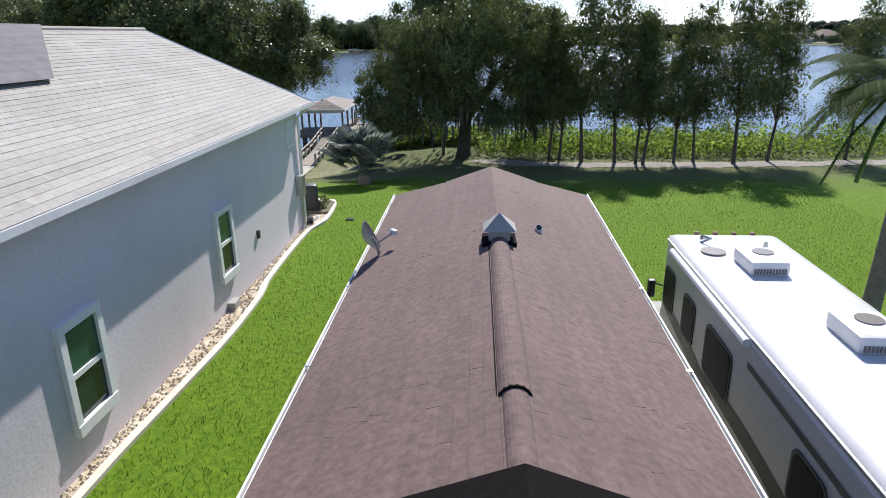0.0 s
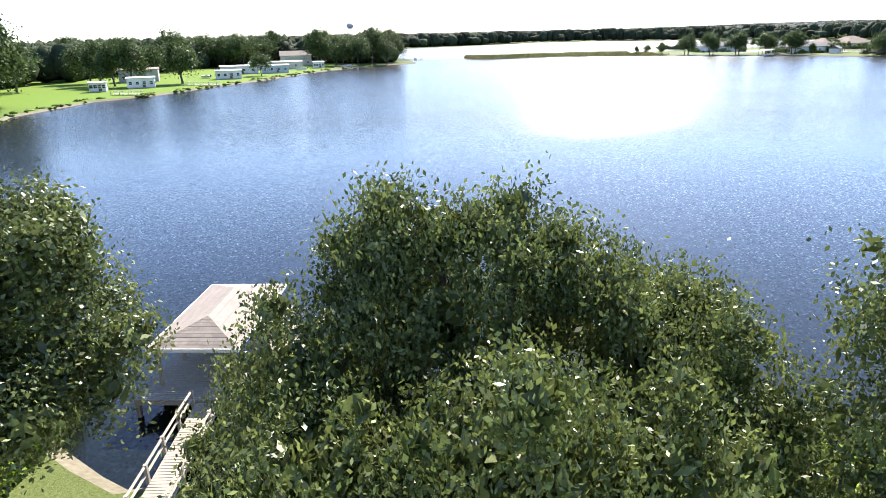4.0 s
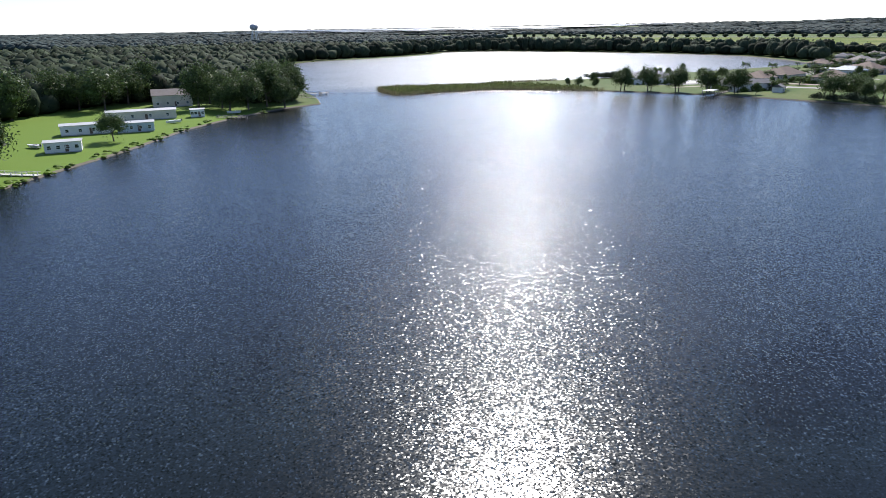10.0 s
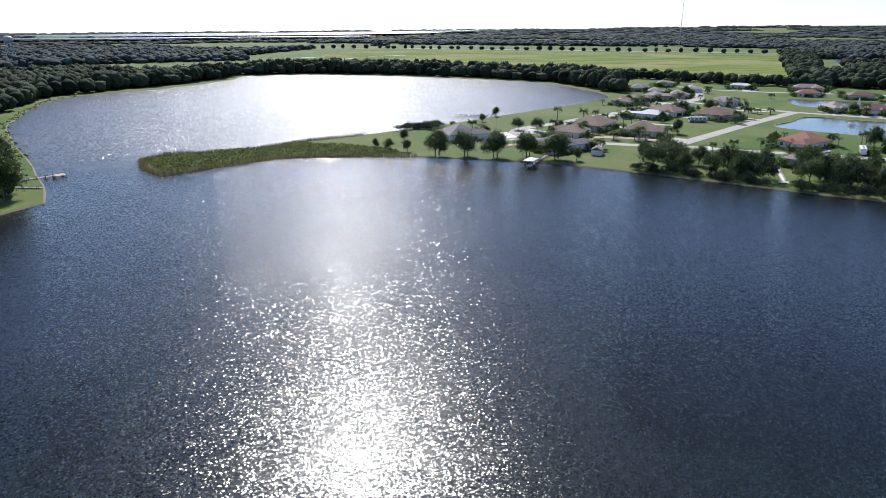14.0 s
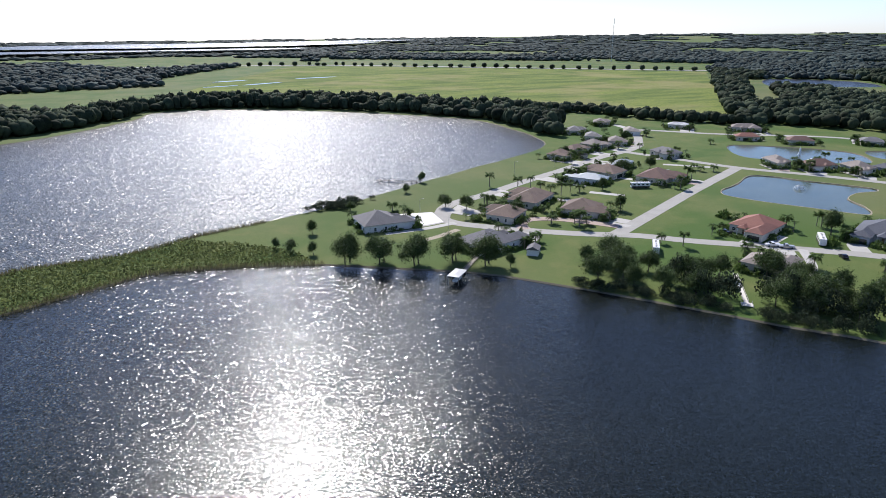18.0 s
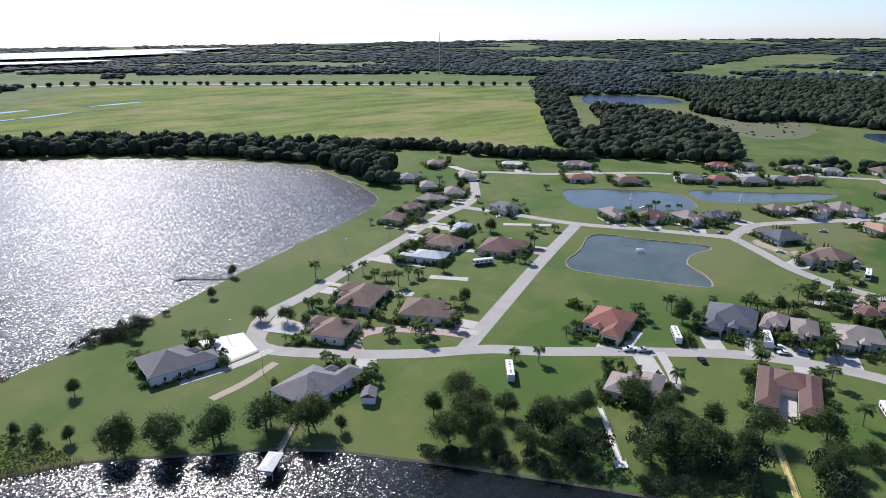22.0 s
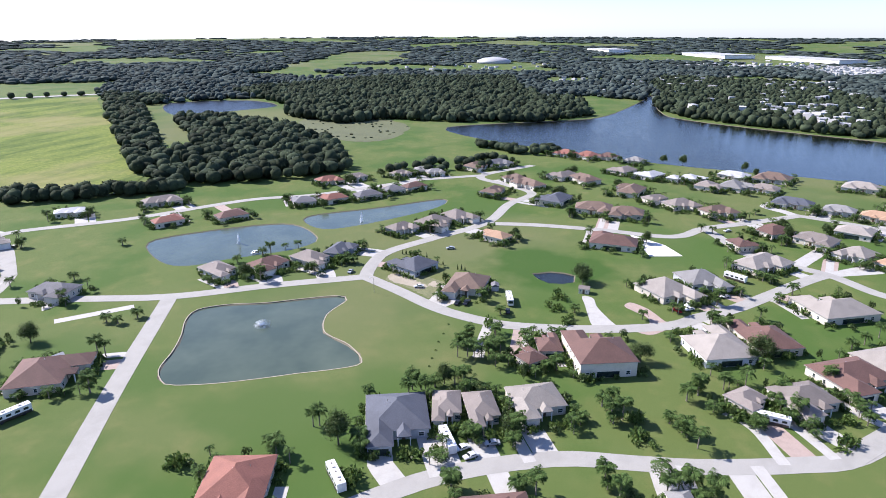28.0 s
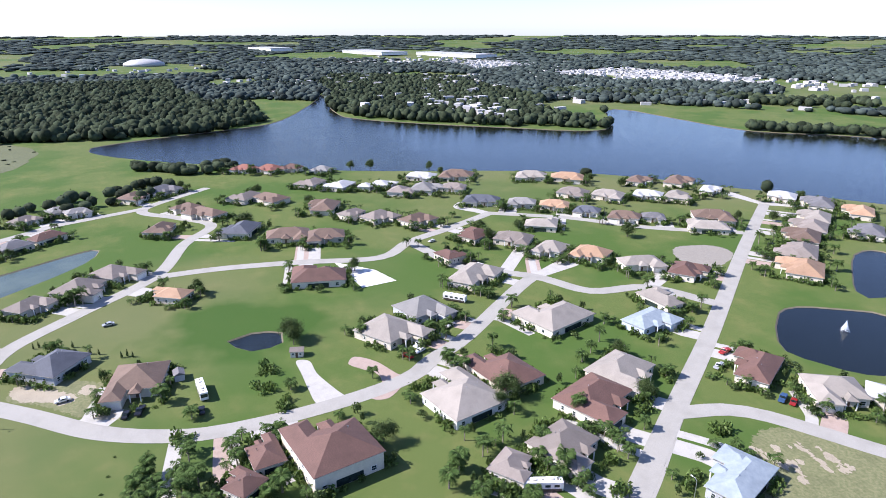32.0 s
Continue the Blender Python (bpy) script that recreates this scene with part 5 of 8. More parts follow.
grey_sand = surface("grey_leafy_sand", (0.15, 0.135, 0.11), (0.30, 0.275, 0.235), 6.0, 0.7, 0.95, 0.02, kind="World")


def patch(name, pts, mat, label, lift=0.02, ragged=0.35):
    """A ragged patch of bare ground that follows the slope."""
    c = curve_through(pts, 0.35, True)
    c = np.array([(x + ragged * noise.fractal((x * 1.3, y * 1.3, 2.0), 0.8, 2.0, 3), y + ragged * noise.fractal((x * 1.3, y * 1.3, 8.0), 0.8, 2.0, 3)) for x, y in c])
    lo, hi = c.min(0), c.max(0)
    grid = np.array([(x, y) for x in np.arange(lo[0], hi[0], 0.8) for y in np.arange(lo[1], hi[1], 0.8)])
    grid = grid[inside(c, grid)] if len(grid) else grid
    n = len(c)
    vs, _, fs, _, _, _ = delaunay_2d_cdt([Vector(q) for q in c] + [Vector(q) for q in grid], [(i, (i + 1) % n) for i in range(n)], [], 1, 1e-4)
    return tagged(mesh_object(name, [(v[0], v[1], ground_z(v[0], v[1]) + lift) for v in vs], fs, mat), label, "ground", kind="structure")


patch("bare_ground", [(1.6, 37.6), (3.4, 36.1), (6, 35.2), (9.5, 34.7), (14, 34.3), (20, 34.2), (30, 34.4), (30, 36), (20, 35.9), (14, 36.0), (9.5, 36.3), (6, 36.6), (3.6, 37.8)], grey_sand, "grey leaf-strewn sand under the shore trees", 0.025)
patch("bare_ground", [(-20, 38.2), (-15.5, 37.6), (-12, 36.6), (-9.4, 34.6), (-9.1, 37.5), (-9.3, 40.4), (-10.5, 42.4), (-12.2, 40.6), (-15, 41.2), (-20, 42)], worn_lawn, "thin worn grass beside the path", 0.02)
patch("bare_ground", [(-7.6, 33.8), (-6.4, 34.6), (-5.6, 36.4), (-5.4, 38.8), (-6.6, 40.4), (-7.4, 41.2), (-7.75, 39.2)], worn_lawn, "thin worn grass beside the path", 0.02)

# the foot bridge to the boathouse
dock = thing("dock_bridge", -8.42, 38.9, 0, 0.45, "weathered wooden footbridge with post rails over the shore", "dock")
DL, DW = 10.4, 1.06


def deck_z(y):
    return 0.06 + 0.3 * step01((y - 4) / 6)


for k in range(int(DL / 0.145)):
    y, z = k * 0.145, deck_z(k * 0.145)
    part("plank", box(-DW / 2, y, z, DW / 2, y + 0.13, z + 0.04), weathered_wood, dock)
for s in (-1, 1):
    part("stringer", tube([(s * 0.42, q, deck_z(q) - 0.07) for q in (0, 2, 4, 5.5, 7, 8.5, 10.3)], [0.07] * 7, 4), weathered_wood, dock)
    for k in range(8):
        y = 0.3 + k * 1.4
        z = deck_z(y)
        part("post", box(s * (DW / 2 + 0.05) - 0.06, y - 0.06, -1.2, s * (DW / 2 + 0.05) + 0.06, y + 0.06, z + 0.72), weathered_wood, dock)
        if k < 7:
            for hz in (0.66, 0.36):
                part("rail", tube([(s * (DW / 2 + 0.06), y - 0.05, z + hz), (s * (DW / 2 + 0.06), y + 1.45, deck_z(y + 1.4) + hz)], [0.06, 0.06], 4), weathered_wood, dock)

boat = thing("boathouse", -9.2, 53.75, 0, -2.6, "open boathouse on posts with grey shingled hip roof", "boathouse")
part("roof", hip(-1.88, -3.47, 1.88, 3.47, 2.08, 0.32, 0.13), taupe_shingle, boat)
part("fascia", eave_trim(-1.88, -3.47, 1.88, 3.47, 2.07, 0.04, 0.15), white_paint, boat)
courses(boat, taupe_shingle, (-1.88, -3.47, 2.21), (1.88, -3.47, 2.21), (-0.03, -1.6, 2.81), (0.03, -1.6, 2.81), 9, 5, 77)
for x in (-1.6, 1.6):
    for y in (-3.2, -1.0, 1.1, 3.2):
        part("post", box(x - 0.07, y - 0.07, -1.2, x + 0.07, y + 0.07, 2.1), weathered_wood, boat)
for k in range(30):
    part("plank", box(-2.25, -4.4 + k * 0.145, 0.38, 1.75, -4.27 + k * 0.145, 0.42), weathered_wood, boat)
for k in range(34):
    part("plank", box(0.8, -0.05 + k * 0.145, 0.38, 1.75, 0.08 + k * 0.145, 0.42), weathered_wood, boat)
for x in (-2.15, -0.4, 1.6):
    for y in (-4.3, -0.3):
        part("post", box(x - 0.09, y - 0.09, -1.2, x + 0.09, y + 0.09, 0.38), weathered_wood, boat)
part("lift_beam", box(-1.5, -3.0, 1.9, 1.5, -2.88, 2.02), chrome, boat)
part("lift_beam", box(-1.5, 2.9, 1.9, 1.5, 3.02, 2.02), chrome, boat)
part("cross_beam", box(-2.25, -4.42, 0.2, 1.75, -4.3, 0.37), weathered_wood, boat)
plat = thing("dock_platform", -6.7, 54.05, 0, -2.6, "square weathered deck with rail and bench beside the boathouse", "dock")
for k in range(28):
    part("plank", box(-1.0, -2.0 + k * 0.145, 0.38, 1.6, -1.87 + k * 0.145, 0.42), weathered_wood, plat)
for x, y in ((-0.9, 1.95), (0.35, 1.95), (1.55, 1.95), (1.55, 0.65), (1.55, -0.65), (1.55, -1.95)):
    part("post", box(x - 0.06, y - 0.06, -1.2, x + 0.06, y + 0.06, 1.3), weathered_wood, plat)
for z in (0.85, 1.25):
    part("rail", box(-0.95, 1.92, z, 1.6, 1.98, z + 0.1), weathered_wood, plat)
    part("rail", box(1.52, -2.0, z, 1.58, 1.92, z + 0.1), weathered_wood, plat)
bench = thing("bench", -7.0, 55.3, 0.42, -3, "small grey wooden bench on the deck", "bench")
part("seat", box(-0.4, -0.18, 0.4, 0.4, 0.18, 0.45), weathered_wood, bench)
for x in (-0.35, 0.35):
    part("leg", box(x - 0.04, -0.16, 0, x + 0.04, 0.16, 0.4), weathered_wood, bench)

# ---- the shore trees ----
def spire_lobes(seed, height, low, width, k):
    """Lobes of an upright, ragged crown that narrows to the top."""
    rnd = random.Random(seed)
    out = []
    for i in range(k):
        t = i / (k - 1)
        q = width * (1 - t) ** 0.7 * rnd.uniform(0.3, 0.75)
        a = i * 2.4
        out.append((q * math.cos(a), q * math.sin(a), low + (height - low) * t, width * (0.62 - 0.3 * t) * rnd.uniform(0.85, 1.15)))
    return out


shore_oak = tree_meshes(301, rough_lobes(1, [(-0.4, 0, 8.0, 1.8), (-1.6, 0.3, 9.2, 1.1), (-0.6, 0.2, 9.7, 0.9), (1.1, -0.3, 9.4, 1.0), (2.4, 0.2, 8.6, 1.3), (4.6, 0.8, 7.7, 1.1), (3.9, 0.5, 7.0, 1.4), (-3.2, -0.6, 7.0, 1.7), (-4.7, 0.6, 4.9, 1.6), (3.6, -0.8, 7.1, 1.6), (4.9, 0.5, 5.6, 1.6), (0.6, -2.4, 6.6, 1.7), (-1.6, 2.4, 6.4, 1.7), (1.9, 2.2, 6.8, 1.7),
                                             (-2.8, -2.2, 4.8, 1.6), (3.2, -2.4, 4.8, 1.6), (-5.2, -0.8, 2.9, 1.3), (5.3, -1.2, 3.6, 1.4), (0, -2.8, 4.2, 1.4), (0.5, -4.4, 7.6, 1.7), (-2.4, -4.0, 7.0, 1.5), (2.6, -4.0, 7.0, 1.6), (-0.6, -5.4, 6.2, 1.4), (-3.9, 0.4, 3.2, 1.2), (4.2, 1.4, 3.6, 1.3), (-4.9, -1.3, 1.8, 1.0), (-3.4, -2.4, 2.4, 1.2), (3.9, -2.2, 2.6, 1.2), (1.5, -3.2, 3.0, 1.3), (-1.4, -3.0, 3.0, 1.2)], 90, 0.3, 0.65), 170000, 0.058, 0.42, 9.0, 9, oak_leaf, 0.9, 0.3, 0.62, 24000)
side_oak = tree_meshes(302, rough_lobes(2, [(0, 0, 7.2, 1.8), (-2.3, 0.4, 6.4, 1.7), (2.5, 0.2, 6.3, 1.7), (0.6, -2.0, 5.8, 1.6), (-0.8, 2.1, 5.9, 1.6), (3.7, -0.6, 4.9, 1.4), (-3.6, -0.8, 5.0, 1.5), (1.6, 1.8, 7.0, 1.3), (2.6, -1.6, 4.2, 1.2), (-2.4, -1.8, 4.2, 1.2)], 46, 0.3, 0.65), 75000, 0.058, 0.2, 7.5, 7, oak_leaf, 0.3, 0.3, 0.62, 9000)
slim_a = tree_meshes(303, rough_lobes(3, spire_lobes(31, 9.4, 3.3, 2.0, 13), 40, 0.2, 0.5), 16000, 0.058, 0.1, 8.6, 9, oak_leaf, 0.7, 0.3, 0.35, 900)
slim_b = tree_meshes(304, rough_lobes(4, spire_lobes(32, 10.2, 3.3, 2.2, 14), 44, 0.2, 0.5), 19000, 0.058, 0.11, 9.4, 10, oak_leaf, 0.7, 0.3, 0.35, 1000)
slim_c = tree_meshes(305, rough_lobes(5, spire_lobes(33, 8.4, 3.2, 1.7, 11), 32, 0.2, 0.45), 13500, 0.058, 0.1, 7.4, 8, oak_leaf, 0.7, 0.3, 0.35, 700)


def shore_tree(meshes, x, y, turn, s, label):
    return plant("tree", [("trunk", meshes[0]), ("crown", meshes[1])], x, y, ground_z(x, y), turn, s, label, "tree", "trees on the near shore")


shore_tree(shore_oak, 1.34, 39.4, 0, 1.0, "broad old oak with moss-hung crown on the shore")
shore_tree(slim_c, 0.1, 40.0, 40, 0.8, "slender leaning tree beside the old oak")
for x, y, r, s in ((-13.8, 41.8, 20, 1.28), (-16.3, 42.2, 140, 1.3), (-20.2, 44.8, 250, 1.35), (-26, 44, 80, 1.2), (-33, 47, 10, 1.25), (-41, 52, 200, 1.2), (-50, 58, 120, 1.25)):
    shore_tree(side_oak, x, y, r, s, "dark green oak leaning over the water's edge")
for i, (x, y) in enumerate(((6.4, 37.8), (6.95, 37.3), (8.1, 36.6), (9.95, 36.3), (11.0, 35.8), (11.3, 35.4), (13.15, 35.7), (14.45, 36.2), (16.4, 35.4), (18.6, 36.0), (23.2, 36.2), (29, 36.0))):
    shore_tree((slim_a, slim_b, slim_c)[(i * 2 + i // 3) % 3] if i < 8 else (slim_b, slim_a)[i % 2], x, y, i * 77, (0.88, 0.8, 0.96, 0.93, 0.84, 0.9)[i % 6], "slender tree with thin bare trunk on the bank")
# moss that hangs from the old oak
moss_mat = leaf_material("grey_moss", (0.07, 0.075, 0.055), (0.14, 0.145, 0.11), 0.3)
rng = np.random.default_rng(44)
n = 420
a, r = rng.random(n) * math.tau, 2.0 + 3.8 * np.sqrt(rng.random(n))
c = np.column_stack((1.34 + r * np.cos(a), 39.4 + 0.8 * r * np.sin(a), 2.2 + 2.6 * rng.random(n)))
d = 0.03 + 0.05 * rng.random(n)
h = 0.3 + 0.8 * rng.random(n)
z0 = np.zeros(n)
v = np.stack([c + np.column_stack((-d, z0, z0)), c + np.column_stack((d, z0, z0)), c + np.column_stack((d * 0.3, 0.05 + z0, -h)), c + np.column_stack((-d * 0.3, 0.05 + z0, -h))], 1).reshape(-1, 3)
tagged(new("hanging_moss", fast_mesh("hanging_moss", v, np.arange(4 * n).reshape(n, 4), moss_mat)), "grey strands of moss hanging under the oak", "moss", kind="stuff")

# reeds and brush between the lawn and the water
rng = np.random.default_rng(45)
line = shores["north_lake"]
near_line = np.array([q for q in line if -62 < q[0] < 60 and q[1] < 80])
vs, k4 = [], 0


def blades(n, centre_fn, h0, h1, w, lean):
    c = centre_fn(n)
    h = h0 + (h1 - h0) * rng.random(n)
    a = rng.random(n) * math.tau
    u = np.column_stack((np.cos(a), np.sin(a), np.zeros(n))) * w
    t = np.column_stack((rng.normal(size=(n, 2)) * lean * h[:, None], h))
    return np.stack([c - u, c + u, c + u * 0.5 + t * 0.6, c + t], 1).reshape(-1, 3)


def shore_at(n, inward0, inward1):
    i = rng.integers(1, len(near_line) - 1, n)
    s = rng.random(n)[:, None]
    p = near_line[i] * (1 - s) + near_line[i - 1] * s
    off = inward0 + (inward1 - inward0) * rng.random(n)
    p = p + np.column_stack((rng.normal(size=n) * 0.4, off))
    open_bank = (p[:, 0] > -13.5) & (p[:, 0] < -5.6)
    p[open_bank] += (9.0, 0.2)
    return np.column_stack((p, np.full(n, -0.3)))


def bank_at(n):
    c = shore_at(n, -6.4, 0.9)
    east = near_line[(near_line[:, 0] > -11) & (near_line[:, 1] < 60)]
    east = east[np.argsort(east[:, 0])]
    c = c[(c[:, 0] > 3.5 + rng.normal(size=n) * 0.8) | (c[:, 1] > np.interp(c[:, 0], east[:, 0], east[:, 1]) - 2.0)]
    c[:, 2] = [max(-0.35, ground_z(x, y) - 0.15) for x, y in c[:, :2]]
    return c


bank_leaf = leaf_material("bank_brush_leaves", (0.085, 0.14, 0.02), (0.23, 0.31, 0.055), 0.55)
v = blades(9000, lambda n: shore_at(n, 0.3, 2.8), 0.7, 1.6, 0.014, 0.12)
tagged(new("reeds", fast_mesh("reeds", v, np.arange(len(v)).reshape(-1, 4), reed_leaf)), "thin green reeds standing in the shallows", "reeds", kind="stuff")
n = 95000
c = bank_at(n)
west = np.column_stack((rng.uniform(-48, -13.5, 22000), rng.uniform(45.5, 66, 22000)))
west = west[~inside(line, west) & (west[:, 1] > 46.5 - 0.25 * (west[:, 0] + 14))]
c = np.concatenate((c, np.column_stack((west, np.full(len(west), -0.1)))))
n = len(c)
hump = np.array([0.6 + 1.0 * max(0.0, noise.noise((x * 0.45, y * 0.45, 5.0)) + 0.4) for x, y in c[:, :2]])
c[:, 2] += 0.1 + hump * rng.random(n) ** 0.8
v, f = leaf_cloud(rng, [(0, 0, 0, 0.001)], n, 0.115)
v = v + np.repeat(c, 4, axis=0)
tagged(new("shore_brush", fast_mesh("shore_brush", v, f, bank_leaf)), "bright green brush along the bank", "brush", kind="stuff")
# lawn blades close to the first metres of the flight
n = 90000
c = np.column_stack((rng.uniform(-5, 16, n), 4 + 31 * rng.random(n) ** 1.3, np.zeros(n)))
c = c[((c[:, 0] < -1.2) | (c[:, 1] > 15.2)) & (c[:, 1] < 30.5)]
c[:, 2] = [ground_z(x, y) for x, y in c[:, :2]]
curb_x = np.interp(c[:, 1], [q[1] for q in CURB], [q[0] for q in CURB])
c = c[(c[:, 0] > curb_x + 0.12)]
v = blades(len(c), lambda k: c, 0.03, 0.075, 0.008, 0.35)
lawn_leaf = leaf_material("lawn_blades", (0.065, 0.126, 0.009), (0.152, 0.246, 0.019), 0.35)
tagged(new("lawn_grass", fast_mesh("lawn_grass", v, np.arange(len(v)).reshape(-1, 4), lawn_leaf)), "short bright green lawn grass", "grass", kind="stuff")

# ---- the houses: x, y, turn, width, depth, roof, wall, storeys, near ----
house(168.0, 433.2, 85, 18.5, 24.0, grey_shingle, white_wall, 1, True)
house(195.5, 386.5, 102, 17.5, 27.0, grey_shingle, white_wall, 1, True)
house(220.5, 417.5, -148, 16.5, 19.0, bark_shingle, cream_wall, 1, True)
house(247.5, 436.0, -150, 24.0, 22.0, bark_shingle, cream_wall, 1, True)
house(260.5, 403.8, 36, 17.5, 23.0, bark_shingle, cream_wall, 1, True)
house(302.7, 345.9, -76, 17.1, 25.4, red_tile, cream_wall, 1, True)
house(268.9, 314.0, 109, 16.9, 18.0, taupe_shingle, cream_wall, 1, True)
court_house(300.9, 278.2, 109, 18.8, 27.0, brown_shingle, cream_wall, 1, True)
house(340.5, 313.7, -72, 18.7, 27.0, slate_shingle, grey_wall, 1, True)
house(350.1, 300.7, -78, 9.0, 17.1, taupe_shingle, cream_wall, 1, True)
house(350.8, 289.8, -70, 9.7, 19.2, taupe_shingle, cream_wall, 1, True)
house(358.7, 273.5, -67, 16.4, 19.1, beige_shingle, cream_wall, 1, True)
house(311.6, 238.7, 104, 16.4, 23.8, warm_grey_shingle, cream_wall, 1, True)
house(314.6, 216.5, 103, 14.6, 19.8, tan_tile, cream_wall, 1, True)
house(373.6, 208.7, -49, 11.3, 11.0, taupe_shingle, cream_wall, 1, True)
house(395.2, 254.6, 107, 20.8, 25.7, brown_shingle, cream_wall, 2, True)
house(399.1, 272.5, 103, 9.0, 15.1, brown_shingle, cream_wall, 1, True)
house(387.5, 278.5, 134, 9.0, 10.9, brown_shingle, cream_wall, 1, True)
house(412.1, 212.1, 109, 20.7, 26.4, beige_shingle, white_wall, 1, True)
house(423.0, 192.9, 108, 17.8, 25.9, brown_shingle, cream_wall, 1, True)
house(408.4, 152.7, -62, 20.9, 21.3, beige_shingle, cream_wall, 1, True)
house(396.0, 170.0, -62, 22.9, 21.4, brown_shingle, cream_wall, 1, True)
house(377.2, 190.5, -64, 17.1, 18.3, taupe_shingle, cream_wall, 1, True)
house(457.7, 156.4, 113, 26.2, 23.1, beige_shingle, cream_wall, 1, True)
house(440.6, 120.9, -69, 20.7, 15.6, pale_blue_metal, blue_wall, 1, True)
house(459.0, 103.5, 12, 19.0, 13.5, beige_shingle, cream_wall, 1, True)
house(399.3, 108.5, 125, 22.9, 15.2, brown_shingle, cream_wall, 1, True)
house(377.8, 95.0, -116, 17.5, 18.9, beige_shingle, cream_wall, 1, True)
house(368.7, 81.4, -141, 16.5, 14.9, white_metal, cream_wall, 1, False)
house(353.5, 155.0, 117, 21.3, 14.5, pale_blue_metal, grey_wall, 1, True)
house(461.4, 221.9, -52, 18.9, 25.9, beige_shingle, cream_wall, 1, True)
house(477.3, 205.4, -66, 17.5, 22.7, warm_grey_shingle, grey_wall, 1, True)
house(471.8, 342.7, 150, 17.7, 20.1, slate_shingle, grey_wall, 1, True)
house(449.4, 311.6, -95, 17.1, 24.2, bark_shingle, cream_wall, 1, True)
house(525.9, 308.9, 152, 10.6, 18.9, tan_tile, cream_wall, 1, True)
house(559.7, 335.1, -36, 15.8, 22.1, taupe_shingle, cream_wall, 1, True)
house(544.3, 346.2, -26, 18.6, 21.9, taupe_shingle, cream_wall, 1, True)
house(528.8, 363.2, -33, 16.4, 14.6, taupe_shingle, cream_wall, 1, True)
house(443.4, 431.3, -28, 12.2, 21.0, taupe_shingle, cream_wall, 1, True)
house(455.4, 410.9, -31, 18.1, 16.7, brown_shingle, cream_wall, 1, True)
house(468.4, 393.7, -26, 13.5, 22.6, taupe_shingle, cream_wall, 1, True)
house(484.3, 384.7, -5, 18.0, 13.2, slate_shingle, grey_wall, 1, True)
house(403.7, 490.0, -87, 19.1, 16.0, grey_shingle, cream_wall, 1, True)
house(337.9, 518.6, 22, 15.6, 15.9, bark_shingle, cream_wall, 1, True)
house(360.9, 530.6, 16, 16.5, 13.8, bark_shingle, cream_wall, 1, True)
house(385.0, 537.7, 17, 14.6, 19.5, taupe_shingle, cream_wall, 1, True)
house(411.6, 542.7, 46, 18.8, 14.7, taupe_shingle, cream_wall, 1, True)
house(411.2, 569.7, 46, 18.1, 13.5, warm_grey_shingle, cream_wall, 1, True)
house(419.1, 599.8, 48, 18.0, 16.0, grey_shingle, cream_wall, 1, True)
house(471.8, 626.6, 48, 17.6, 15.6, taupe_shingle, cream_wall, 1, True)
house(457.4, 574.6, 48, 20.0, 14.0, beige_shingle, white_wall, 1, True)
house(517.5, 578.7, -49, 18.2, 13.2, white_metal, cream_wall, 1, True)
house(554.4, 538.8, -40, 24.0, 15.7, taupe_shingle, cream_wall, 1, True)
house(514.5, 508.0, 140, 17.9, 14.1, red_tile, cream_wall, 1, True)
house(349.8, 475.7, -158, 20.0, 10.0, pale_blue_metal, cream_wall, 1, True)
house(325.5, 465.3, -162, 16.5, 24.5, bark_shingle, cream_wall, 1, True)
house(304.2, 455.3, -151, 12.0, 24.0, pale_blue_metal, white_wall, 1, True)
house(343.5, 435.8, 26, 21.0, 24.0, brown_shingle, cream_wall, 1, True)
house(576.3, 446.0, 122, 15.6, 16.0, grey_shingle, cream_wall, 1, False)
house(588.5, 429.4, 136, 17.4, 15.5, red_tile, cream_wall, 1, False)
house(602.1, 409.9, 136, 19.0, 15.5, grey_shingle, cream_wall, 1, False)
house(637.9, 451.3, -44, 19.2, 16.1, red_tile, cream_wall, 1, False)
house(654.1, 434.2, -44, 15.9, 13.5, taupe_shingle, cream_wall, 1, False)
house(533.4, 476.5, 140, 19.1, 15.4, brown_shingle, cream_wall, 1, False)
house(672.9, 404.0, -36, 15.4, 12.8, taupe_shingle, cream_wall, 1, True)
house(633.8, 383.9, 136, 18.1, 14.2, brown_shingle, cream_wall, 1, True)
house(620.2, 396.5, 136, 16.2, 16.0, grey_shingle, cream_wall, 1, True)
house(691.4, 389.3, -60, 15.4, 12.9, warm_grey_shingle, cream_wall, 1, False)
house(684.4, 377.9, -60, 14.3, 12.5, warm_grey_shingle, cream_wall, 1, False)
house(715.2, 348.1, -36, 18.6, 18.1, bark_shingle, cream_wall, 1, False)
house(730.6, 332.4, -36, 23.4, 18.4, grey_shingle, cream_wall, 1, False)
house(675.3, 311.9, -139, 15.7, 15.9, bark_shingle, cream_wall, 1, False)
house(658.8, 300.8, -137, 25.0, 17.1, bark_shingle, cream_wall, 1, False)
house(631.0, 322.2, -21, 20.1, 15.5, bark_shingle, cream_wall, 1, True)
house(618.2, 279.7, 159, 22.9, 19.9, slate_shingle, cream_wall, 1, True)
house(596.1, 252.8, -93, 24.0, 20.8, bark_shingle, cream_wall, 1, True)
house(792.7, 276.3, -126, 17.7, 18.2, red_tile, cream_wall, 1, False)
house(786.4, 256.4, -126, 18.7, 18.9, red_tile, cream_wall, 1, False)
house(784.4, 237.9, -126, 16.1, 16.8, brown_shingle, cream_wall, 1, False)
house(695.8, 276.2, 144, 21.8, 16.6, taupe_shingle, cream_wall, 1, False)
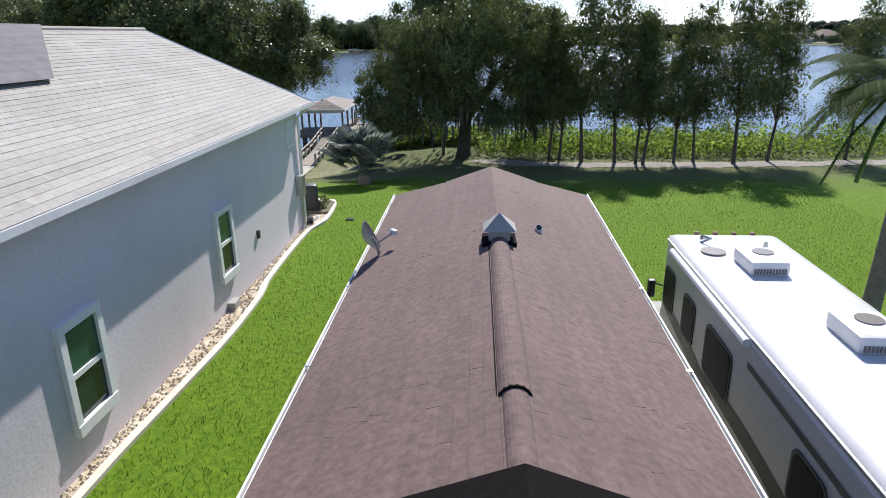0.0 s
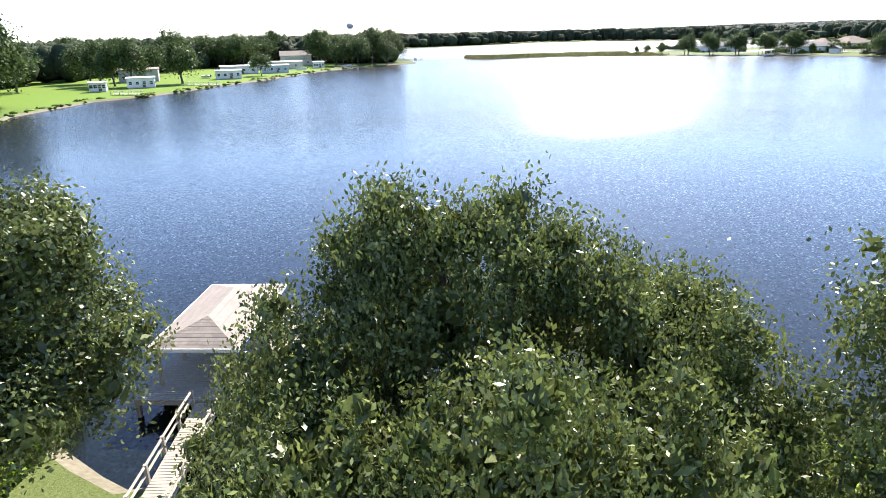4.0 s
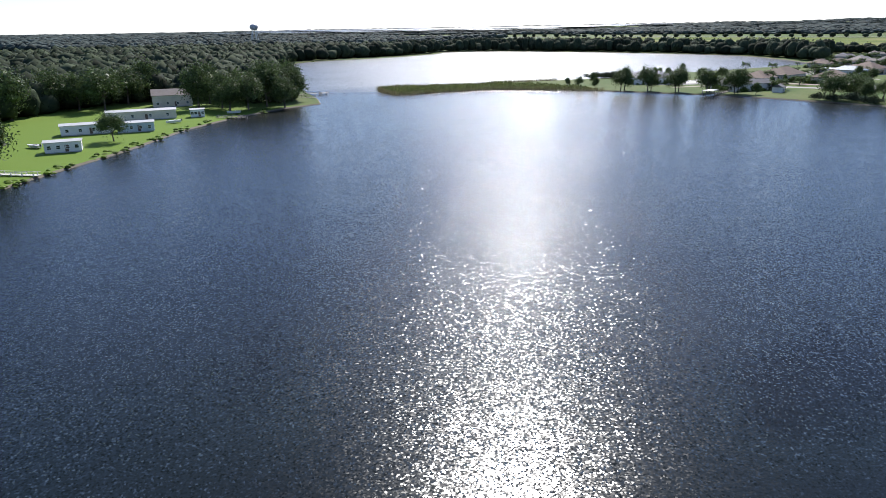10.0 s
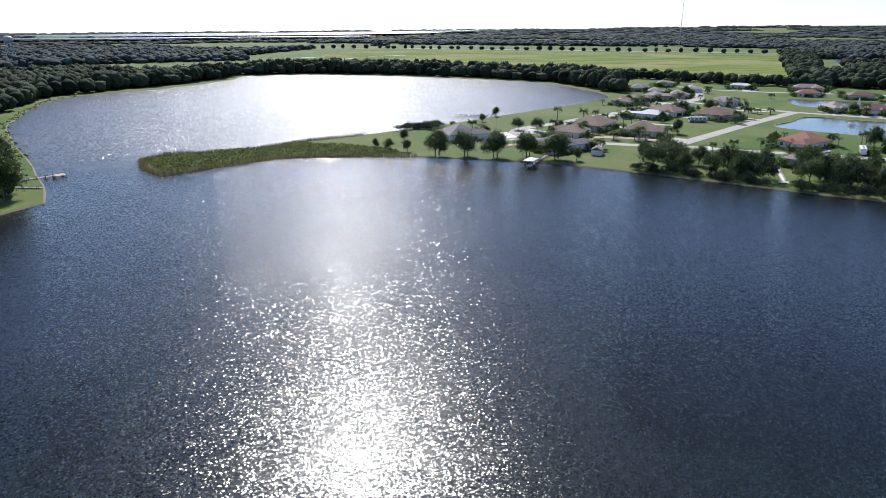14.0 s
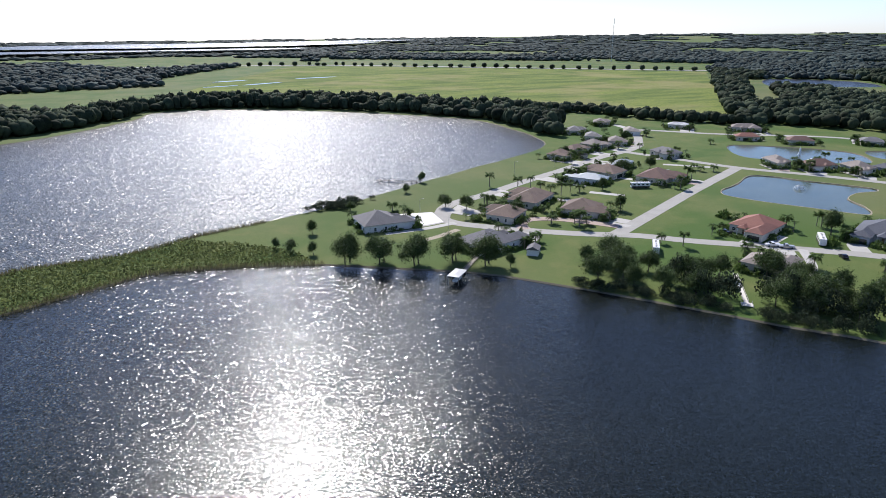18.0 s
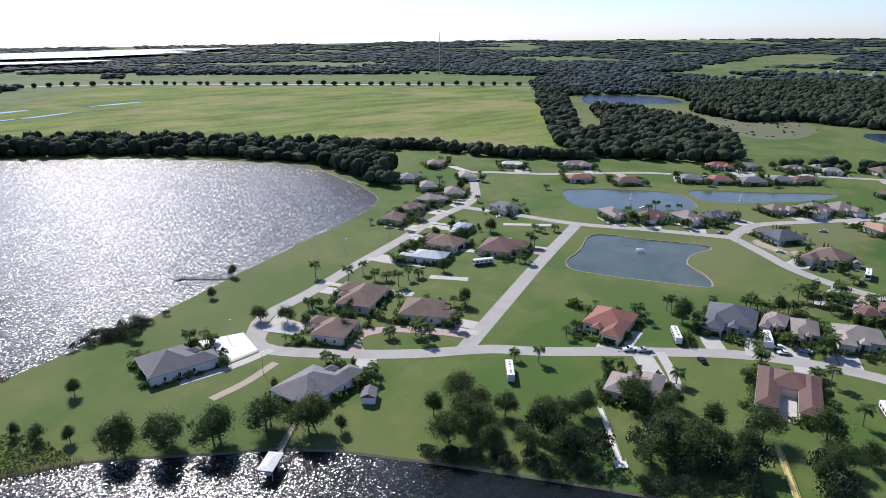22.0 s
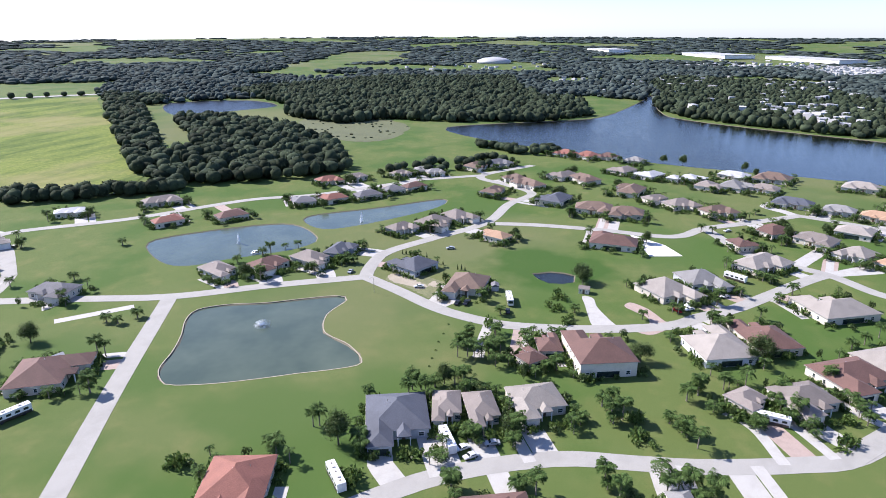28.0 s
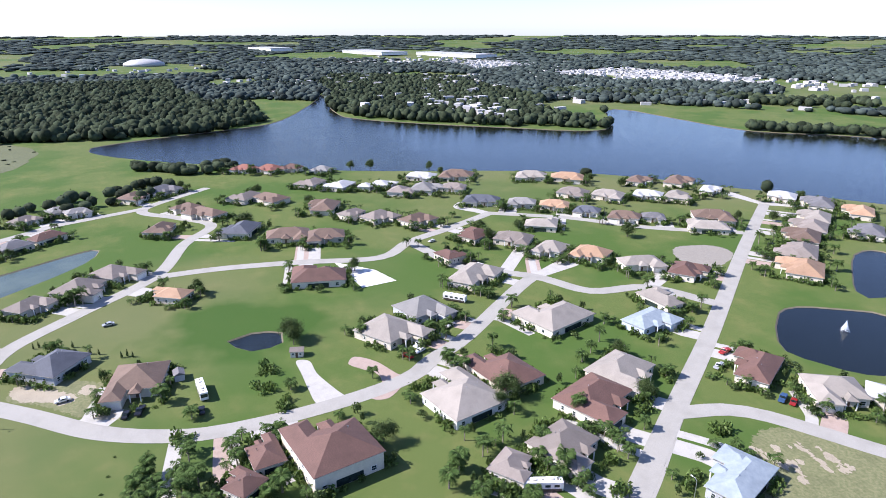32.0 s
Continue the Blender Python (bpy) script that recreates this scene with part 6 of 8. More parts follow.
house(685.0, 259.9, -137, 24.4, 17.6, bark_shingle, cream_wall, 1, False)
house(770.2, 214.7, -126, 15.1, 15.8, warm_grey_shingle, cream_wall, 1, False)
house(725.4, 228.2, 144, 20.5, 18.0, taupe_shingle, cream_wall, 1, False)
house(712.4, 208.2, 144, 21.5, 19.0, white_metal, cream_wall, 1, False)
house(701.9, 187.6, -29, 11.5, 14.1, white_metal, cream_wall, 1, False)
house(704.8, 174.9, -29, 14.1, 19.0, white_metal, cream_wall, 1, False)
house(680.0, 166.8, -29, 16.1, 19.3, taupe_shingle, cream_wall, 1, False)
house(682.6, 147.3, -29, 20.0, 23.2, warm_grey_shingle, cream_wall, 1, False)
house(679.0, 128.8, -119, 18.4, 16.0, taupe_shingle, cream_wall, 1, False)
house(722.2, 141.8, -119, 23.0, 19.3, white_metal, cream_wall, 1, False)
house(717.2, 114.1, -119, 25.6, 23.1, bark_shingle, cream_wall, 1, False)
house(654.1, 227.6, 159, 24.8, 20.6, bark_shingle, cream_wall, 1, False)
house(631.0, 210.4, -58, 17.1, 12.8, taupe_shingle, cream_wall, 1, False)
house(618.9, 195.2, -58, 19.4, 19.1, taupe_shingle, cream_wall, 1, False)
house(606.1, 174.4, -58, 20.3, 17.1, bark_shingle, cream_wall, 1, True)
house(588.7, 232.8, -97, 21.3, 19.9, bark_shingle, cream_wall, 1, True)
house(638.0, 121.6, -119, 24.1, 17.8, slate_shingle, cream_wall, 1, False)
house(530.7, 242.9, 83, 25.3, 21.4, brown_shingle, cream_wall, 1, True)
house(568.5, 152.2, 122, 18.0, 17.4, brown_shingle, cream_wall, 1, True)
house(553.6, 134.0, -126, 21.0, 18.6, taupe_shingle, cream_wall, 1, True)
house(577.0, 105.5, 61, 19.3, 17.7, beige_shingle, cream_wall, 1, True)
house(532.6, 121.1, -139, 14.7, 20.8, beige_shingle, cream_wall, 1, True)
house(539.2, 174.4, 20, 13.6, 13.3, brown_shingle, cream_wall, 1, True)
house(507.9, 171.9, -44, 26.3, 18.8, beige_shingle, cream_wall, 1, True)
house(624.0, 98.0, -119, 18.6, 16.3, warm_grey_shingle, cream_wall, 1, False)
house(612.3, 79.7, -119, 19.4, 16.5, tan_tile, cream_wall, 1, False)
house(697.6, 58.0, -119, 23.9, 20.3, beige_shingle, cream_wall, 1, False)
house(684.6, 33.1, -119, 25.4, 20.0, tan_tile, cream_wall, 1, False)
house(638.4, 52.9, -132, 21.5, 19.9, taupe_shingle, cream_wall, 1, False)
house(519.3, 104.8, -139, 18.3, 19.0, tan_tile, cream_wall, 1, True)
house(499.5, 87.2, -98, 20.8, 16.0, beige_shingle, cream_wall, 1, True)
house(483.6, 71.1, -47, 18.0, 17.3, brown_shingle, cream_wall, 1, True)
house(544.2, 13.0, 62, 22.7, 18.8, beige_shingle, cream_wall, 1, True)
house(558.6, -2.2, -118, 23.7, 21.2, bark_shingle, cream_wall, 1, True)
house(574.6, 50.2, -132, 19.0, 16.9, bark_shingle, cream_wall, 1, True)
house(593.3, 66.0, -132, 16.0, 15.1, slate_shingle, cream_wall, 1, False)
house(568.7, 33.4, -118, 13.8, 12.8, grey_shingle, cream_wall, 1, True)
house(625.4, 32.4, -132, 21.9, 19.2, beige_shingle, cream_wall, 1, False)
house(659.5, -15.5, -48, 19.4, 17.2, bark_shingle, cream_wall, 1, False)
house(648.0, -43.1, -48, 24.6, 19.6, bark_shingle, cream_wall, 1, False)
house(618.7, 4.1, -132, 19.8, 18.4, white_metal, cream_wall, 1, False)
house(608.7, -14.6, -48, 19.2, 18.6, beige_shingle, cream_wall, 1, False)
house(618.2, -48.0, -48, 18.9, 13.6, white_metal, cream_wall, 1, False)
house(587.8, -82.7, -138, 18.5, 19.5, white_metal, cream_wall, 1, False)
house(566.2, -90.8, 132, 23.7, 20.7, grey_shingle, cream_wall, 1, False)
house(539.4, -60.5, 132, 24.0, 19.2, beige_shingle, cream_wall, 1, True)
house(525.1, -41.6, 132, 22.4, 21.2, taupe_shingle, cream_wall, 1, True)
house(511.6, -23.0, 132, 23.6, 20.2, bark_shingle, cream_wall, 1, True)
house(491.8, -0.6, 133, 24.4, 20.6, taupe_shingle, cream_wall, 1, True)
house(471.1, 17.9, 133, 23.2, 22.0, tan_tile, cream_wall, 1, True)
house(541.7, -98.5, 132, 22.9, 18.5, tan_tile, cream_wall, 1, False)
house(508.9, -67.7, 132, 22.2, 18.5, grey_shingle, cream_wall, 1, True)

# ---- garden palms and trees, by their feet ----
palm(268.0, 450.3)
palm(272.0, 446.6)
palm(271.8, 437.6)
palm(279.9, 440.0)
palm(285.3, 438.8)
palm(257.9, 457.4)
palm(269.5, 461.5)
palm(250.2, 473.5)
palm(243.2, 389.3)
palm(248.5, 390.6)
palm(235.4, 399.4)
palm(244.0, 393.6)
palm(256.8, 354.9)
palm(261.7, 347.8)
palm(317.1, 292.7)
palm(321.7, 275.6)
palm(356.2, 314.3)
palm(358.6, 309.3)
palm(363.4, 297.2)
palm(395.4, 304.9)
palm(400.0, 302.2)
palm(396.6, 295.4)
palm(387.7, 300.6)
palm(356.8, 251.2)
palm(358.5, 247.7)
palm(365.9, 250.8)
palm(325.5, 253.3)
palm(301.0, 257.2)
palm(329.2, 235.3)
palm(325.1, 230.9)
palm(379.5, 222.4)
palm(354.6, 230.2)
palm(336.6, 336.8)
palm(321.4, 343.5)
palm(422.9, 495.3)
palm(473.2, 507.8)
palm(409.6, 518.1)
palm(392.2, 439.1)
palm(385.6, 443.2)
palm(385.8, 448.7)
palm(390.1, 293.2)
palm(391.8, 289.2)
palm(361.9, 314.6)
palm(362.5, 311.9)
palm(365.2, 307.7)
palm(368.3, 301.6)
palm(367.1, 298.5)
palm(335.8, 338.5)
palm(364.6, 253.7)
palm(355.9, 250.6)
palm(359.4, 233.9)
palm(373.5, 227.0)
palm(377.8, 222.9)
palm(383.2, 214.1)
palm(353.0, 229.9)
palm(316.9, 292.8)
palm(320.0, 276.1)
palm(326.8, 254.0)
palm(326.1, 238.6)
palm(324.3, 346.5)
palm(487.1, 418.0)
palm(488.5, 411.1)
palm(474.3, 424.9)
palm(475.2, 420.5)
palm(461.2, 432.3)
palm(397.8, 303.9)
palm(402.0, 302.4)
palm(404.0, 292.5)
palm(397.3, 290.7)
palm(393.3, 292.5)
palm(394.8, 304.9)
palm(383.2, 271.5)
palm(384.5, 268.6)
palm(428.3, 155.2)
palm(423.5, 161.3)
palm(435.4, 147.6)
palm(453.1, 98.0)
palm(447.8, 96.3)
palm(474.2, 167.6)
palm(613.8, 150.2)
palm(596.0, 163.0)
palm(564.2, 185.4)
palm(566.0, 191.4)
palm(481.7, 36.0)
palm(500.3, 16.6)
palm(513.9, 3.0)
palm(478.6, 31.3)
palm(488.4, -22.7)
palm(468.2, -2.9)
palm(448.6, 18.9)
palm(393.7, 179.0)
palm(381.3, 163.5)
palm(382.7, 196.1)
palm(426.7, 293.3)
palm(405.0, 251.2)
palm(464.1, 234.2)
palm(434.5, 263.0)
palm(433.8, 235.6)
shade_tree(364.6, 464.7)
shade_tree(471.6, 259.6)
shade_tree(367.8, 305.1)
shade_tree(328.9, 327.9)
shade_tree(466.9, 259.6)
shade_tree(545.8, 66.1)
shade_tree(547.4, -38.1)
shade_tree(778.7, 189.1)
shade_tree(773.8, 172.9)
shade_tree(754.6, 125.7)
shrub_clump(360.2, 244.1)
shrub_clump(349.0, 242.0)
shrub_clump(315.0, 321.2)
shrub_clump(311.7, 354.4)
shrub_clump(310.0, 367.4)
shrub_clump(394.5, 279.8)
shrub_clump(413.9, 295.1)
shrub_clump(419.6, 213.6)
shrub_clump(424.6, 150.3)
shrub_clump(429.8, 195.8)
shrub_clump(388.1, 195.4)
shrub_clump(389.2, 189.3)
shrub_clump(375.0, 142.5)
shrub_clump(369.0, 200.9)
shrub_clump(368.0, 212.6)
shrub_clump(357.6, 185.7)
shrub_clump(436.9, 271.0)
shrub_clump(448.3, 270.6)
shrub_clump(425.0, 266.2)

# ---- shrubs and palms along the house fronts ----
garden_rnd = random.Random(5)
for x, y, turn, w, d, near in garden_spots:
    m = pose(x, y, 0, 0, 0, turn)
    for k in range(16 if near else 9):
        side = garden_rnd.choice("slr")
        if side == "s":
            p = (garden_rnd.uniform(-w / 2, w / 2), -d / 2 - garden_rnd.uniform(-1.5, 1.2), 0)
        else:
            p = ((w / 2 + garden_rnd.uniform(0.5, 1.6)) * (1 if side == "r" else -1), garden_rnd.uniform(-d / 2, d / 2), 0)
        q = m @ Vector(p)
        if nearest_street(q.x, q.y)[0] > 4.5:
            shrub(q.x, q.y, garden_rnd.uniform(0.6, 1.35))
    for k in range(garden_rnd.randrange(1, 5)):
        q = m @ Vector((garden_rnd.choice((-1, 1)) * (w / 2 + garden_rnd.uniform(0.5, 3.5)), garden_rnd.uniform(-d / 2 - 6, -d / 4), 0))
        if nearest_street(q.x, q.y)[0] > 5 and all(math.hypot(q.x - a, q.y - b) > r - 1.5 for a, b, r in house_spots):
            palm(q.x, q.y)
    if garden_rnd.random() < 0.45:
        q = m @ Vector((garden_rnd.choice((-1, 1)) * (w / 2 + garden_rnd.uniform(2, 5)), garden_rnd.uniform(-d / 2 - 3, d / 2 + 5), 0))
        if nearest_street(q.x, q.y)[0] > 6 and all(math.hypot(q.x - a, q.y - b) > r + 0.5 for a, b, r in house_spots):
            shade_tree(q.x, q.y, None, garden_rnd.uniform(0.5, 0.95))

# ---- the smaller garden shrubs, past counting, as one mass ----
def spread_leaves(quads):
    """Fewer, larger leaf sprays for the plants that are seen from afar."""
    mid = quads.mean(1, keepdims=True)
    return (mid + (quads - mid) * 1.9).reshape(-1, 3)


shrub_v, shrub_f = [], []
for me in (k[0][1] for k in shrub_kinds):
    co = np.empty(len(me.vertices) * 3, np.float32)
    me.vertices.foreach_get("co", co)
    shrub_v.append(spread_leaves(co.reshape(-1, 4, 3)[::5]))
vs = []
for i, (x, y, s) in enumerate(loose_shrubs):
    a = i * 2.1
    c, d = math.cos(a), math.sin(a)
    v = shrub_v[i % 4]
    vs.append(np.column_stack(((v[:, 0] * c - v[:, 1] * d) * s + x, (v[:, 0] * d + v[:, 1] * c) * s + y, v[:, 2] * s * (0.8 + 0.5 * (i % 3)))))
vs = np.concatenate(vs)
tagged(new("garden_shrubs", fast_mesh("garden_shrubs", vs, np.arange(len(vs)).reshape(-1, 4), shrub_leaf)), "dark green shrubs massed round the houses", "shrubs", kind="stuff")


# ---- dense planting round each house: shrubs along the walls, small palms beside them ----
def light_palm(seed):
    rng = random.Random(seed)
    vs, fs, n = [], [], 0
    for k in range(13):
        v, f = frond(rng, 2.6, 2.6 * rng.uniform(-0.3, 0.9), 2.6 * rng.uniform(0.45, 0.75), 5, 1.1, 0.15)
        a = k * 2.39996
        R = np.array(((math.cos(a), -math.sin(a), 0), (math.sin(a), math.cos(a), 0), (0, 0, 1)))
        vs.append(v @ R.T)
        fs.append(f + n)
        n += len(v)
    return np.concatenate(vs), np.concatenate(fs)


light_palms = [light_palm(s) for s in (71, 72, 73)]
small_crowns = [leaf_cloud(np.random.default_rng(260 + s), lobes_of(260 + s, 7, 0.62, 0.5, 1.15, 0.34, 0.52), 170, 0.15, 0.0, 0.55, 0.7) for s in range(4)]
bed_rnd = random.Random(77)


def free_spot(x, y, m):
    """True where no house stands and no street runs."""
    if nearest_street(x, y)[0] < 5:
        return False
    for hx, hy, turn, w, d, near in garden_spots:
        if abs(hx - x) + abs(hy - y) < 40:
            q = pose(hx, hy, 0, 0, 0, turn).inverted() @ Vector((x, y, 0))
            if abs(q.x) < w / 2 + m - 0.4 and abs(q.y) < d / 2 + m - 0.4:
                return False
    return True


for hx, hy, turn, w, d, near in garden_spots:
    m = pose(hx, hy, 0, 0, 0, turn)
    gz = ground_z(hx, hy)
    vs, fs, mats, n = [], [], [], 0
    for k in range(20 if near else 16):
        side = bed_rnd.choice("slrb")
        if side in "sb":
            p = Vector((bed_rnd.uniform(-w / 2, w / 2), (d / 2 + bed_rnd.uniform(0.3, 1.6)) * (-1 if side == "s" else 1), 0))
        else:
            p = Vector(((w / 2 + bed_rnd.uniform(0.3, 1.8)) * (1 if side == "r" else -1), bed_rnd.uniform(-d / 2, d / 2), 0))
        q = m @ p
        if not free_spot(q.x, q.y, 0.5):
            continue
        s, a = bed_rnd.uniform(0.8, 1.7), bed_rnd.uniform(0, 6.28)
        t = shrub_v[k % 4]
        c, e = math.cos(a), math.sin(a)
        vs.append(np.column_stack(((t[:, 0] * c - t[:, 1] * e) * s + q.x, (t[:, 0] * e + t[:, 1] * c) * s + q.y, t[:, 2] * s * bed_rnd.uniform(0.9, 1.6) + gz)))
        fs.append(np.arange(len(t)).reshape(-1, 4) + n)
        mats += [0] * (len(t) // 4)
        n += len(t)
    for k in range(bed_rnd.randrange(5, 10)):
        sx, sy = bed_rnd.choice((-1, 1)), bed_rnd.choice((-1, 1, -1))
        q = m @ Vector((sx * (w / 2 + bed_rnd.uniform(-2, 3)), sy * (d / 2 + bed_rnd.uniform(0.5, 5)), 0)) if bed_rnd.random() < 0.6 else m @ Vector((sx * (w / 2 + bed_rnd.uniform(1.2, 3.5)), bed_rnd.uniform(-d / 2, d / 2), 0))
        if not free_spot(q.x, q.y, 0.9):
            continue
        v, f = light_palms[k % 3]
        h, s, a = bed_rnd.uniform(1.2, 5.0), bed_rnd.uniform(0.65, 1.1), bed_rnd.uniform(0, 6.28)
        c, e = math.cos(a), math.sin(a)
        vs.append(np.column_stack(((v[:, 0] * c - v[:, 1] * e) * s + q.x, (v[:, 0] * e + v[:, 1] * c) * s + q.y, v[:, 2] * s + h + gz)))
        fs.append(f + n)
        mats += [1] * len(f)
        n += len(v)
        ring = [(q.x + 0.16 * math.cos(b), q.y + 0.16 * math.sin(b)) for b in (0, 1.26, 2.51, 3.77, 5.03)]
        vs.append(np.array([(x, y, gz - 0.1) for x, y in ring] + [(x, y, gz + h + 0.1) for x, y in ring]))
        fs.append(np.array([(i, (i + 1) % 5, 5 + (i + 1) % 5, 5 + i) for i in range(5)]) + n)
        mats += [2] * 5
        n += 10
    for k in range(bed_rnd.randrange(2, 6) if near else 3):
        sx, sy = bed_rnd.choice((-1, 1)), bed_rnd.choice((-1, 1))
        q = m @ (Vector((sx * (w / 2 + bed_rnd.uniform(1.5, 5)), bed_rnd.uniform(-d / 2 - 2, d / 2 + 3), 0)) if bed_rnd.random() < 0.6 else Vector((bed_rnd.uniform(-w / 2, w / 2), sy * (d / 2 + bed_rnd.uniform(1.5, 5)), 0)))
        if not free_spot(q.x, q.y, 1.4):
            continue
        v, f = small_crowns[k % 4]
        r, hh, a = bed_rnd.uniform(1.0, 2.3), bed_rnd.uniform(2.2, 5.2), bed_rnd.uniform(0, 6.28)
        c, e = math.cos(a), math.sin(a)
        vs.append(np.column_stack(((v[:, 0] * c - v[:, 1] * e) * r + q.x, (v[:, 0] * e + v[:, 1] * c) * r + q.y, v[:, 2] * hh / 1.5 + gz)))
        fs.append(f + n)
        mats += [3] * len(f)
        n += len(v)
    if not vs:
        continue
    me = fast_mesh("garden_planting", np.concatenate(vs), np.concatenate(fs), shrub_leaf)
    me.materials.append(palm_leaf)
    me.materials.append(palm_bark)
    me.materials.append(shade_toned_leaf)
    me.polygons.foreach_set("material_index", np.array(mats, np.int32))
    tagged(new("garden_planting", me), "dense dark shrubs and small palms planted round a house", "garden plants", kind="stuff")

# ---- the woods: crowns of leaf sprays over dark hearts ----
def wood_template(seed, n):
    rng = np.random.default_rng(seed)
    lb = lobes_of(seed, 8, 0.66, 0.45, 1.15, 0.32, 0.5)
    v, f = leaf_cloud(rng, lb, n, 0.115 if n < 200 else 0.075, 0.0, 0.75, 0.75)
    return v, f


def heart_template(seed):
    """A lumpy dark heart: a cube ball of quads."""
    rng = np.random.default_rng(seed)
    bm = bmesh.new()
    bmesh.ops.create_cube(bm, size=1.4)
    bmesh.ops.subdivide_edges(bm, edges=bm.edges[:], cuts=2, use_grid_fill=True)
    v = np.array([q.co for q in bm.verts])
    v = v / np.linalg.norm(v, axis=1)[:, None] * (0.80 + 0.2 * rng.random(len(v)))[:, None]
    f = np.array([[q.index for q in p.verts] for p in bm.faces])
    bm.free()
    return v * (0.95, 0.95, 0.68) + (0, 0, 0.74), f


bushy = [wood_template(s, 420) for s in range(230, 234)]
leafy = [tuple(np.concatenate((a[i], b[i] + (len(a[0]) if i else 0))) for i in range(2)) for a, b in ((heart_template(s), wood_template(s, 80)) for s in range(200, 206))]
def ball_template(seed):
    """A small lumpy crown for the far woods."""
    rng = np.random.default_rng(seed)
    bm = bmesh.new()
    bmesh.ops.create_cube(bm, size=1.4)
    bmesh.ops.subdivide_edges(bm, edges=bm.edges[:], cuts=1, use_grid_fill=True)
    v = np.array([q.co for q in bm.verts])
    v = v / np.linalg.norm(v, axis=1)[:, None] * (0.72 + 0.4 * rng.random(len(v)))[:, None]
    f = np.array([[q.index for q in p.verts] for p in bm.faces])
    bm.free()
    return v * (0.95, 0.95, 0.75) + (0, 0, 0.7), f


lumpy = [ball_template(s) for s in range(220, 232)]
sparse = [tuple(np.concatenate((a[i], b[i] + (len(a[0]) if i else 0))) for i in range(2)) for a, b in ((ball_template(s), wood_template(s, 44)) for s in range(240, 246))]


def wood_mesh(name, spots, templates, label, seed=1, leaf=None):
    """One mesh for a whole wood. spots: x, y, radius, height."""
    rng = np.random.default_rng(seed)
    vs, fs, n = [], [], 0
    for x, y, r, h in spots:
        v, f = templates[rng.integers(len(templates))]
        a = rng.random() * math.tau
        c, s = math.cos(a), math.sin(a)
        w = np.column_stack(((v[:, 0] * c - v[:, 1] * s) * r + x, (v[:, 0] * s + v[:, 1] * c) * r + y, v[:, 2] * h / 1.5 + ground_z(x, y) - 0.3))
        vs.append(w)
        fs.append(f + n)
        n += len(v)
    ob = new(name, fast_mesh(name, np.concatenate(vs), np.concatenate(fs), leaf or wood_leaf))
    return tagged(ob, label, "trees", kind="stuff")


def spots_in(poly, spacing, r0, r1, h0, h1, seed, keep=1.0):
    rnd = random.Random(seed)
    P = np.array(poly, float)
    x0, y0 = P.min(0)
    x1, y1 = P.max(0)
    q = np.array([(x + rnd.uniform(-0.45, 0.45) * spacing, y + rnd.uniform(-0.45, 0.45) * spacing) for x in np.arange(x0, x1, spacing) for y in np.arange(y0, y1, spacing)])
    ok = inside(P, q)
    for line in shores.values():
        ok &= ~inside(line, q)
    return [(x, y, rnd.uniform(r0, r1), rnd.uniform(h0, h1)) for (x, y), k in zip(q, ok) if k and rnd.random() < keep]


def belt(pts, width, spacing, r0, r1, h0, h1, seed):
    rnd = random.Random(seed)
    c = curve_through(pts, spacing)
    out = []
    for i, q in enumerate(c):
        d = c[min(i + 1, len(c) - 1)] - c[max(i - 1, 0)]
        d /= max(1e-6, np.linalg.norm(d))
        for k in range(max(1, int(width / spacing))):
            s = (rnd.random() - 0.5) * width
            out.append((q[0] - d[1] * s + rnd.uniform(-2, 2), q[1] + d[0] * s + rnd.uniform(-2, 2), rnd.uniform(r0, r1), rnd.uniform(h0, h1)))
    xy = np.array([o[:2] for o in out])
    ok = np.ones(len(out), bool)
    for line in shores.values():
        ok &= ~inside(line, xy)
    return [o for o, k in zip(out, ok) if k]


WEST = [(-122, 60), (-140, 160), (-145, 240), (-132, 300), (-125, 350), (-108, 395), (-62, 398), (-45, 380), (-30, 400), (-34, 440), (-66, 540), (-74, 610), (-62, 740), (12, 815), (60, 870), (-60, 1010), (-330, 900), (-420, 400), (-330, 100)]
wood_mesh("west_woods", spots_in(WEST, 9.5, 5.5, 8.5, 11, 17, 1), sparse, "dense dark green oak woods behind the lake shore")
NORTH = [(12, 812), (93, 888), (112, 940), (188, 945), (280, 882), (360, 792), (403, 708), (388, 606), (396, 596), (432, 640), (478, 742), (425, 810), (345, 905), (262, 985), (150, 1000), (40, 930)]
wood_mesh("lake_head_woods", spots_in(NORTH, 8, 4, 8.5, 8, 19, 2), leafy, "dense dark trees along the head of the lake")
wood_mesh("field_hedge", belt([(478, 742), (524, 702), (548, 632), (573, 585), (600, 556)], 20, 6, 4.5, 6.5, 8, 13, 3), leafy, "dark hedge of trees between field and houses")
THREE = [(1193, 1095), (900, 850), (620, 604), (606, 556), (660, 462), (700, 452), (818, 522), (905, 616), (965, 740), (935, 800), (1030, 885), (1140, 935), (1200, 1000)]
GLADE = np.array([(1090, 945), (1098, 905), (735, 622), (705, 640)], float)
wood_mesh("meadow_woods", [q for q in spots_in(THREE, 9.5, 4.5, 9.5, 8, 16, 4, 0.86) if not inside(GLADE, np.array([q[:2]]))[0]], leafy, "dense dark oak woods between field and meadow")
EAST = [(1013, 519), (1000, 440), (1030, 303), (1112, 250), (1260, 262), (1310, 330), (1500, 380), (1770, 426), (1724, 731), (1300, 900), (1215, 800), (1140, 715), (1010, 660), (955, 560)]
wood_mesh("east_woods", spots_in(EAST, 9, 4, 9.5, 8, 18, 5, 0.93), sparse, "dense dark green woods across the east lake")
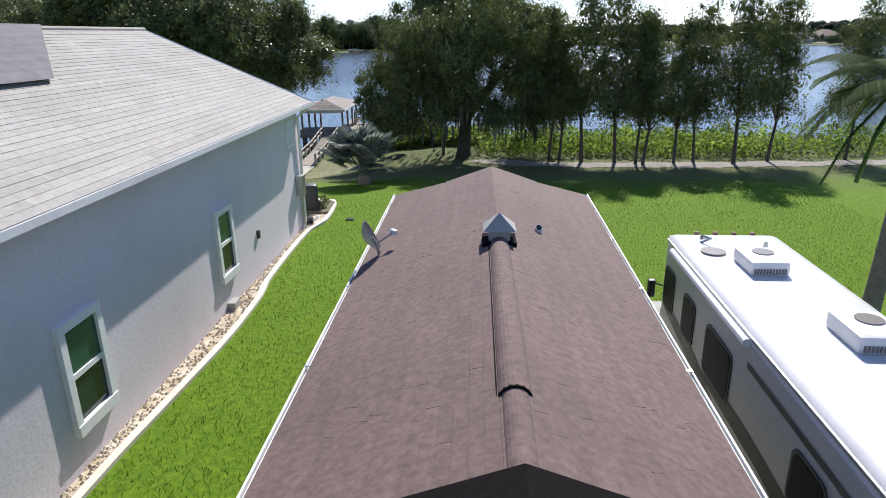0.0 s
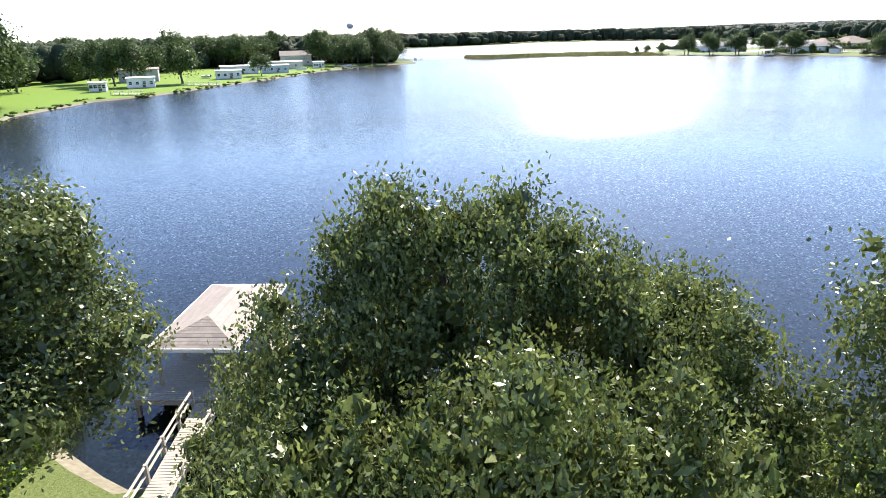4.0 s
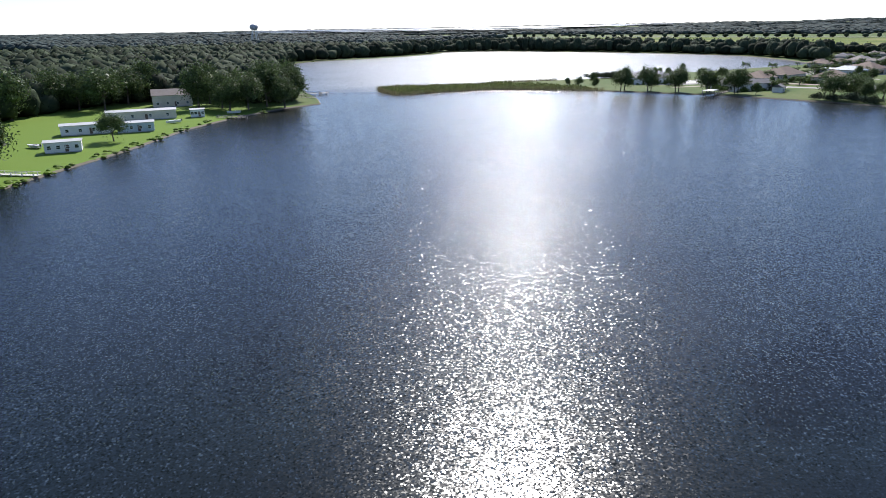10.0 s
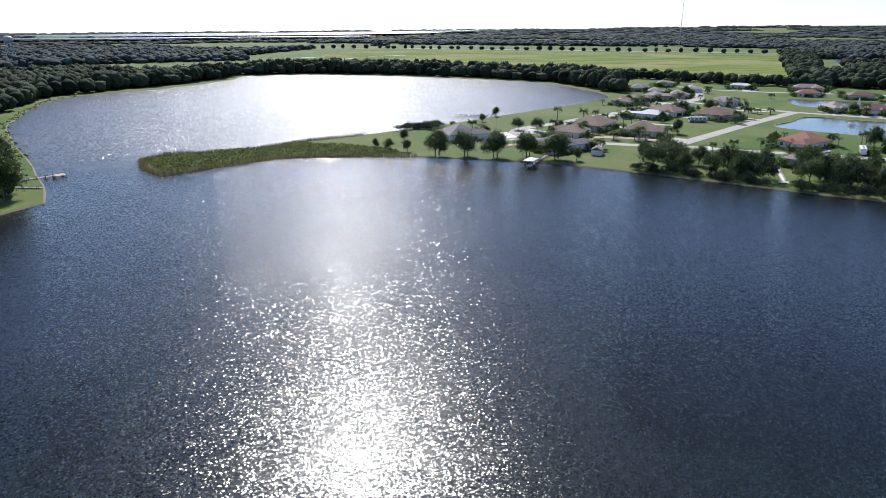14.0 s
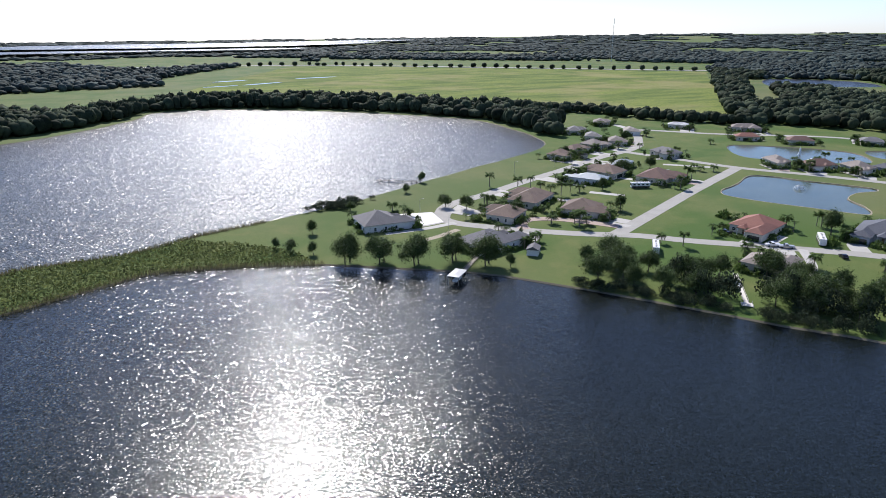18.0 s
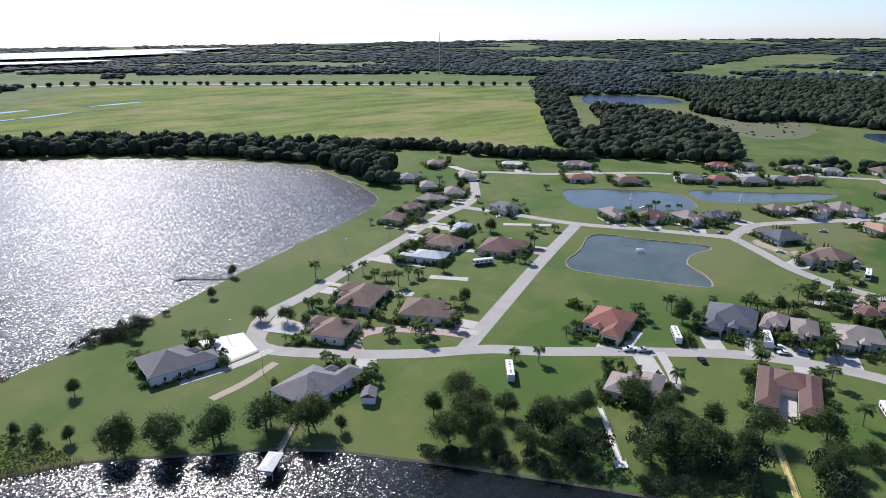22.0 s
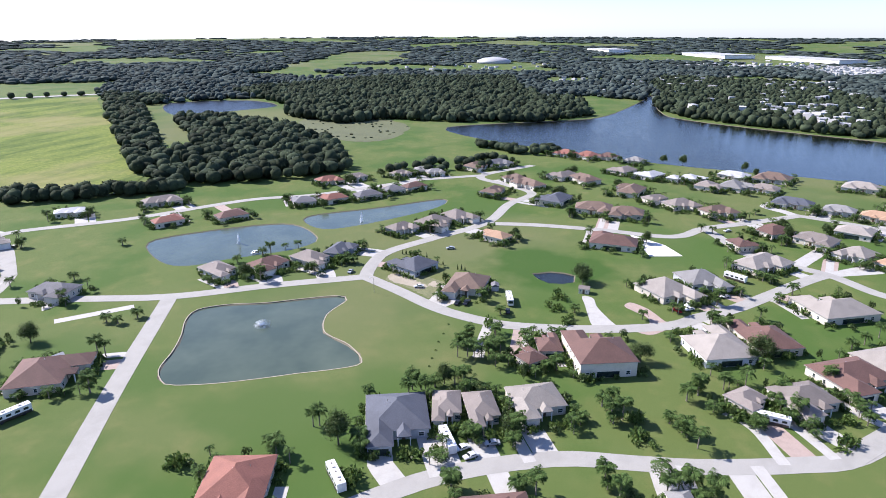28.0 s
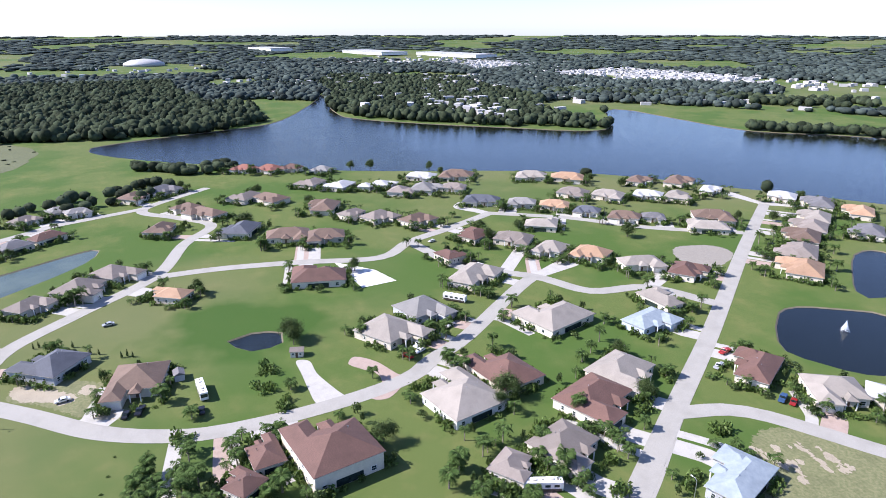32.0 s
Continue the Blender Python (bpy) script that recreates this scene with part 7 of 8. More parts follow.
SOUTH = [(1206, 160), (1092, 110), (975, -33), (925, -130), (1000, -160), (1080, -130), (1222, -199), (1746, -208), (1900, 60), (1654, 120), (1450, 118)]
wood_mesh("lakeside_woods", spots_in(SOUTH, 9.5, 4, 9, 7, 16, 6, 0.8), sparse, "dark green woods with scattered roofs on the far shore")
wood_mesh("lake_edge_trees", belt([(835, 362), (800, 316), (812, 296), (845, 290)], 16, 6, 4.5, 7, 7, 11, 7) + belt([(668, -48), (634, -100), (612, -86)], 8, 6, 4.5, 6.5, 8, 12, 8)
          + belt([(700, 10), (705, -6)], 8, 7, 4, 6, 7, 10, 9) + belt([(925, -142), (1000, -205), (1075, -232)], 16, 6, 5, 8, 9, 14, 10) + belt([(870, -305), (790, -385), (730, -430)], 22, 7, 5, 8, 9, 14, 11)
          + belt([(690, 392), (730, 340), (760, 340), (690, 420)], 12, 8, 4, 6, 6, 10, 12), leafy, "row of dark trees along the lake edge")

# far woods and their open fields, out to the horizon
far_rnd = random.Random(17)
OPEN = [[(160, 1180), (187, 1470), (560, 2060), (1244, 1142), (661, 628), (500, 760), (420, 900)], [(1190, 1120), (900, 1420), (560, 1760), (700, 2100), (1300, 1600), (1500, 1300)],
        [(1330, 320), (1130, 232), (1335, 170), (1400, 260)], [(1012, -21), (1228, -227), (1139, -336), (999, -479), (902, -455), (915, -302), (1069, -252)], [(2273, -1017), (2096, -1318), (1734, -1125), (1887, -905)], [(1836, -480), (1960, -780), (1707, -850), (1560, -900), (1340, -840), (1420, -680), (1560, -540)], [(2458, -400), (2342, -580), (2100, -590), (1980, -350)], [(907, 606), (700, 432), (720, 380), (823, 374), (935, 430), (994, 560)]]
cells = []
for r, r1, gap in ((1050, 1500, 12.5), (1500, 2100, 17), (2100, 2900, 26), (2900, 4560, 44)):
    rr = r
    while rr < r1:
        for k in range(int(math.radians(185) * rr / gap)):
            a = radians(128) - k * gap / rr
            cells.append((250 + rr * math.cos(a) + far_rnd.uniform(-0.5, 0.5) * gap, 250 + rr * math.sin(a) + far_rnd.uniform(-0.5, 0.5) * gap, gap))
        rr += gap
cells = np.array(cells)
ok = np.ones(len(cells), bool)
for poly in OPEN + [WEST, NORTH, THREE, EAST, SOUTH] + list(shores.values()):
    ok &= ~inside(np.array(poly, float), cells[:, :2])
far_spots, open_spots = [], []
for (x, y, g), k in zip(cells, ok):
    m = noise.fractal((x * 0.0016, y * 0.0016, 3.0), 1.0, 2.0, 3)
    if k and m > -0.24 + 0.12 * far_rnd.random():
        far_spots.append((x, y, g * far_rnd.uniform(0.36, 0.9), far_rnd.uniform(5, 14) * (1.0 if g < 20 else 0.7)))
    elif k:
        open_spots.append((x, y))
# these crowns carry the haze tint in their leaf colour
wood_mesh("far_woods", far_spots, lumpy, "dark woods tinted blue for haze, reaching to the horizon", 8, hazed_leaf)

wood_mesh("town_edge_woods", belt([(1370, -257), (1299, -335), (1250, -421), (1186, -490), (1112, -541), (1044, -588), (1033, -678)], 95, 13, 6, 10, 9, 14, 27), sparse, "dark belt of trees between meadow and town", 28)
# pale roofs of the far towns
town_rnd = random.Random(23)
bm = bmesh.new()
for cx, cy, sx, sy, n in ((1500, -330, 260, 240, 170), (1900, -480, 380, 300, 220), (1700, 180, 260, 160, 60), (1120, -60, 150, 70, 26), (2300, -200, 380, 260, 160), (1550, 700, 260, 200, 45), (2100, 500, 500, 400, 60), (1200, -20, 200, 90, 22), (1760, -700, 260, 220, 300), (1500, -780, 260, 200, 260), (2220, -480, 300, 160, 260), (1260, -330, 120, 90, 30), (1160, -480, 120, 90, 30)):
    for k in range(n):
        x, y = cx + town_rnd.gauss(0, 0.5) * sx, cy + town_rnd.gauss(0, 0.5) * sy
        if any(inside(line, np.array([(x, y), (x - 24, y), (x + 24, y), (x, y - 24), (x, y + 24)])).any() for line in (shores["east_lake"], shores["far_lake"])):
            continue
        w, d, hh = town_rnd.uniform(4, 9), town_rnd.uniform(4, 7), town_rnd.uniform(4, 6)
        z = ground_z(x, y) + (6.5 if inside(np.array(SOUTH, float), np.array([(x, y)]))[0] else 0)
        m = pose(x, y, z, 0, 0, town_rnd.uniform(0, 180))
        v = add_box(bm, -w, -d, -8, w, d, hh)
        for q in v[4:]:
            q.co.y *= 0.75
        bmesh.ops.transform(bm, matrix=m, verts=v)
me = bpy.data.meshes.new("far_town_roofs")
bm.to_mesh(me)
bm.free()
me.materials.append(surface("pale_far_roofs", (0.30, 0.29, 0.28), (0.48, 0.47, 0.455), 0.01, 0.004, 0.6, 0.0, kind="World"))
tagged(new("far_town_roofs", me), "pale roofs of far housing among trees", "houses", kind="stuff")

# ---- docks, boats, fountains, vehicles and other things of the far shore ----
def pier(x0, y0, x1, y1, width, label, head=None, wood=weathered_wood):
    """A plank pier on piles from the shore to its head."""
    L = math.hypot(x1 - x0, y1 - y0)
    p = thing("pier", x0, y0, 0, math.degrees(math.atan2(-(x1 - x0), y1 - y0)), label, "pier")
    n = max(3, int(L / 0.9))
    for k in range(n):
        part("plank", box(-width / 2, k * L / n, 0.3, width / 2, (k + 0.96) * L / n, 0.36), wood, p)
    for k in range(0, n + 1, 3):
        for s in (-1, 1):
            part("post", box(s * width / 2 - 0.09, k * L / n - 0.09, -1.2, s * width / 2 + 0.09, k * L / n + 0.09, 0.75), wood, p)
    for s in (-1, 1):
        part("rail", box(s * width / 2 - 0.04, 0, 0.95, s * width / 2 + 0.04, L, 1.03), wood, p)
        for k in range(0, n + 1, 3):
            part("post", box(s * width / 2 - 0.05, k * L / n - 0.05, 0.3, s * width / 2 + 0.05, k * L / n + 0.05, 1.0), wood, p)
    if head:
        hw, hl = head
        part("deck", box(-hw / 2, L, 0.3, hw / 2, L + hl, 0.36), wood, p)
        for x in (-hw / 2 + 0.1, hw / 2 - 0.1):
            for y in (L + 0.1, L + hl - 0.1):
                part("post", box(x - 0.1, y - 0.1, -1.2, x + 0.1, y + 0.1, 1.1), wood, p)
    return p


yellow_wood = surface("new_yellow_boards", (0.42, 0.34, 0.12), (0.55, 0.46, 0.18), 9.0, 1.2, 0.8, 0.004)
pale_wood = surface("pale_new_boards", (0.50, 0.47, 0.42), (0.62, 0.59, 0.54), 9.0, 1.2, 0.8, 0.004)
dark_wood = surface("dark_old_boards", (0.085, 0.072, 0.06), (0.16, 0.14, 0.118), 9.0, 1.2, 0.85, 0.004)
pier(221, 500, 203, 516, 1.6, "long dark wooden pier with rails in the upper lake", (5, 3), dark_wood)
pier(182, 377, 166, 363, 1.5, "grey wooden pier leading to a covered boat lift")
pier(252, 316, 234, 298, 1.4, "pale wooden dock with a small platform", (3.5, 3), pale_wood)
pier(272, 271, 251, 258, 1.5, "new yellow wooden dock on the dark shore", (4, 3.5), yellow_wood)
lift = thing("boat_lift", 163.5, 360.5, 0, 128, "covered boat lift with a flat pale roof", "boat lift")
part("roof", hip(-2.2, -4, 2.2, 4, 2.6, 0.15, 0.15), white_metal, lift)
for x in (-2, 2):
    for y in (-3.8, 0, 3.8):
        part("post", box(x - 0.1, y - 0.1, -1.2, x + 0.1, y + 0.1, 2.6), weathered_wood, lift)
part("hull", box(-0.9, -2.6, 0.1, 0.9, 2.6, 0.8, 0.25), white_gel, lift, "white moored boat hull")


def fountain(x, y, h, r, label, wide=False):
    """A spray of water over a floating nozzle."""
    f = thing("fountain", x, y, WATER, 0, label, "fountain", "pond fountains")
    part("float", tube([(0, 0, -0.1), (0, 0, 0.15)], [0.5, 0.45], 12), black_plastic, f)
    rng = np.random.default_rng(int(x))
    n = 900 if wide else 520
    a, t = rng.random(n) * math.tau, rng.random(n)
    q = r * t * (0.5 + 0.5 * rng.random(n))
    z = h * (4 * t * (1 - t) if wide else (1 - t) ** 0.8) * (0.8 + 0.25 * rng.random(n)) + 0.1
    c = np.column_stack((q * np.cos(a), q * np.sin(a), z))
    s = 0.05 + 0.09 * rng.random(n) ** 2
    u = np.column_stack((np.cos(a + 1.6) * s, np.sin(a + 1.6) * s, np.zeros(n)))
    w = np.column_stack((np.cos(a) * s, np.sin(a) * s, -2.2 * s))
    v = np.stack([c - u, c + w, c + u, c - w], 1).reshape(-1, 3)
    ob = new("spray", fast_mesh("spray", v, np.arange(4 * n).reshape(n, 4), foam))
    ob.parent = f


fountain(397, 386, 1.6, 4.2, "low wide white fountain spray on a pond", True)
fountain(490, 447, 6.5, 1.7, "tall white fountain jet on the long pond")
fountain(545, 394, 6.5, 1.7, "tall white fountain jet on the narrow pond")
fountain(416, 49, 4.2, 2.0, "white fountain jet on a dark pond")


def motor_coach(x, y, turn, length=10.5, z=0.0):
    m = thing("motorhome", x, y, z, turn, "white motorhome with dark windows parked by a house", "motorhome", "parked motorhomes")
    L = length / 2
    part("body", box(-1.25, -L, 0.5, 1.25, L, 3.2, 0.14), white_gel, m)
    part("skirt", box(-1.257, -L + 0.3, 0.45, 1.257, L - 0.3, 1.25), brown_stripe, m)
    for s in (-1, 1):
        for k in range(4):
            part("window", box(s * 1.26 - 0.012, -L + 1 + k * length / 4.4, 1.7, s * 1.26 + 0.012, -L + 2.4 + k * length / 4.4, 2.45), dark_glass, m)
        for yy in (-L + 2.4, L - 1.9):
            part("wheel", tube([(s * 0.98, yy, 0.48), (s * 1.26, yy, 0.48)], [0.48, 0.48], 14), rubber, m)
    part("windscreen", box(-1.05, L - 0.02, 1.5, 1.05, L + 0.03, 2.7), dark_glass, m)
    for yy in (-L * 0.45, L * 0.4):
        part("air_conditioner", box(-0.4, yy - 0.5, 3.19, 0.4, yy + 0.5, 3.48, 0.06), beige_body, m)
    for yy in (-L * 0.75, 0.0, L * 0.7):
        part("roof_hatch", box(-0.3, yy - 0.25, 3.19, 0.25, yy + 0.25, 3.3, 0.03), taupe_stripe, m)
    return m


for x, y, turn in ((314, 323, -52), (335.5, 297.5, -62), (440.4, 291.0, 102), (311, 253, -60), (247.5, 349, -45), (518.5, 163.5, -60), (488.3, 188.6, -40), (366, 204, -15), (321, 430, 65)):
    motor_coach(x, y, turn)


def car(x, y, turn, paint, pickup=False):
    c = thing("car", x, y, ground_z(x, y) + 0.05, turn, "%s parked on a drive" % ("pickup truck" if pickup else "small passenger car"), "car", "parked cars")
    c["label"] = paint.name.split("_")[-1] + (" pickup truck parked by the street" if pickup else " passenger car parked on a drive")
    L, W = (2.9, 0.98) if pickup else (2.3, 0.9)
    bm = bmesh.new()
    prof = [(-L, 0.4), (-L, 0.95), (-L * 0.72, 1.0), (-L * 0.5, 1.45), (L * 0.18, 1.48), (L * 0.45, 1.0), (L * 0.96, 0.85), (L, 0.4)] if not pickup else [(-L, 0.5), (-L, 1.1), (-L * 0.2, 1.1), (-L * 0.14, 1.8), (L * 0.25, 1.82), (L * 0.45, 1.2), (L * 0.95, 1.05), (L, 0.5)]
    a = [bm.verts.new((-W, p, z)) for p, z in prof]
    b = [bm.verts.new((W, p, z)) for p, z in prof]
    bm.faces.new(a)
    bm.faces.new(b[::-1])
    for i in range(len(prof)):
        j = (i + 1) % len(prof)
        bm.faces.new((a[i], b[i], b[j], a[j]))
    bmesh.ops.recalc_face_normals(bm, faces=bm.faces[:])
    bmesh.ops.bevel(bm, geom=bm.edges[:], offset=0.06, segments=2, affect="EDGES")
    part("body", bm, paint, c)
    top = 1.36 if not pickup else 1.68
    lo = 1.05 if not pickup else 1.25
    y0, y1 = (-L * 0.48, L * 0.2) if not pickup else (-L * 0.1, L * 0.24)
    for s in (-1, 1):
        part("side_window", box(s * W - 0.012, y0, lo, s * W + 0.012, y1, top), dark_glass, c)
        for yy in (-L * 0.62, L * 0.6):
            part("wheel", tube([(s * (W - 0.2), yy, 0.33), (s * (W + 0.01), yy, 0.33)], [0.33, 0.33], 14), rubber, c)
    bm = bmesh.new()
    (pa, za), (pb, zb) = prof[4], prof[5]
    v = [bm.verts.new(q) for q in ((-W * 0.88, pa + 0.06, za - 0.02), (W * 0.88, pa + 0.06, za - 0.02), (W * 0.88, pb - 0.02, zb + 0.07), (-W * 0.88, pb - 0.02, zb + 0.07))]
    bm.faces.new(v)
    bmesh.ops.solidify(bm, geom=bm.faces[:], thickness=-0.03)
    part("windscreen", bm, dark_glass, c)
    return c


for x, y, turn, k, pk in ((293, 330, 55, 0, True), (304, 308, -35, 1, False), (291, 351, 30, 1, True), (296, 326, 50, 2, True), (452, 214.3, 40, 0, True), (447.2, 215.4, 35, 0, False), (444.7, 220.5, 120, 3, False), (464.8, 198, 35, 0, False),
                          (433.3, 312.8, 80, 1, False), (434.4, 308.9, 80, 1, True), (448.2, 333.7, 20, 0, False), (429.1, 290.5, 95, 1, False), (382.3, 111.6, 35, 4, True), (379.5, 110, 35, 3, False), (414.1, 107.7, 20, 3, True), (405.6, 117, 25, 2, True), (434.4, 201, 60, 0, False),
                          (331, 290, 40, 0, False), (334, 293, 40, 0, False), (338, 285, 20, 2, False), (460, 371, 90, 2, False), (528, 356, 40, 0, False), (570, 176, 30, 0, False), (505, 330, 20, 2, False), (476, 430, 60, 0, False)):
    car(x, y, turn, car_paints[k], pk)


def shed(x, y, turn, w, d, h, roof_mat, wall_mat, label, name="shed"):
    s = thing(name, x, y, ground_z(x, y), turn, label, "shed")
    part("wall", box(-w / 2, -d / 2, 0, w / 2, d / 2, h), wall_mat, s)
    part("roof", hip(-w / 2 - 0.3, -d / 2 - 0.3, w / 2 + 0.3, d / 2 + 0.3, h, 0.5, 0.1, True), roof_mat, s)
    part("door", box(-0.45, -d / 2 - 0.04, 0, 0.45, -d / 2 + 0.02, 2.0), door_wood, s)
    add_window(s, w * 0.3, -d / 2, 1.4, 0.7, 0.8, "s")
    add_window(s, -w * 0.3, -d / 2, 1.4, 0.7, 0.8, "s")
    return s


shed(203.5, 370, 45, 5.5, 4.5, 2.4, grey_shingle, white_wall, "small white garden house with grey gable roof")
shed(458, 259, -100, 4.5, 3.6, 2.3, taupe_shingle, cream_wall, "small cream garden shed with gable roof")
shed(453, 299, 10, 4.2, 3.2, 2.3, grey_shingle, grey_wall, "small grey garden shed with gable roof")
shed(349, 440, 65, 4, 6.5, 4.2, white_metal, white_wall, "tall white box garage beside a house")
shed(352, 512, 30, 3.5, 3.5, 2.3, taupe_shingle, cream_wall, "small garden shed beside the street")


def slab(name, pts, z, mat, label, category):
    c = np.array(pts, float)
    vs = [(x, y, z) for x, y in c] + [(x, y, z - 0.12) for x, y in c]
    n = len(c)
    ob = mesh_object(name, vs, [tuple(range(n))] + [(i, i + n, (i + 1) % n + n, (i + 1) % n) for i in range(n)], mat)
    return tagged(ob, label, category, kind="structure")


new_concrete = surface("new_white_concrete", (0.56, 0.54, 0.51), (0.66, 0.64, 0.61), 4.0, 0.2, 0.85, 0.002, kind="World")
slab("concrete_lot", [(553, 233), (515, 225), (519, 208), (536, 215)], 0.06, new_concrete, "bright white concrete slab of an empty lot", "slab")
slab("drive_apron", [(181, 447), (197, 442), (194, 425), (179, 424)], 0.14, new_concrete, "wide bright white concrete drive apron", "driveway")
slab("court_drive", [(203, 438), (215, 448), (218, 432), (211, 425)], 0.14, concrete, "pale concrete forecourt inside the street bend", "driveway")
thin_lawn = surface("thin_yellowed_lawn", (0.09, 0.105, 0.04), (0.185, 0.178, 0.088), 1.1, 0.14, 0.95, 0.01, kind="World")
patch("bare_ground", [(522, 51), (519, 30), (504, 28), (489, 50), (494, 53), (505, 61)], grey_sand, "bare sandy building lot", 0.03, 1.0)
patch("bare_ground", [(371, 130), (352, 105), (333, 116), (330, 140), (344, 152)], thin_lawn, "thin yellowed lawn on an empty lot", 0.02, 1.5)
scuffs = random.Random(44)
for k in range(34):
    x, y = scuffs.uniform(349, 365), scuffs.uniform(118, 142)
    r = scuffs.uniform(0.4, 1.5)
    patch("bare_ground", [(x + r * scuffs.uniform(0.8, 2.6), y), (x, y + r * scuffs.uniform(0.6, 1.5)), (x - r * scuffs.uniform(0.8, 2.6), y), (x, y - r * scuffs.uniform(0.6, 1.5))], dry_grass, "pale scuffed sand in thin lawn", 0.03 + 0.004 * k, 0.8)
patch("bare_ground", [(463, 350), (465, 340), (452, 316), (438, 312), (431, 318), (438, 328), (448, 340), (454, 351)], thin_lawn, "trodden thin lawn round houses under construction", 0.02, 1.5)
for pts in (((461, 352), (463, 346), (457, 338), (450, 330), (446, 334), (449, 338), (453, 348)), ((450, 322), (443, 318), (433, 316.5), (435, 322), (438, 325), (445, 325)), ((457, 329), (455, 325), (450, 326), (452, 330))):
    patch("bare_ground", pts, dry_grass, "patch of bare pale building ground", 0.04, 1.2)
patch("garden_drive", [(453.4, 259.8), (452, 255.2), (442.3, 253.4), (430, 248.5), (422.5, 245), (421, 249.5), (423.4, 255.5), (433, 257.4), (443, 258.6)], concrete, "pale concrete drive up to a small garden house", 0.06, 0.05)
patch("garden_drive", [(450.6, 239), (445.1, 232.4), (435.2, 227.3), (430, 224.6), (420.5, 232.3), (421, 238), (425, 236), (431, 233), (437, 234), (441, 238), (446, 242)], paver, "brown paved loop drive round a palm bed", 0.06, 0.08)
# the hedged garden beside the concrete drive
hedge_rnd = random.Random(12)
for (xa, ya), (xb, yb) in zip(((457, 271), (446.4, 271.2), (438.1, 269.5), (434, 266)), ((446.4, 271.2), (438.1, 269.5), (434, 266), (430, 262))):
    for k in range(7):
        u = (k + hedge_rnd.random()) / 7
        shrub(xa + (xb - xa) * u, ya + (yb - ya) * u, hedge_rnd.uniform(0.8, 1.35))
for x, y in ((448, 265), (444, 262), (438, 264), (433, 260.5), (428, 260), (452, 263)):
    shrub(x, y, hedge_rnd.uniform(1.1, 1.7))
ribbon("driveway", [(219.5, 397.5), (222.7, 405), (230.2, 409.0), (241.5, 403.6), (253.1, 389.2), (258.5, 380.5)], 5.5, 0.1, paver, "crescent paved drive before the brown-roofed houses", "driveway", 2.0, 0.12)
ribbon("dirt_track", [(167, 405), (180, 407), (194, 412)], 3.2, 0.03, dry_grass, "bare dirt track through grass", "ground", 2.0, 0.05)
for i, pts in enumerate(([(402, 448), (382, 470), (364, 490)], [(337, 440), (326, 458), (317, 478)], [(301, 421), (290, 436), (280, 451)], [(270, 425), (262, 438), (252, 452)])):
    ribbon("driveway", pts[:2], 4.5, 0.03 + 0.006 * i, concrete, "light paved drive beside the street", "driveway", 3.0, 0.1)

# trees and brush of the far lake side
def off_docks(x, y):
    """True away from the two docks of this shore."""
    p = np.array((x, y))
    for a, b in (((256, 320), (230, 294)), ((276, 273), (246, 255))):
        a, b = np.array(a, float), np.array(b, float)
        u = np.clip((p - a) @ (b - a) / ((b - a) @ (b - a)), 0, 1)
        if np.hypot(*(p - a - u * (b - a))) < 4.5:
            return False
    return True


shore_rnd = random.Random(31)
for x, y in ((239, 320), (235, 325), (266, 287), (253, 285), (268, 256), (274, 256), (281, 250), (261, 310), (212, 349), (224, 350), (217, 340), (257, 296), (272, 275), (246, 318), (228, 334), (285, 262), (262, 301), (258, 280)):
    shade_tree(x, y, None, shore_rnd.uniform(0.85, 1.3))
for x, y in ((206, 336), (213, 326), (219, 318), (226, 311), (233, 301), (240, 292), (246, 284), (252, 273), (258, 265), (263, 257), (216, 334), (231, 320), (242, 306), (249, 292), (258, 274), (222, 342)):
    if off_docks(x, y):
        shade_tree(x, y, None, shore_rnd.uniform(0.85, 1.25))
for x, y in ((135, 395), (146, 388), (157, 381), (171, 377), (180, 368)):
    shade_tree(x, y, 2, shore_rnd.uniform(1.0, 1.25))
    shade_tree(x + 2.5, y + 1.5, 3, shore_rnd.uniform(1.0, 1.3))
for x, y in ((164, 464), (136, 437), (121, 418), (117, 425), (128, 411), (187, 362), (203, 483), (222, 501), (300, 437), (207, 447), (214, 438), (225, 414), (232, 420), (240, 430), (246, 437)):
    shade_tree(x, y, None, shore_rnd.uniform(0.5, 0.8))
thicket = [(163 + shore_rnd.gauss(0, 8), 474 + shore_rnd.gauss(0, 3), shore_rnd.uniform(2, 3.4), shore_rnd.uniform(2.5, 4.5)) for k in range(40)]
thicket += belt([(198, 337), (221, 303), (238, 275), (252, 246)], 6, 2.5, 1.6, 3.2, 2.0, 5.0, 61)
thicket += belt([(224, 318), (240, 296), (254, 270), (264, 250)], 12, 4.5, 2.5, 5, 5, 12, 62)
thicket = [q for q in thicket if off_docks(*q[:2])]
wood_mesh("shore_thicket", thicket, bushy, "dark thicket of bushes on the lake bank", 12)
MARSH = [(16, 438), (24, 405), (44, 412), (70, 421), (104, 411), (126, 402), (122, 420), (104, 440), (88, 453), (66, 445), (27, 446)]
rng = np.random.default_rng(71)
q = np.array([(x, y) for x in np.arange(14, 128, 0.62) for y in np.arange(402, 458, 0.62)])
q = q + rng.normal(size=q.shape) * 0.4
q = q[inside(np.array(MARSH, float), q)]
h = np.array([0.5 + 0.9 * max(0.0, noise.noise((x * 0.09, y * 0.09, 2.0)) + 0.35) for x, y in q])
c = np.column_stack((q, h * rng.random(len(q)) * 1.2))
v, f = leaf_cloud(rng, [(0, 0, 0, 0.001)], len(q), 0.5)
v = v + np.repeat(c, 4, axis=0)
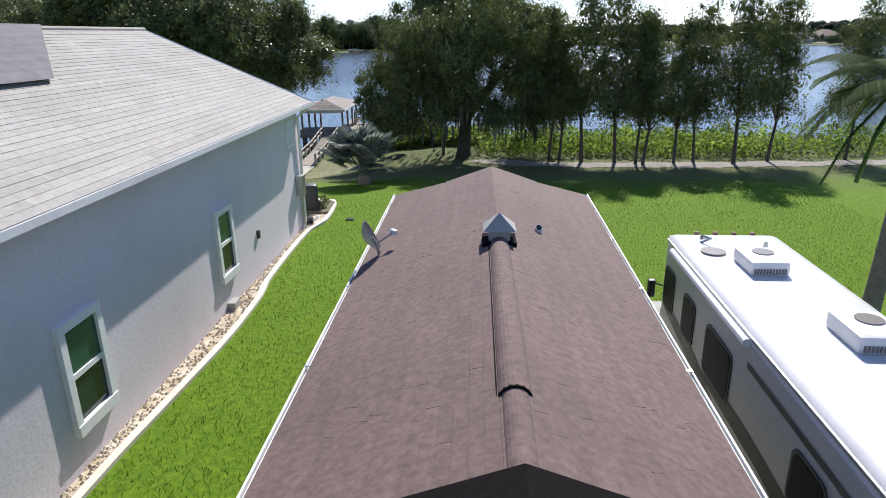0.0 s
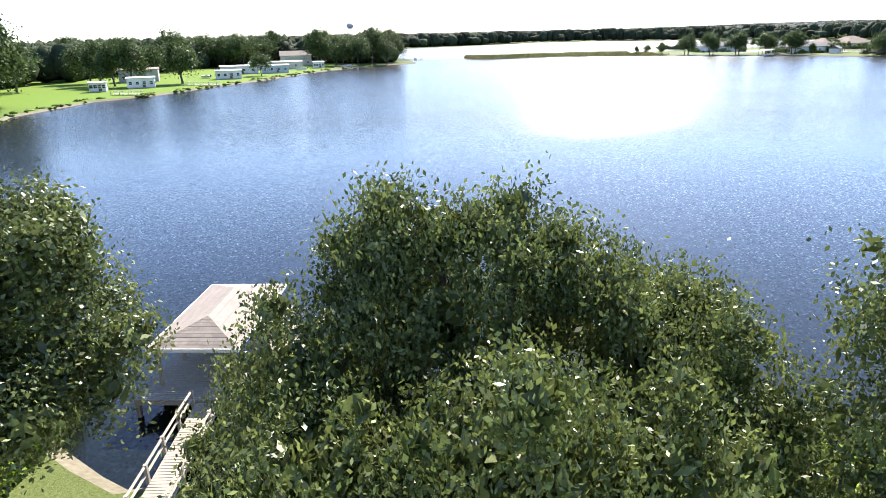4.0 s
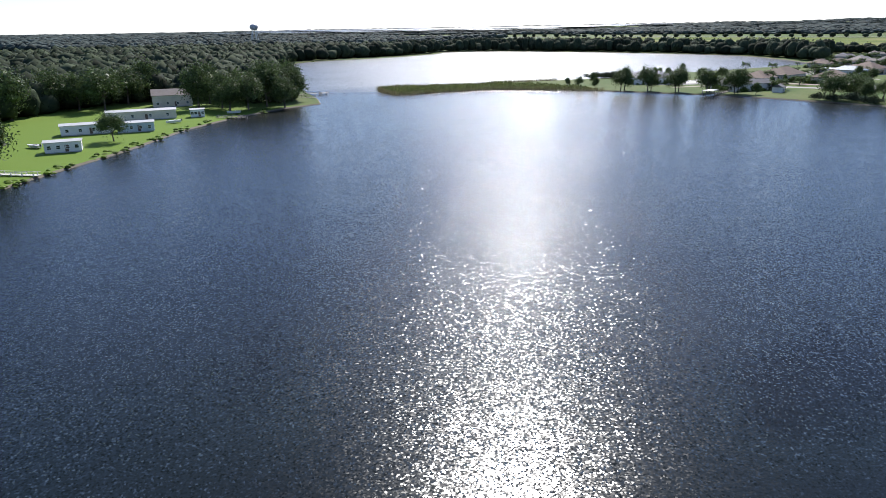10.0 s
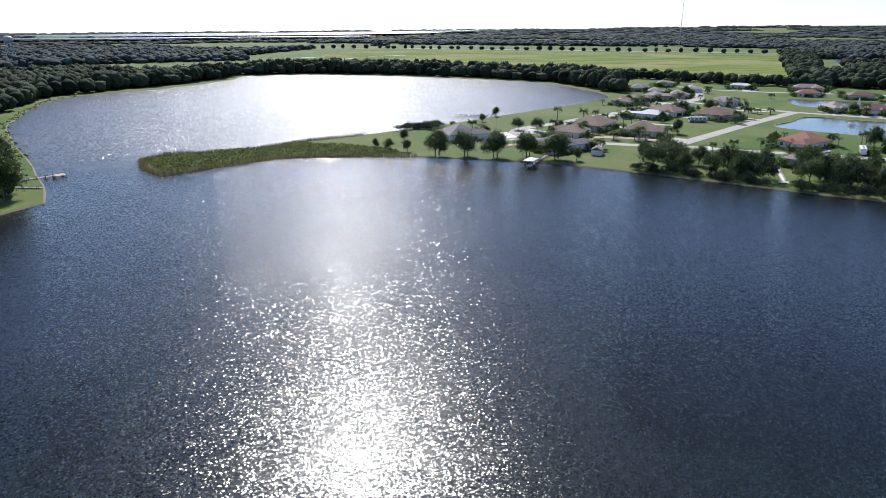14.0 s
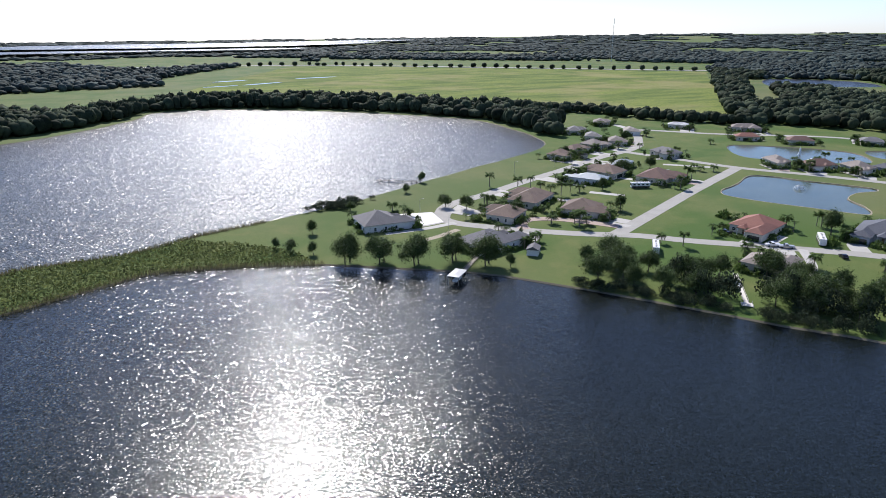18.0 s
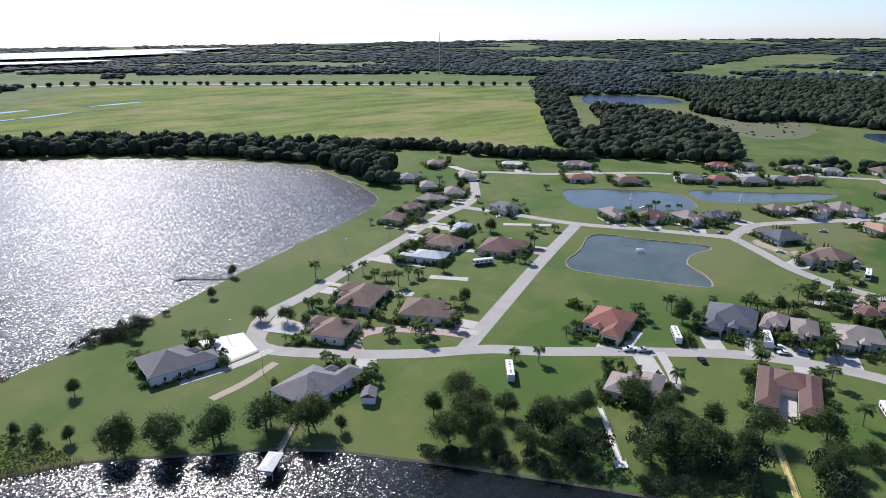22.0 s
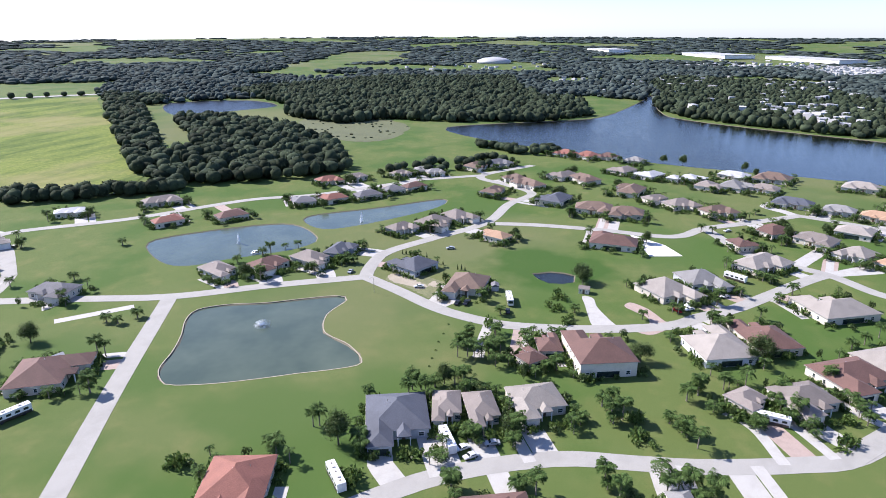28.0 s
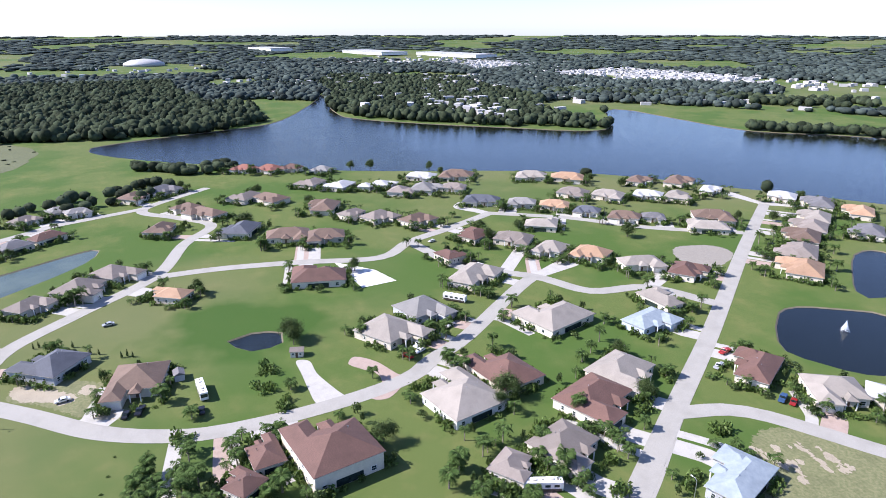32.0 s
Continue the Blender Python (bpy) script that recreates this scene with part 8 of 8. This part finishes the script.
marsh_leaf = leaf_material("marsh_leaves", (0.075, 0.095, 0.03), (0.15, 0.17, 0.06), 0.3, True)
tagged(new("marsh_brush", fast_mesh("marsh_brush", v, f, marsh_leaf)), "low green and brown marsh brush on the spit", "brush", kind="stuff")
edge = np.array([p for p in shores["north_lake"] if (10 < p[0] < 130 and 398 < p[1] < 475)])
n = 9000
i = rng.integers(1, len(edge), n)
s = rng.random(n)[:, None]
step = np.linalg.norm(edge[i] - edge[i - 1], axis=1)
p = edge[i] * (1 - s) + edge[i - 1] * s + rng.normal(size=(n, 2)) * 0.9
p = p[step < 30]
v = blades(len(p), lambda k: np.column_stack((p, np.full(k, -0.5))), 1.0, 2.6, 0.07, 0.1)
reed_far = leaf_material("dry_reeds", (0.11, 0.10, 0.05), (0.21, 0.19, 0.10), 0.3, True)
tagged(new("spit_reeds", fast_mesh("spit_reeds", v, np.arange(len(v)).reshape(-1, 4), reed_far)), "tan reeds fringing the spit", "reeds", kind="stuff")

# the west shore: trailers, docks and lawn trees
def trailer(x, y, turn, w, d, h, wall_mat, label, roof_mat=None, gable=False):
    s = thing("mobile_home", x, y, 0, turn, label, "house", "homes of the west shore")
    part("wall", box(-w / 2, -d / 2, 0.3, w / 2, d / 2, h), wall_mat, s)
    part("base", box(-w / 2 + 0.1, -d / 2 + 0.1, 0, w / 2 - 0.1, d / 2 - 0.1, 0.3), grey_wall, s)
    part("roof", hip(-w / 2 - 0.3, -d / 2 - 0.3, w / 2 + 0.3, d / 2 + 0.3, h, 0.5 if gable else 0.14, 0.12, True), roof_mat or white_metal, s)
    for k in range(4):
        add_window(s, -w / 2 + w * (k + 0.5) / 4, -d / 2, 1.6, 0.9, 0.9, "s")
    for k in range(2):
        add_window(s, w / 2, -d / 4 + k * d / 2, 1.6, 0.9, 0.9, "e")
    part("door", box(w * 0.05, -d / 2 - 0.04, 0.3, w * 0.05 + 0.9, -d / 2 + 0.02, 2.2), door_wood, s)
    return s


trailer(-84, 303, 18, 15, 6, 3.1, white_wall, "white mobile home with flat pale roof on the shore lawn")
trailer(-78, 270, 18, 9, 5, 2.9, white_wall, "small white boathouse with flat roof")
trailer(-77, 336, 16, 24, 6.5, 3.2, cream_wall, "long cream mobile home with pale flat roof")
trailer(-69.5, 305, 16, 11, 5.5, 3.0, blue_wall, "blue-grey lakeside cabin with white roof")
trailer(-77, 380, 14, 16, 9, 4.8, cream_wall, "beige two-storey house with low gable roof", taupe_shingle, True)
trailer(-57.5, 339, 14, 5, 4, 2.8, white_wall, "small white shed near the water")
trailer(-109, 266, 20, 13, 8, 4.2, grey_wall, "grey cottage with brown roof under trees", taupe_shingle)
trailer(-94, 234, 20, 8, 5, 3.0, white_wall, "small white cottage on the shore lawn")
trailer(-101, 221, 20, 4.5, 4, 2.6, white_wall, "white garden shed with pale roof on the shore lawn")
pier(-90, 207, -80, 204.5, 1.5, "low white lake dock", None, pale_wood)
pier(-82, 240, -70, 236.5, 1.4, "low white lake dock", None, pale_wood)
pier(-49, 333, -38, 330.5, 1.3, "low grey lake dock", None)
pier(-31, 411, -15, 417, 1.4, "wooden dock with a covered head", (4, 4))
pier(-25, 401, -16, 396, 1.2, "short wooden dock at the point")
for x, y in ((-115, 250), (-107, 243), (-101, 242), (-125, 262), (-87, 249), (-151, 299), (-142, 322), (-130, 316), (-119, 302), (-126, 343), (-124, 372), (-113, 372), (-102, 370), (-99, 390), (-94, 401), (-63, 366), (-62, 383), (-53, 364), (-48, 353), (-41, 355), (-35, 367), (-27, 362), (-26, 385), (-70, 285),
             (-104, 178), (-114, 168), (-100, 150), (-50, 384), (-36, 384), (-28, 398), (-120, 200), (-128, 225)):
    shade_tree(x, y, None, shore_rnd.uniform(1.5, 2.1) if (x, y) != (-70, 285) else 0.9)
wood_mesh("west_shore_trees", belt([(-158, 300), (-136, 345), (-118, 385), (-100, 408), (-72, 402), (-48, 392), (-30, 386)], 16, 6.5, 4, 7, 8, 15, 41), sparse, "close dark trees behind the homes on the shore", 42)
brush = []
for k, p in enumerate(shores["north_lake"]):
    if p[0] < -30 and p[1] > 120:
        for j in range(14):
            brush.append((p[0] + shore_rnd.uniform(-3.0, 0.9), p[1] + shore_rnd.uniform(-7, 7), shore_rnd.uniform(0.4, 1.1), shore_rnd.uniform(0.3, 1.0)))
wood_mesh("west_bank_brush", brush, leafy, "low brush and weeds along the west bank", 14, bank_leaf)


def skiff(x, y, turn, label):
    b = thing("boat", x, y, 0.25, turn, label, "boat", "boats by the lake")
    bm = bmesh.new()
    ring = [(-0.8, -2.6), (0.8, -2.6), (0.95, 0.0), (0.6, 1.9), (0, 2.8), (-0.6, 1.9), (-0.95, 0)]
    lo = [bm.verts.new((x * 0.65, y * 0.9, 0)) for x, y in ring]
    hi = [bm.verts.new((x, y, 0.75)) for x, y in ring]
    n = len(ring)
    for i in range(n):
        bm.faces.new((lo[i], lo[(i + 1) % n], hi[(i + 1) % n], hi[i]))
    bm.faces.new(lo[::-1])
    inn = [bm.verts.new((x * 0.85, y * 0.92, 0.7)) for x, y in ring]
    for i in range(n):
        bm.faces.new((hi[i], hi[(i + 1) % n], inn[(i + 1) % n], inn[i]))
    bm.faces.new(inn)
    part("hull", bm, white_gel, b)
    part("seat", box(-0.6, -0.8, 0.7, 0.6, -0.4, 0.95), beige_body, b)
    part("motor", box(-0.15, -2.95, 0.4, 0.15, -2.6, 1.15, 0.05), black_plastic, b)


skiff(-89, 277, 60, "white motor boat on the west lawn")
skiff(-62, 322, 120, "white skiff beside a cabin")
skiff(-45, 345, 100, "white skiff drawn up under trees")

# far marks: a lattice mast, a water tower, the large white hall
mast = thing("radio_mast", 1337, 1542, ground_z(1337, 1542), 0, "thin tall lattice radio mast among far woods", "mast")
bm = bmesh.new()
for a in range(3):
    c, s = math.cos(a * 2.094), math.sin(a * 2.094)
    add_tube(bm, [(c * 1.1, s * 1.1, 0), (c * 0.9, s * 0.9, 112)], [0.28, 0.22], 4)
part("legs", bm, chrome, mast)
for k in range(14):
    part("brace", box(-0.9, -0.9, 4 + k * 8, 0.9, 0.9, 4.5 + k * 8), chrome, mast)
tower = thing("water_tower", -190, 1430, ground_z(-190, 1430), 0, "pale water tower above far woods", "water tower")
for k in range(6):
    c, s = 7 * math.cos(k * 1.047), 7 * math.sin(k * 1.047)
    part("leg", tube([(c, s, 0), (c * 0.8, s * 0.8, 30)], [0.6, 0.5], 6), chrome, tower)
bm = bmesh.new()
bmesh.ops.create_uvsphere(bm, u_segments=20, v_segments=12, radius=8)
bmesh.ops.transform(bm, matrix=pose(0, 0, 34) @ Matrix.Diagonal((1, 1, 0.75, 1)), verts=bm.verts[:])
part("tank", bm, white_metal, tower, "", True)
hall = thing("hall", 2450, 560, ground_z(2450, 560), 30, "large white domed hall far beyond the woods", "building")
bm = bmesh.new()
add_tube(bm, [(0, 0, 0), (0, 0, 9), (0, 0, 17), (0, 0, 21)], [60, 58, 38, 4], 24)
part("roof", bm, white_metal, hall, "", True)
for x, y, w, d in ((2950, -250, 160, 60), (2700, -520, 190, 50), (3300, 150, 130, 50)):
    ware = thing("warehouse", x, y, ground_z(x, y), 20, "long white flat-roofed warehouse on the horizon", "building", "far warehouses")
    part("wall", box(-w, -d, 0, w, d, 11), white_wall, ware)
    part("roof", box(-w - 1, -d - 1, 11, w + 1, d + 1, 13), white_metal, ware)
# far sheets of water toward the horizon
for i, (x, y, a, b) in enumerate(((450, 3350, 950, 330), (1250, 3600, 520, 130), (-100, 2700, 420, 110), (560, 2720, 300, 80))):
    c = [(x + a * math.cos(k * math.tau / 40) * (1 + 0.25 * noise.noise((k * 0.7, i * 9.0, 0))), y + b * math.sin(k * math.tau / 40) * (1 + 0.3 * noise.noise((k * 0.9, i * 5.0, 3)))) for k in range(40)]
    vs = [(p, q, ground_z(p, q) + 14.0) for p, q in c]
    tagged(mesh_object("water_far_%d" % (i + 1), vs, [tuple(range(40))], water_mat), "bright far lake under the sun", "water", kind="structure")
# the big hay field between the hedge, the lake woods and the highway
def build_hay(nt, b, node, link):
    v = coords(node, link, "World")
    tufts = noise_tex(node, link, v, 0.22, 6.0, 0.75)
    swath = noise_tex(node, link, coords(node, link, "World", (0.008, 0.03, 1.0)), 1.0, 6.0, 0.7)
    wide = noise_tex(node, link, v, 0.006, 4.0, 0.6)
    c = ramp(node, link, tufts, [(0.3, (0.085, 0.12, 0.03)), (0.7, (0.2, 0.225, 0.06))])
    c = mixed(node, link, c, (0.065, 0.1, 0.028), ramp(node, link, swath, [(0.44, (0, 0, 0)), (0.6, (0.85, 0.85, 0.85))]))
    c = mixed(node, link, c, (0.22, 0.2, 0.09), ramp(node, link, wide, [(0.5, (0, 0, 0)), (0.64, (0.7, 0.7, 0.7))]))
    link(c, b.inputs["Base Color"])
    b.inputs["Roughness"].default_value = 0.95
    b.inputs["Specular IOR Level"].default_value = 0.05
    bump(node, link, b, tufts, 0.8, 0.5)


hay = material("hay_field", build_hay)
FIELD = [(185, 1130), (300, 1010), (430, 850), (490, 752), (545, 708), (570, 655), (610, 600), (640, 612), (664, 630), (900, 850), (1150, 1072), (1190, 1100), (880, 1440), (545, 1735), (400, 1560), (280, 1360)]
fc = curve_through(FIELD, 25, True)
fx, fy = np.meshgrid(np.arange(150, 1240, 40.0), np.arange(560, 1780, 40.0))
grid = np.column_stack((fx.ravel(), fy.ravel()))
grid = grid[inside(fc, grid)]
n = len(fc)
vs, _, fs, _, _, _ = delaunay_2d_cdt([Vector(q) for q in fc] + [Vector(q) for q in grid], [(i, (i + 1) % n) for i in range(n)], [], 1, 1e-4)
tagged(mesh_object("ground_hay_field", [(v[0], v[1], ground_z(v[0], v[1]) + 0.35) for v in vs], fs, hay), "wide yellow-green hay field with darker swaths", "field", kind="structure")
for x, y, a, w, d in ((285, 1345, 20, 34, 9), (320, 1262, 24, 40, 7), (440, 1352, 10, 44, 8), (250, 1240, 15, 30, 6)):
    ring = [(x + w * math.cos(k * math.tau / 18) * math.cos(radians(a)) - d * math.sin(k * math.tau / 18) * math.sin(radians(a)), y + w * math.cos(k * math.tau / 18) * math.sin(radians(a)) + d * math.sin(k * math.tau / 18) * math.cos(radians(a))) for k in range(18)]
    tagged(mesh_object("water_field_pool", [(p, q, ground_z(p, q) + 0.6) for p, q in ring], [tuple(range(18))], pond_mat), "shallow bright pool in the hay field", "water", kind="structure")
# the highway with its trees
ribbon("road_highway", [(150, 1900), (559, 1795), (886, 1490), (1225, 1140), (1500, 900)], 22, 0.6, asphalt, "distant pale highway across the fields", "road", 60.0, 0.6)
wood_mesh("highway_trees", belt([(300, 1840), (559, 1775), (880, 1470), (1215, 1120)], 30, 26, 5, 8, 9, 13, 77), leafy, "row of trees along the distant highway", 15)


# street lamps on thin poles
def street_lamp(x, y, turn):
    s = thing("street_lamp", x, y, ground_z(x, y), turn, "thin grey street lamp on a curved pole by the street", "street lamp", "street lamps")
    part("pole", tube([(0, 0, -0.2), (0, 0, 4), (0, 0, 7.2)], [0.11, 0.09, 0.07], 6), chrome, s)
    part("arm", tube([(0, 0, 7.1), (0.6, 0, 7.6), (1.5, 0, 7.7)], [0.05, 0.045, 0.04], 5), chrome, s)
    part("lamp", box(1.3, -0.15, 7.55, 2.0, 0.15, 7.7, 0.04), white_paint, s)


for x, y, a in ((190.5, 442, -30), (187, 408, 40), (315, 498, -60), (281.6, 494.4, -60), (438, 352, 120), (350, 170, 10)):
    street_lamp(x, y, a)


# a row of dark cypresses, saplings and a palm grove between the houses
cypress_v, cypress_f = leaf_cloud(np.random.default_rng(88), [(0, 0, 0.5, 0.42), (0, 0, 1.0, 0.4), (0, 0, 1.6, 0.33), (0, 0, 2.2, 0.24), (0, 0, 2.7, 0.13)], 260, 0.16)
cypress_mesh = fast_mesh("foliage", cypress_v, cypress_f, shade_toned_leaf)
for i, (x, y) in enumerate(((491.4, 353.2), (491.9, 351.4), (489.9, 348.7), (487.7, 342.7), (488.4, 339.3), (480.8, 331.8), (479.6, 328.8), (474.5, 320.4), (474.9, 318.5), (473.9, 316.6))):
    plant("cypress", [("foliage", cypress_mesh)], x, y, 0, i * 67, 0.9 + 0.1 * (i % 3), "narrow dark green cypress in a row", "cypress", "row of cypresses")
for x, y in ((412.7, 312.7), (404, 313), (396.9, 313.5), (390.2, 313.1), (383.9, 313), (378, 312.6)):
    loose = plant("sapling", [("foliage", shrub_kinds[0][0][1])], x, y, 0, x * 50, 0.35, "small round sapling in a line on the lawn", "sapling", "line of saplings")
for x, y in ((386.9, 304.1), (400.4, 303.5), (395.9, 300.8), (387.8, 298.2), (388.3, 295.5), (398.8, 293.6), (390.6, 291.8), (382.9, 289.8), (408.6, 293.5), (372.2, 301), (363.9, 295.4), (355.3, 230.9), (379.3, 222.7), (368.2, 219.8), (387.8, 206.2), (348.3, 227.6), (331.9, 239.6)):
    palm(x, y, None, 1.15)
ribbon("driveway", [(414.9, 296.8), (399.2, 297.2), (388, 296.8)], 4.2, 0.04, concrete, "pale drive between tall palms", "driveway", 2.0, 0.1)
for key in ("fountain_pond",):
    ring = [(q[0], q[1]) for q in shores[key][::2]]
    ribbon("trim_pond_edge_" + key, ring, 0.4, 0.05, dry_grass, "narrow pale stone edge round the pond", "edging", 3.0, 0.25, closed=True)


# the palms past counting, joined
vs, fs, mats, n = [], [], [], 0
for i, (x, y, h, s) in enumerate(loose_palms):
    v, f = light_palms[i % 3]
    a, gz = i * 1.7, ground_z(x, y)
    c, e = math.cos(a), math.sin(a)
    vs.append(np.column_stack(((v[:, 0] * c - v[:, 1] * e) * s + x, (v[:, 0] * e + v[:, 1] * c) * s + y, v[:, 2] * s + h + gz)))
    fs.append(f + n)
    mats += [0] * len(f)
    n += len(v)
    ring = [(x + 0.2 * math.cos(b), y + 0.2 * math.sin(b)) for b in (0, 1.26, 2.51, 3.77, 5.03)]
    vs.append(np.array([(p, q, gz - 0.1) for p, q in ring] + [(p, q, gz + h + 0.1) for p, q in ring]))
    fs.append(np.array([(j, (j + 1) % 5, 5 + (j + 1) % 5, 5 + j) for j in range(5)]) + n)
    mats += [1] * 5
    n += 10
if vs:
    me = fast_mesh("garden_palms", np.concatenate(vs), np.concatenate(fs), palm_leaf)
    me.materials.append(palm_bark)
    me.polygons.foreach_set("material_index", np.array(mats, np.int32))
    tagged(new("garden_palms", me), "scattered feathery palms among the farther gardens", "palm trees", kind="stuff")


# the brown marsh in the meadow by the east lake
marsh_mat = surface("meadow_marsh", (0.058, 0.068, 0.026), (0.108, 0.118, 0.045), 0.5, 0.03, 0.95, 0.05, kind="World")
ring = curve_through([(968, 622), (1025, 606), (1030, 568), (1000, 508), (944, 468), (860, 464), (832, 486), (838, 524), (879, 572)], 12, True)
slab("ground_marsh", [(x + 5 * noise.noise((x * 0.05, y * 0.05, 0)), y + 5 * noise.noise((x * 0.05, y * 0.05, 9))) for x, y in ring], 0.06, marsh_mat, "brown wet marsh patch in the meadow", "marsh")
marsh_rnd = random.Random(91)
clumps = [(marsh_rnd.uniform(840, 1020), marsh_rnd.uniform(470, 610), marsh_rnd.uniform(1.0, 2.6), marsh_rnd.uniform(0.8, 2.2)) for k in range(70)]
clumps = [q for q in clumps if inside(np.array(ring, float), np.array([q[:2]]))[0]]
wood_mesh("marsh_clumps", clumps, sparse, "low dark bushes scattered in the marsh", 19)
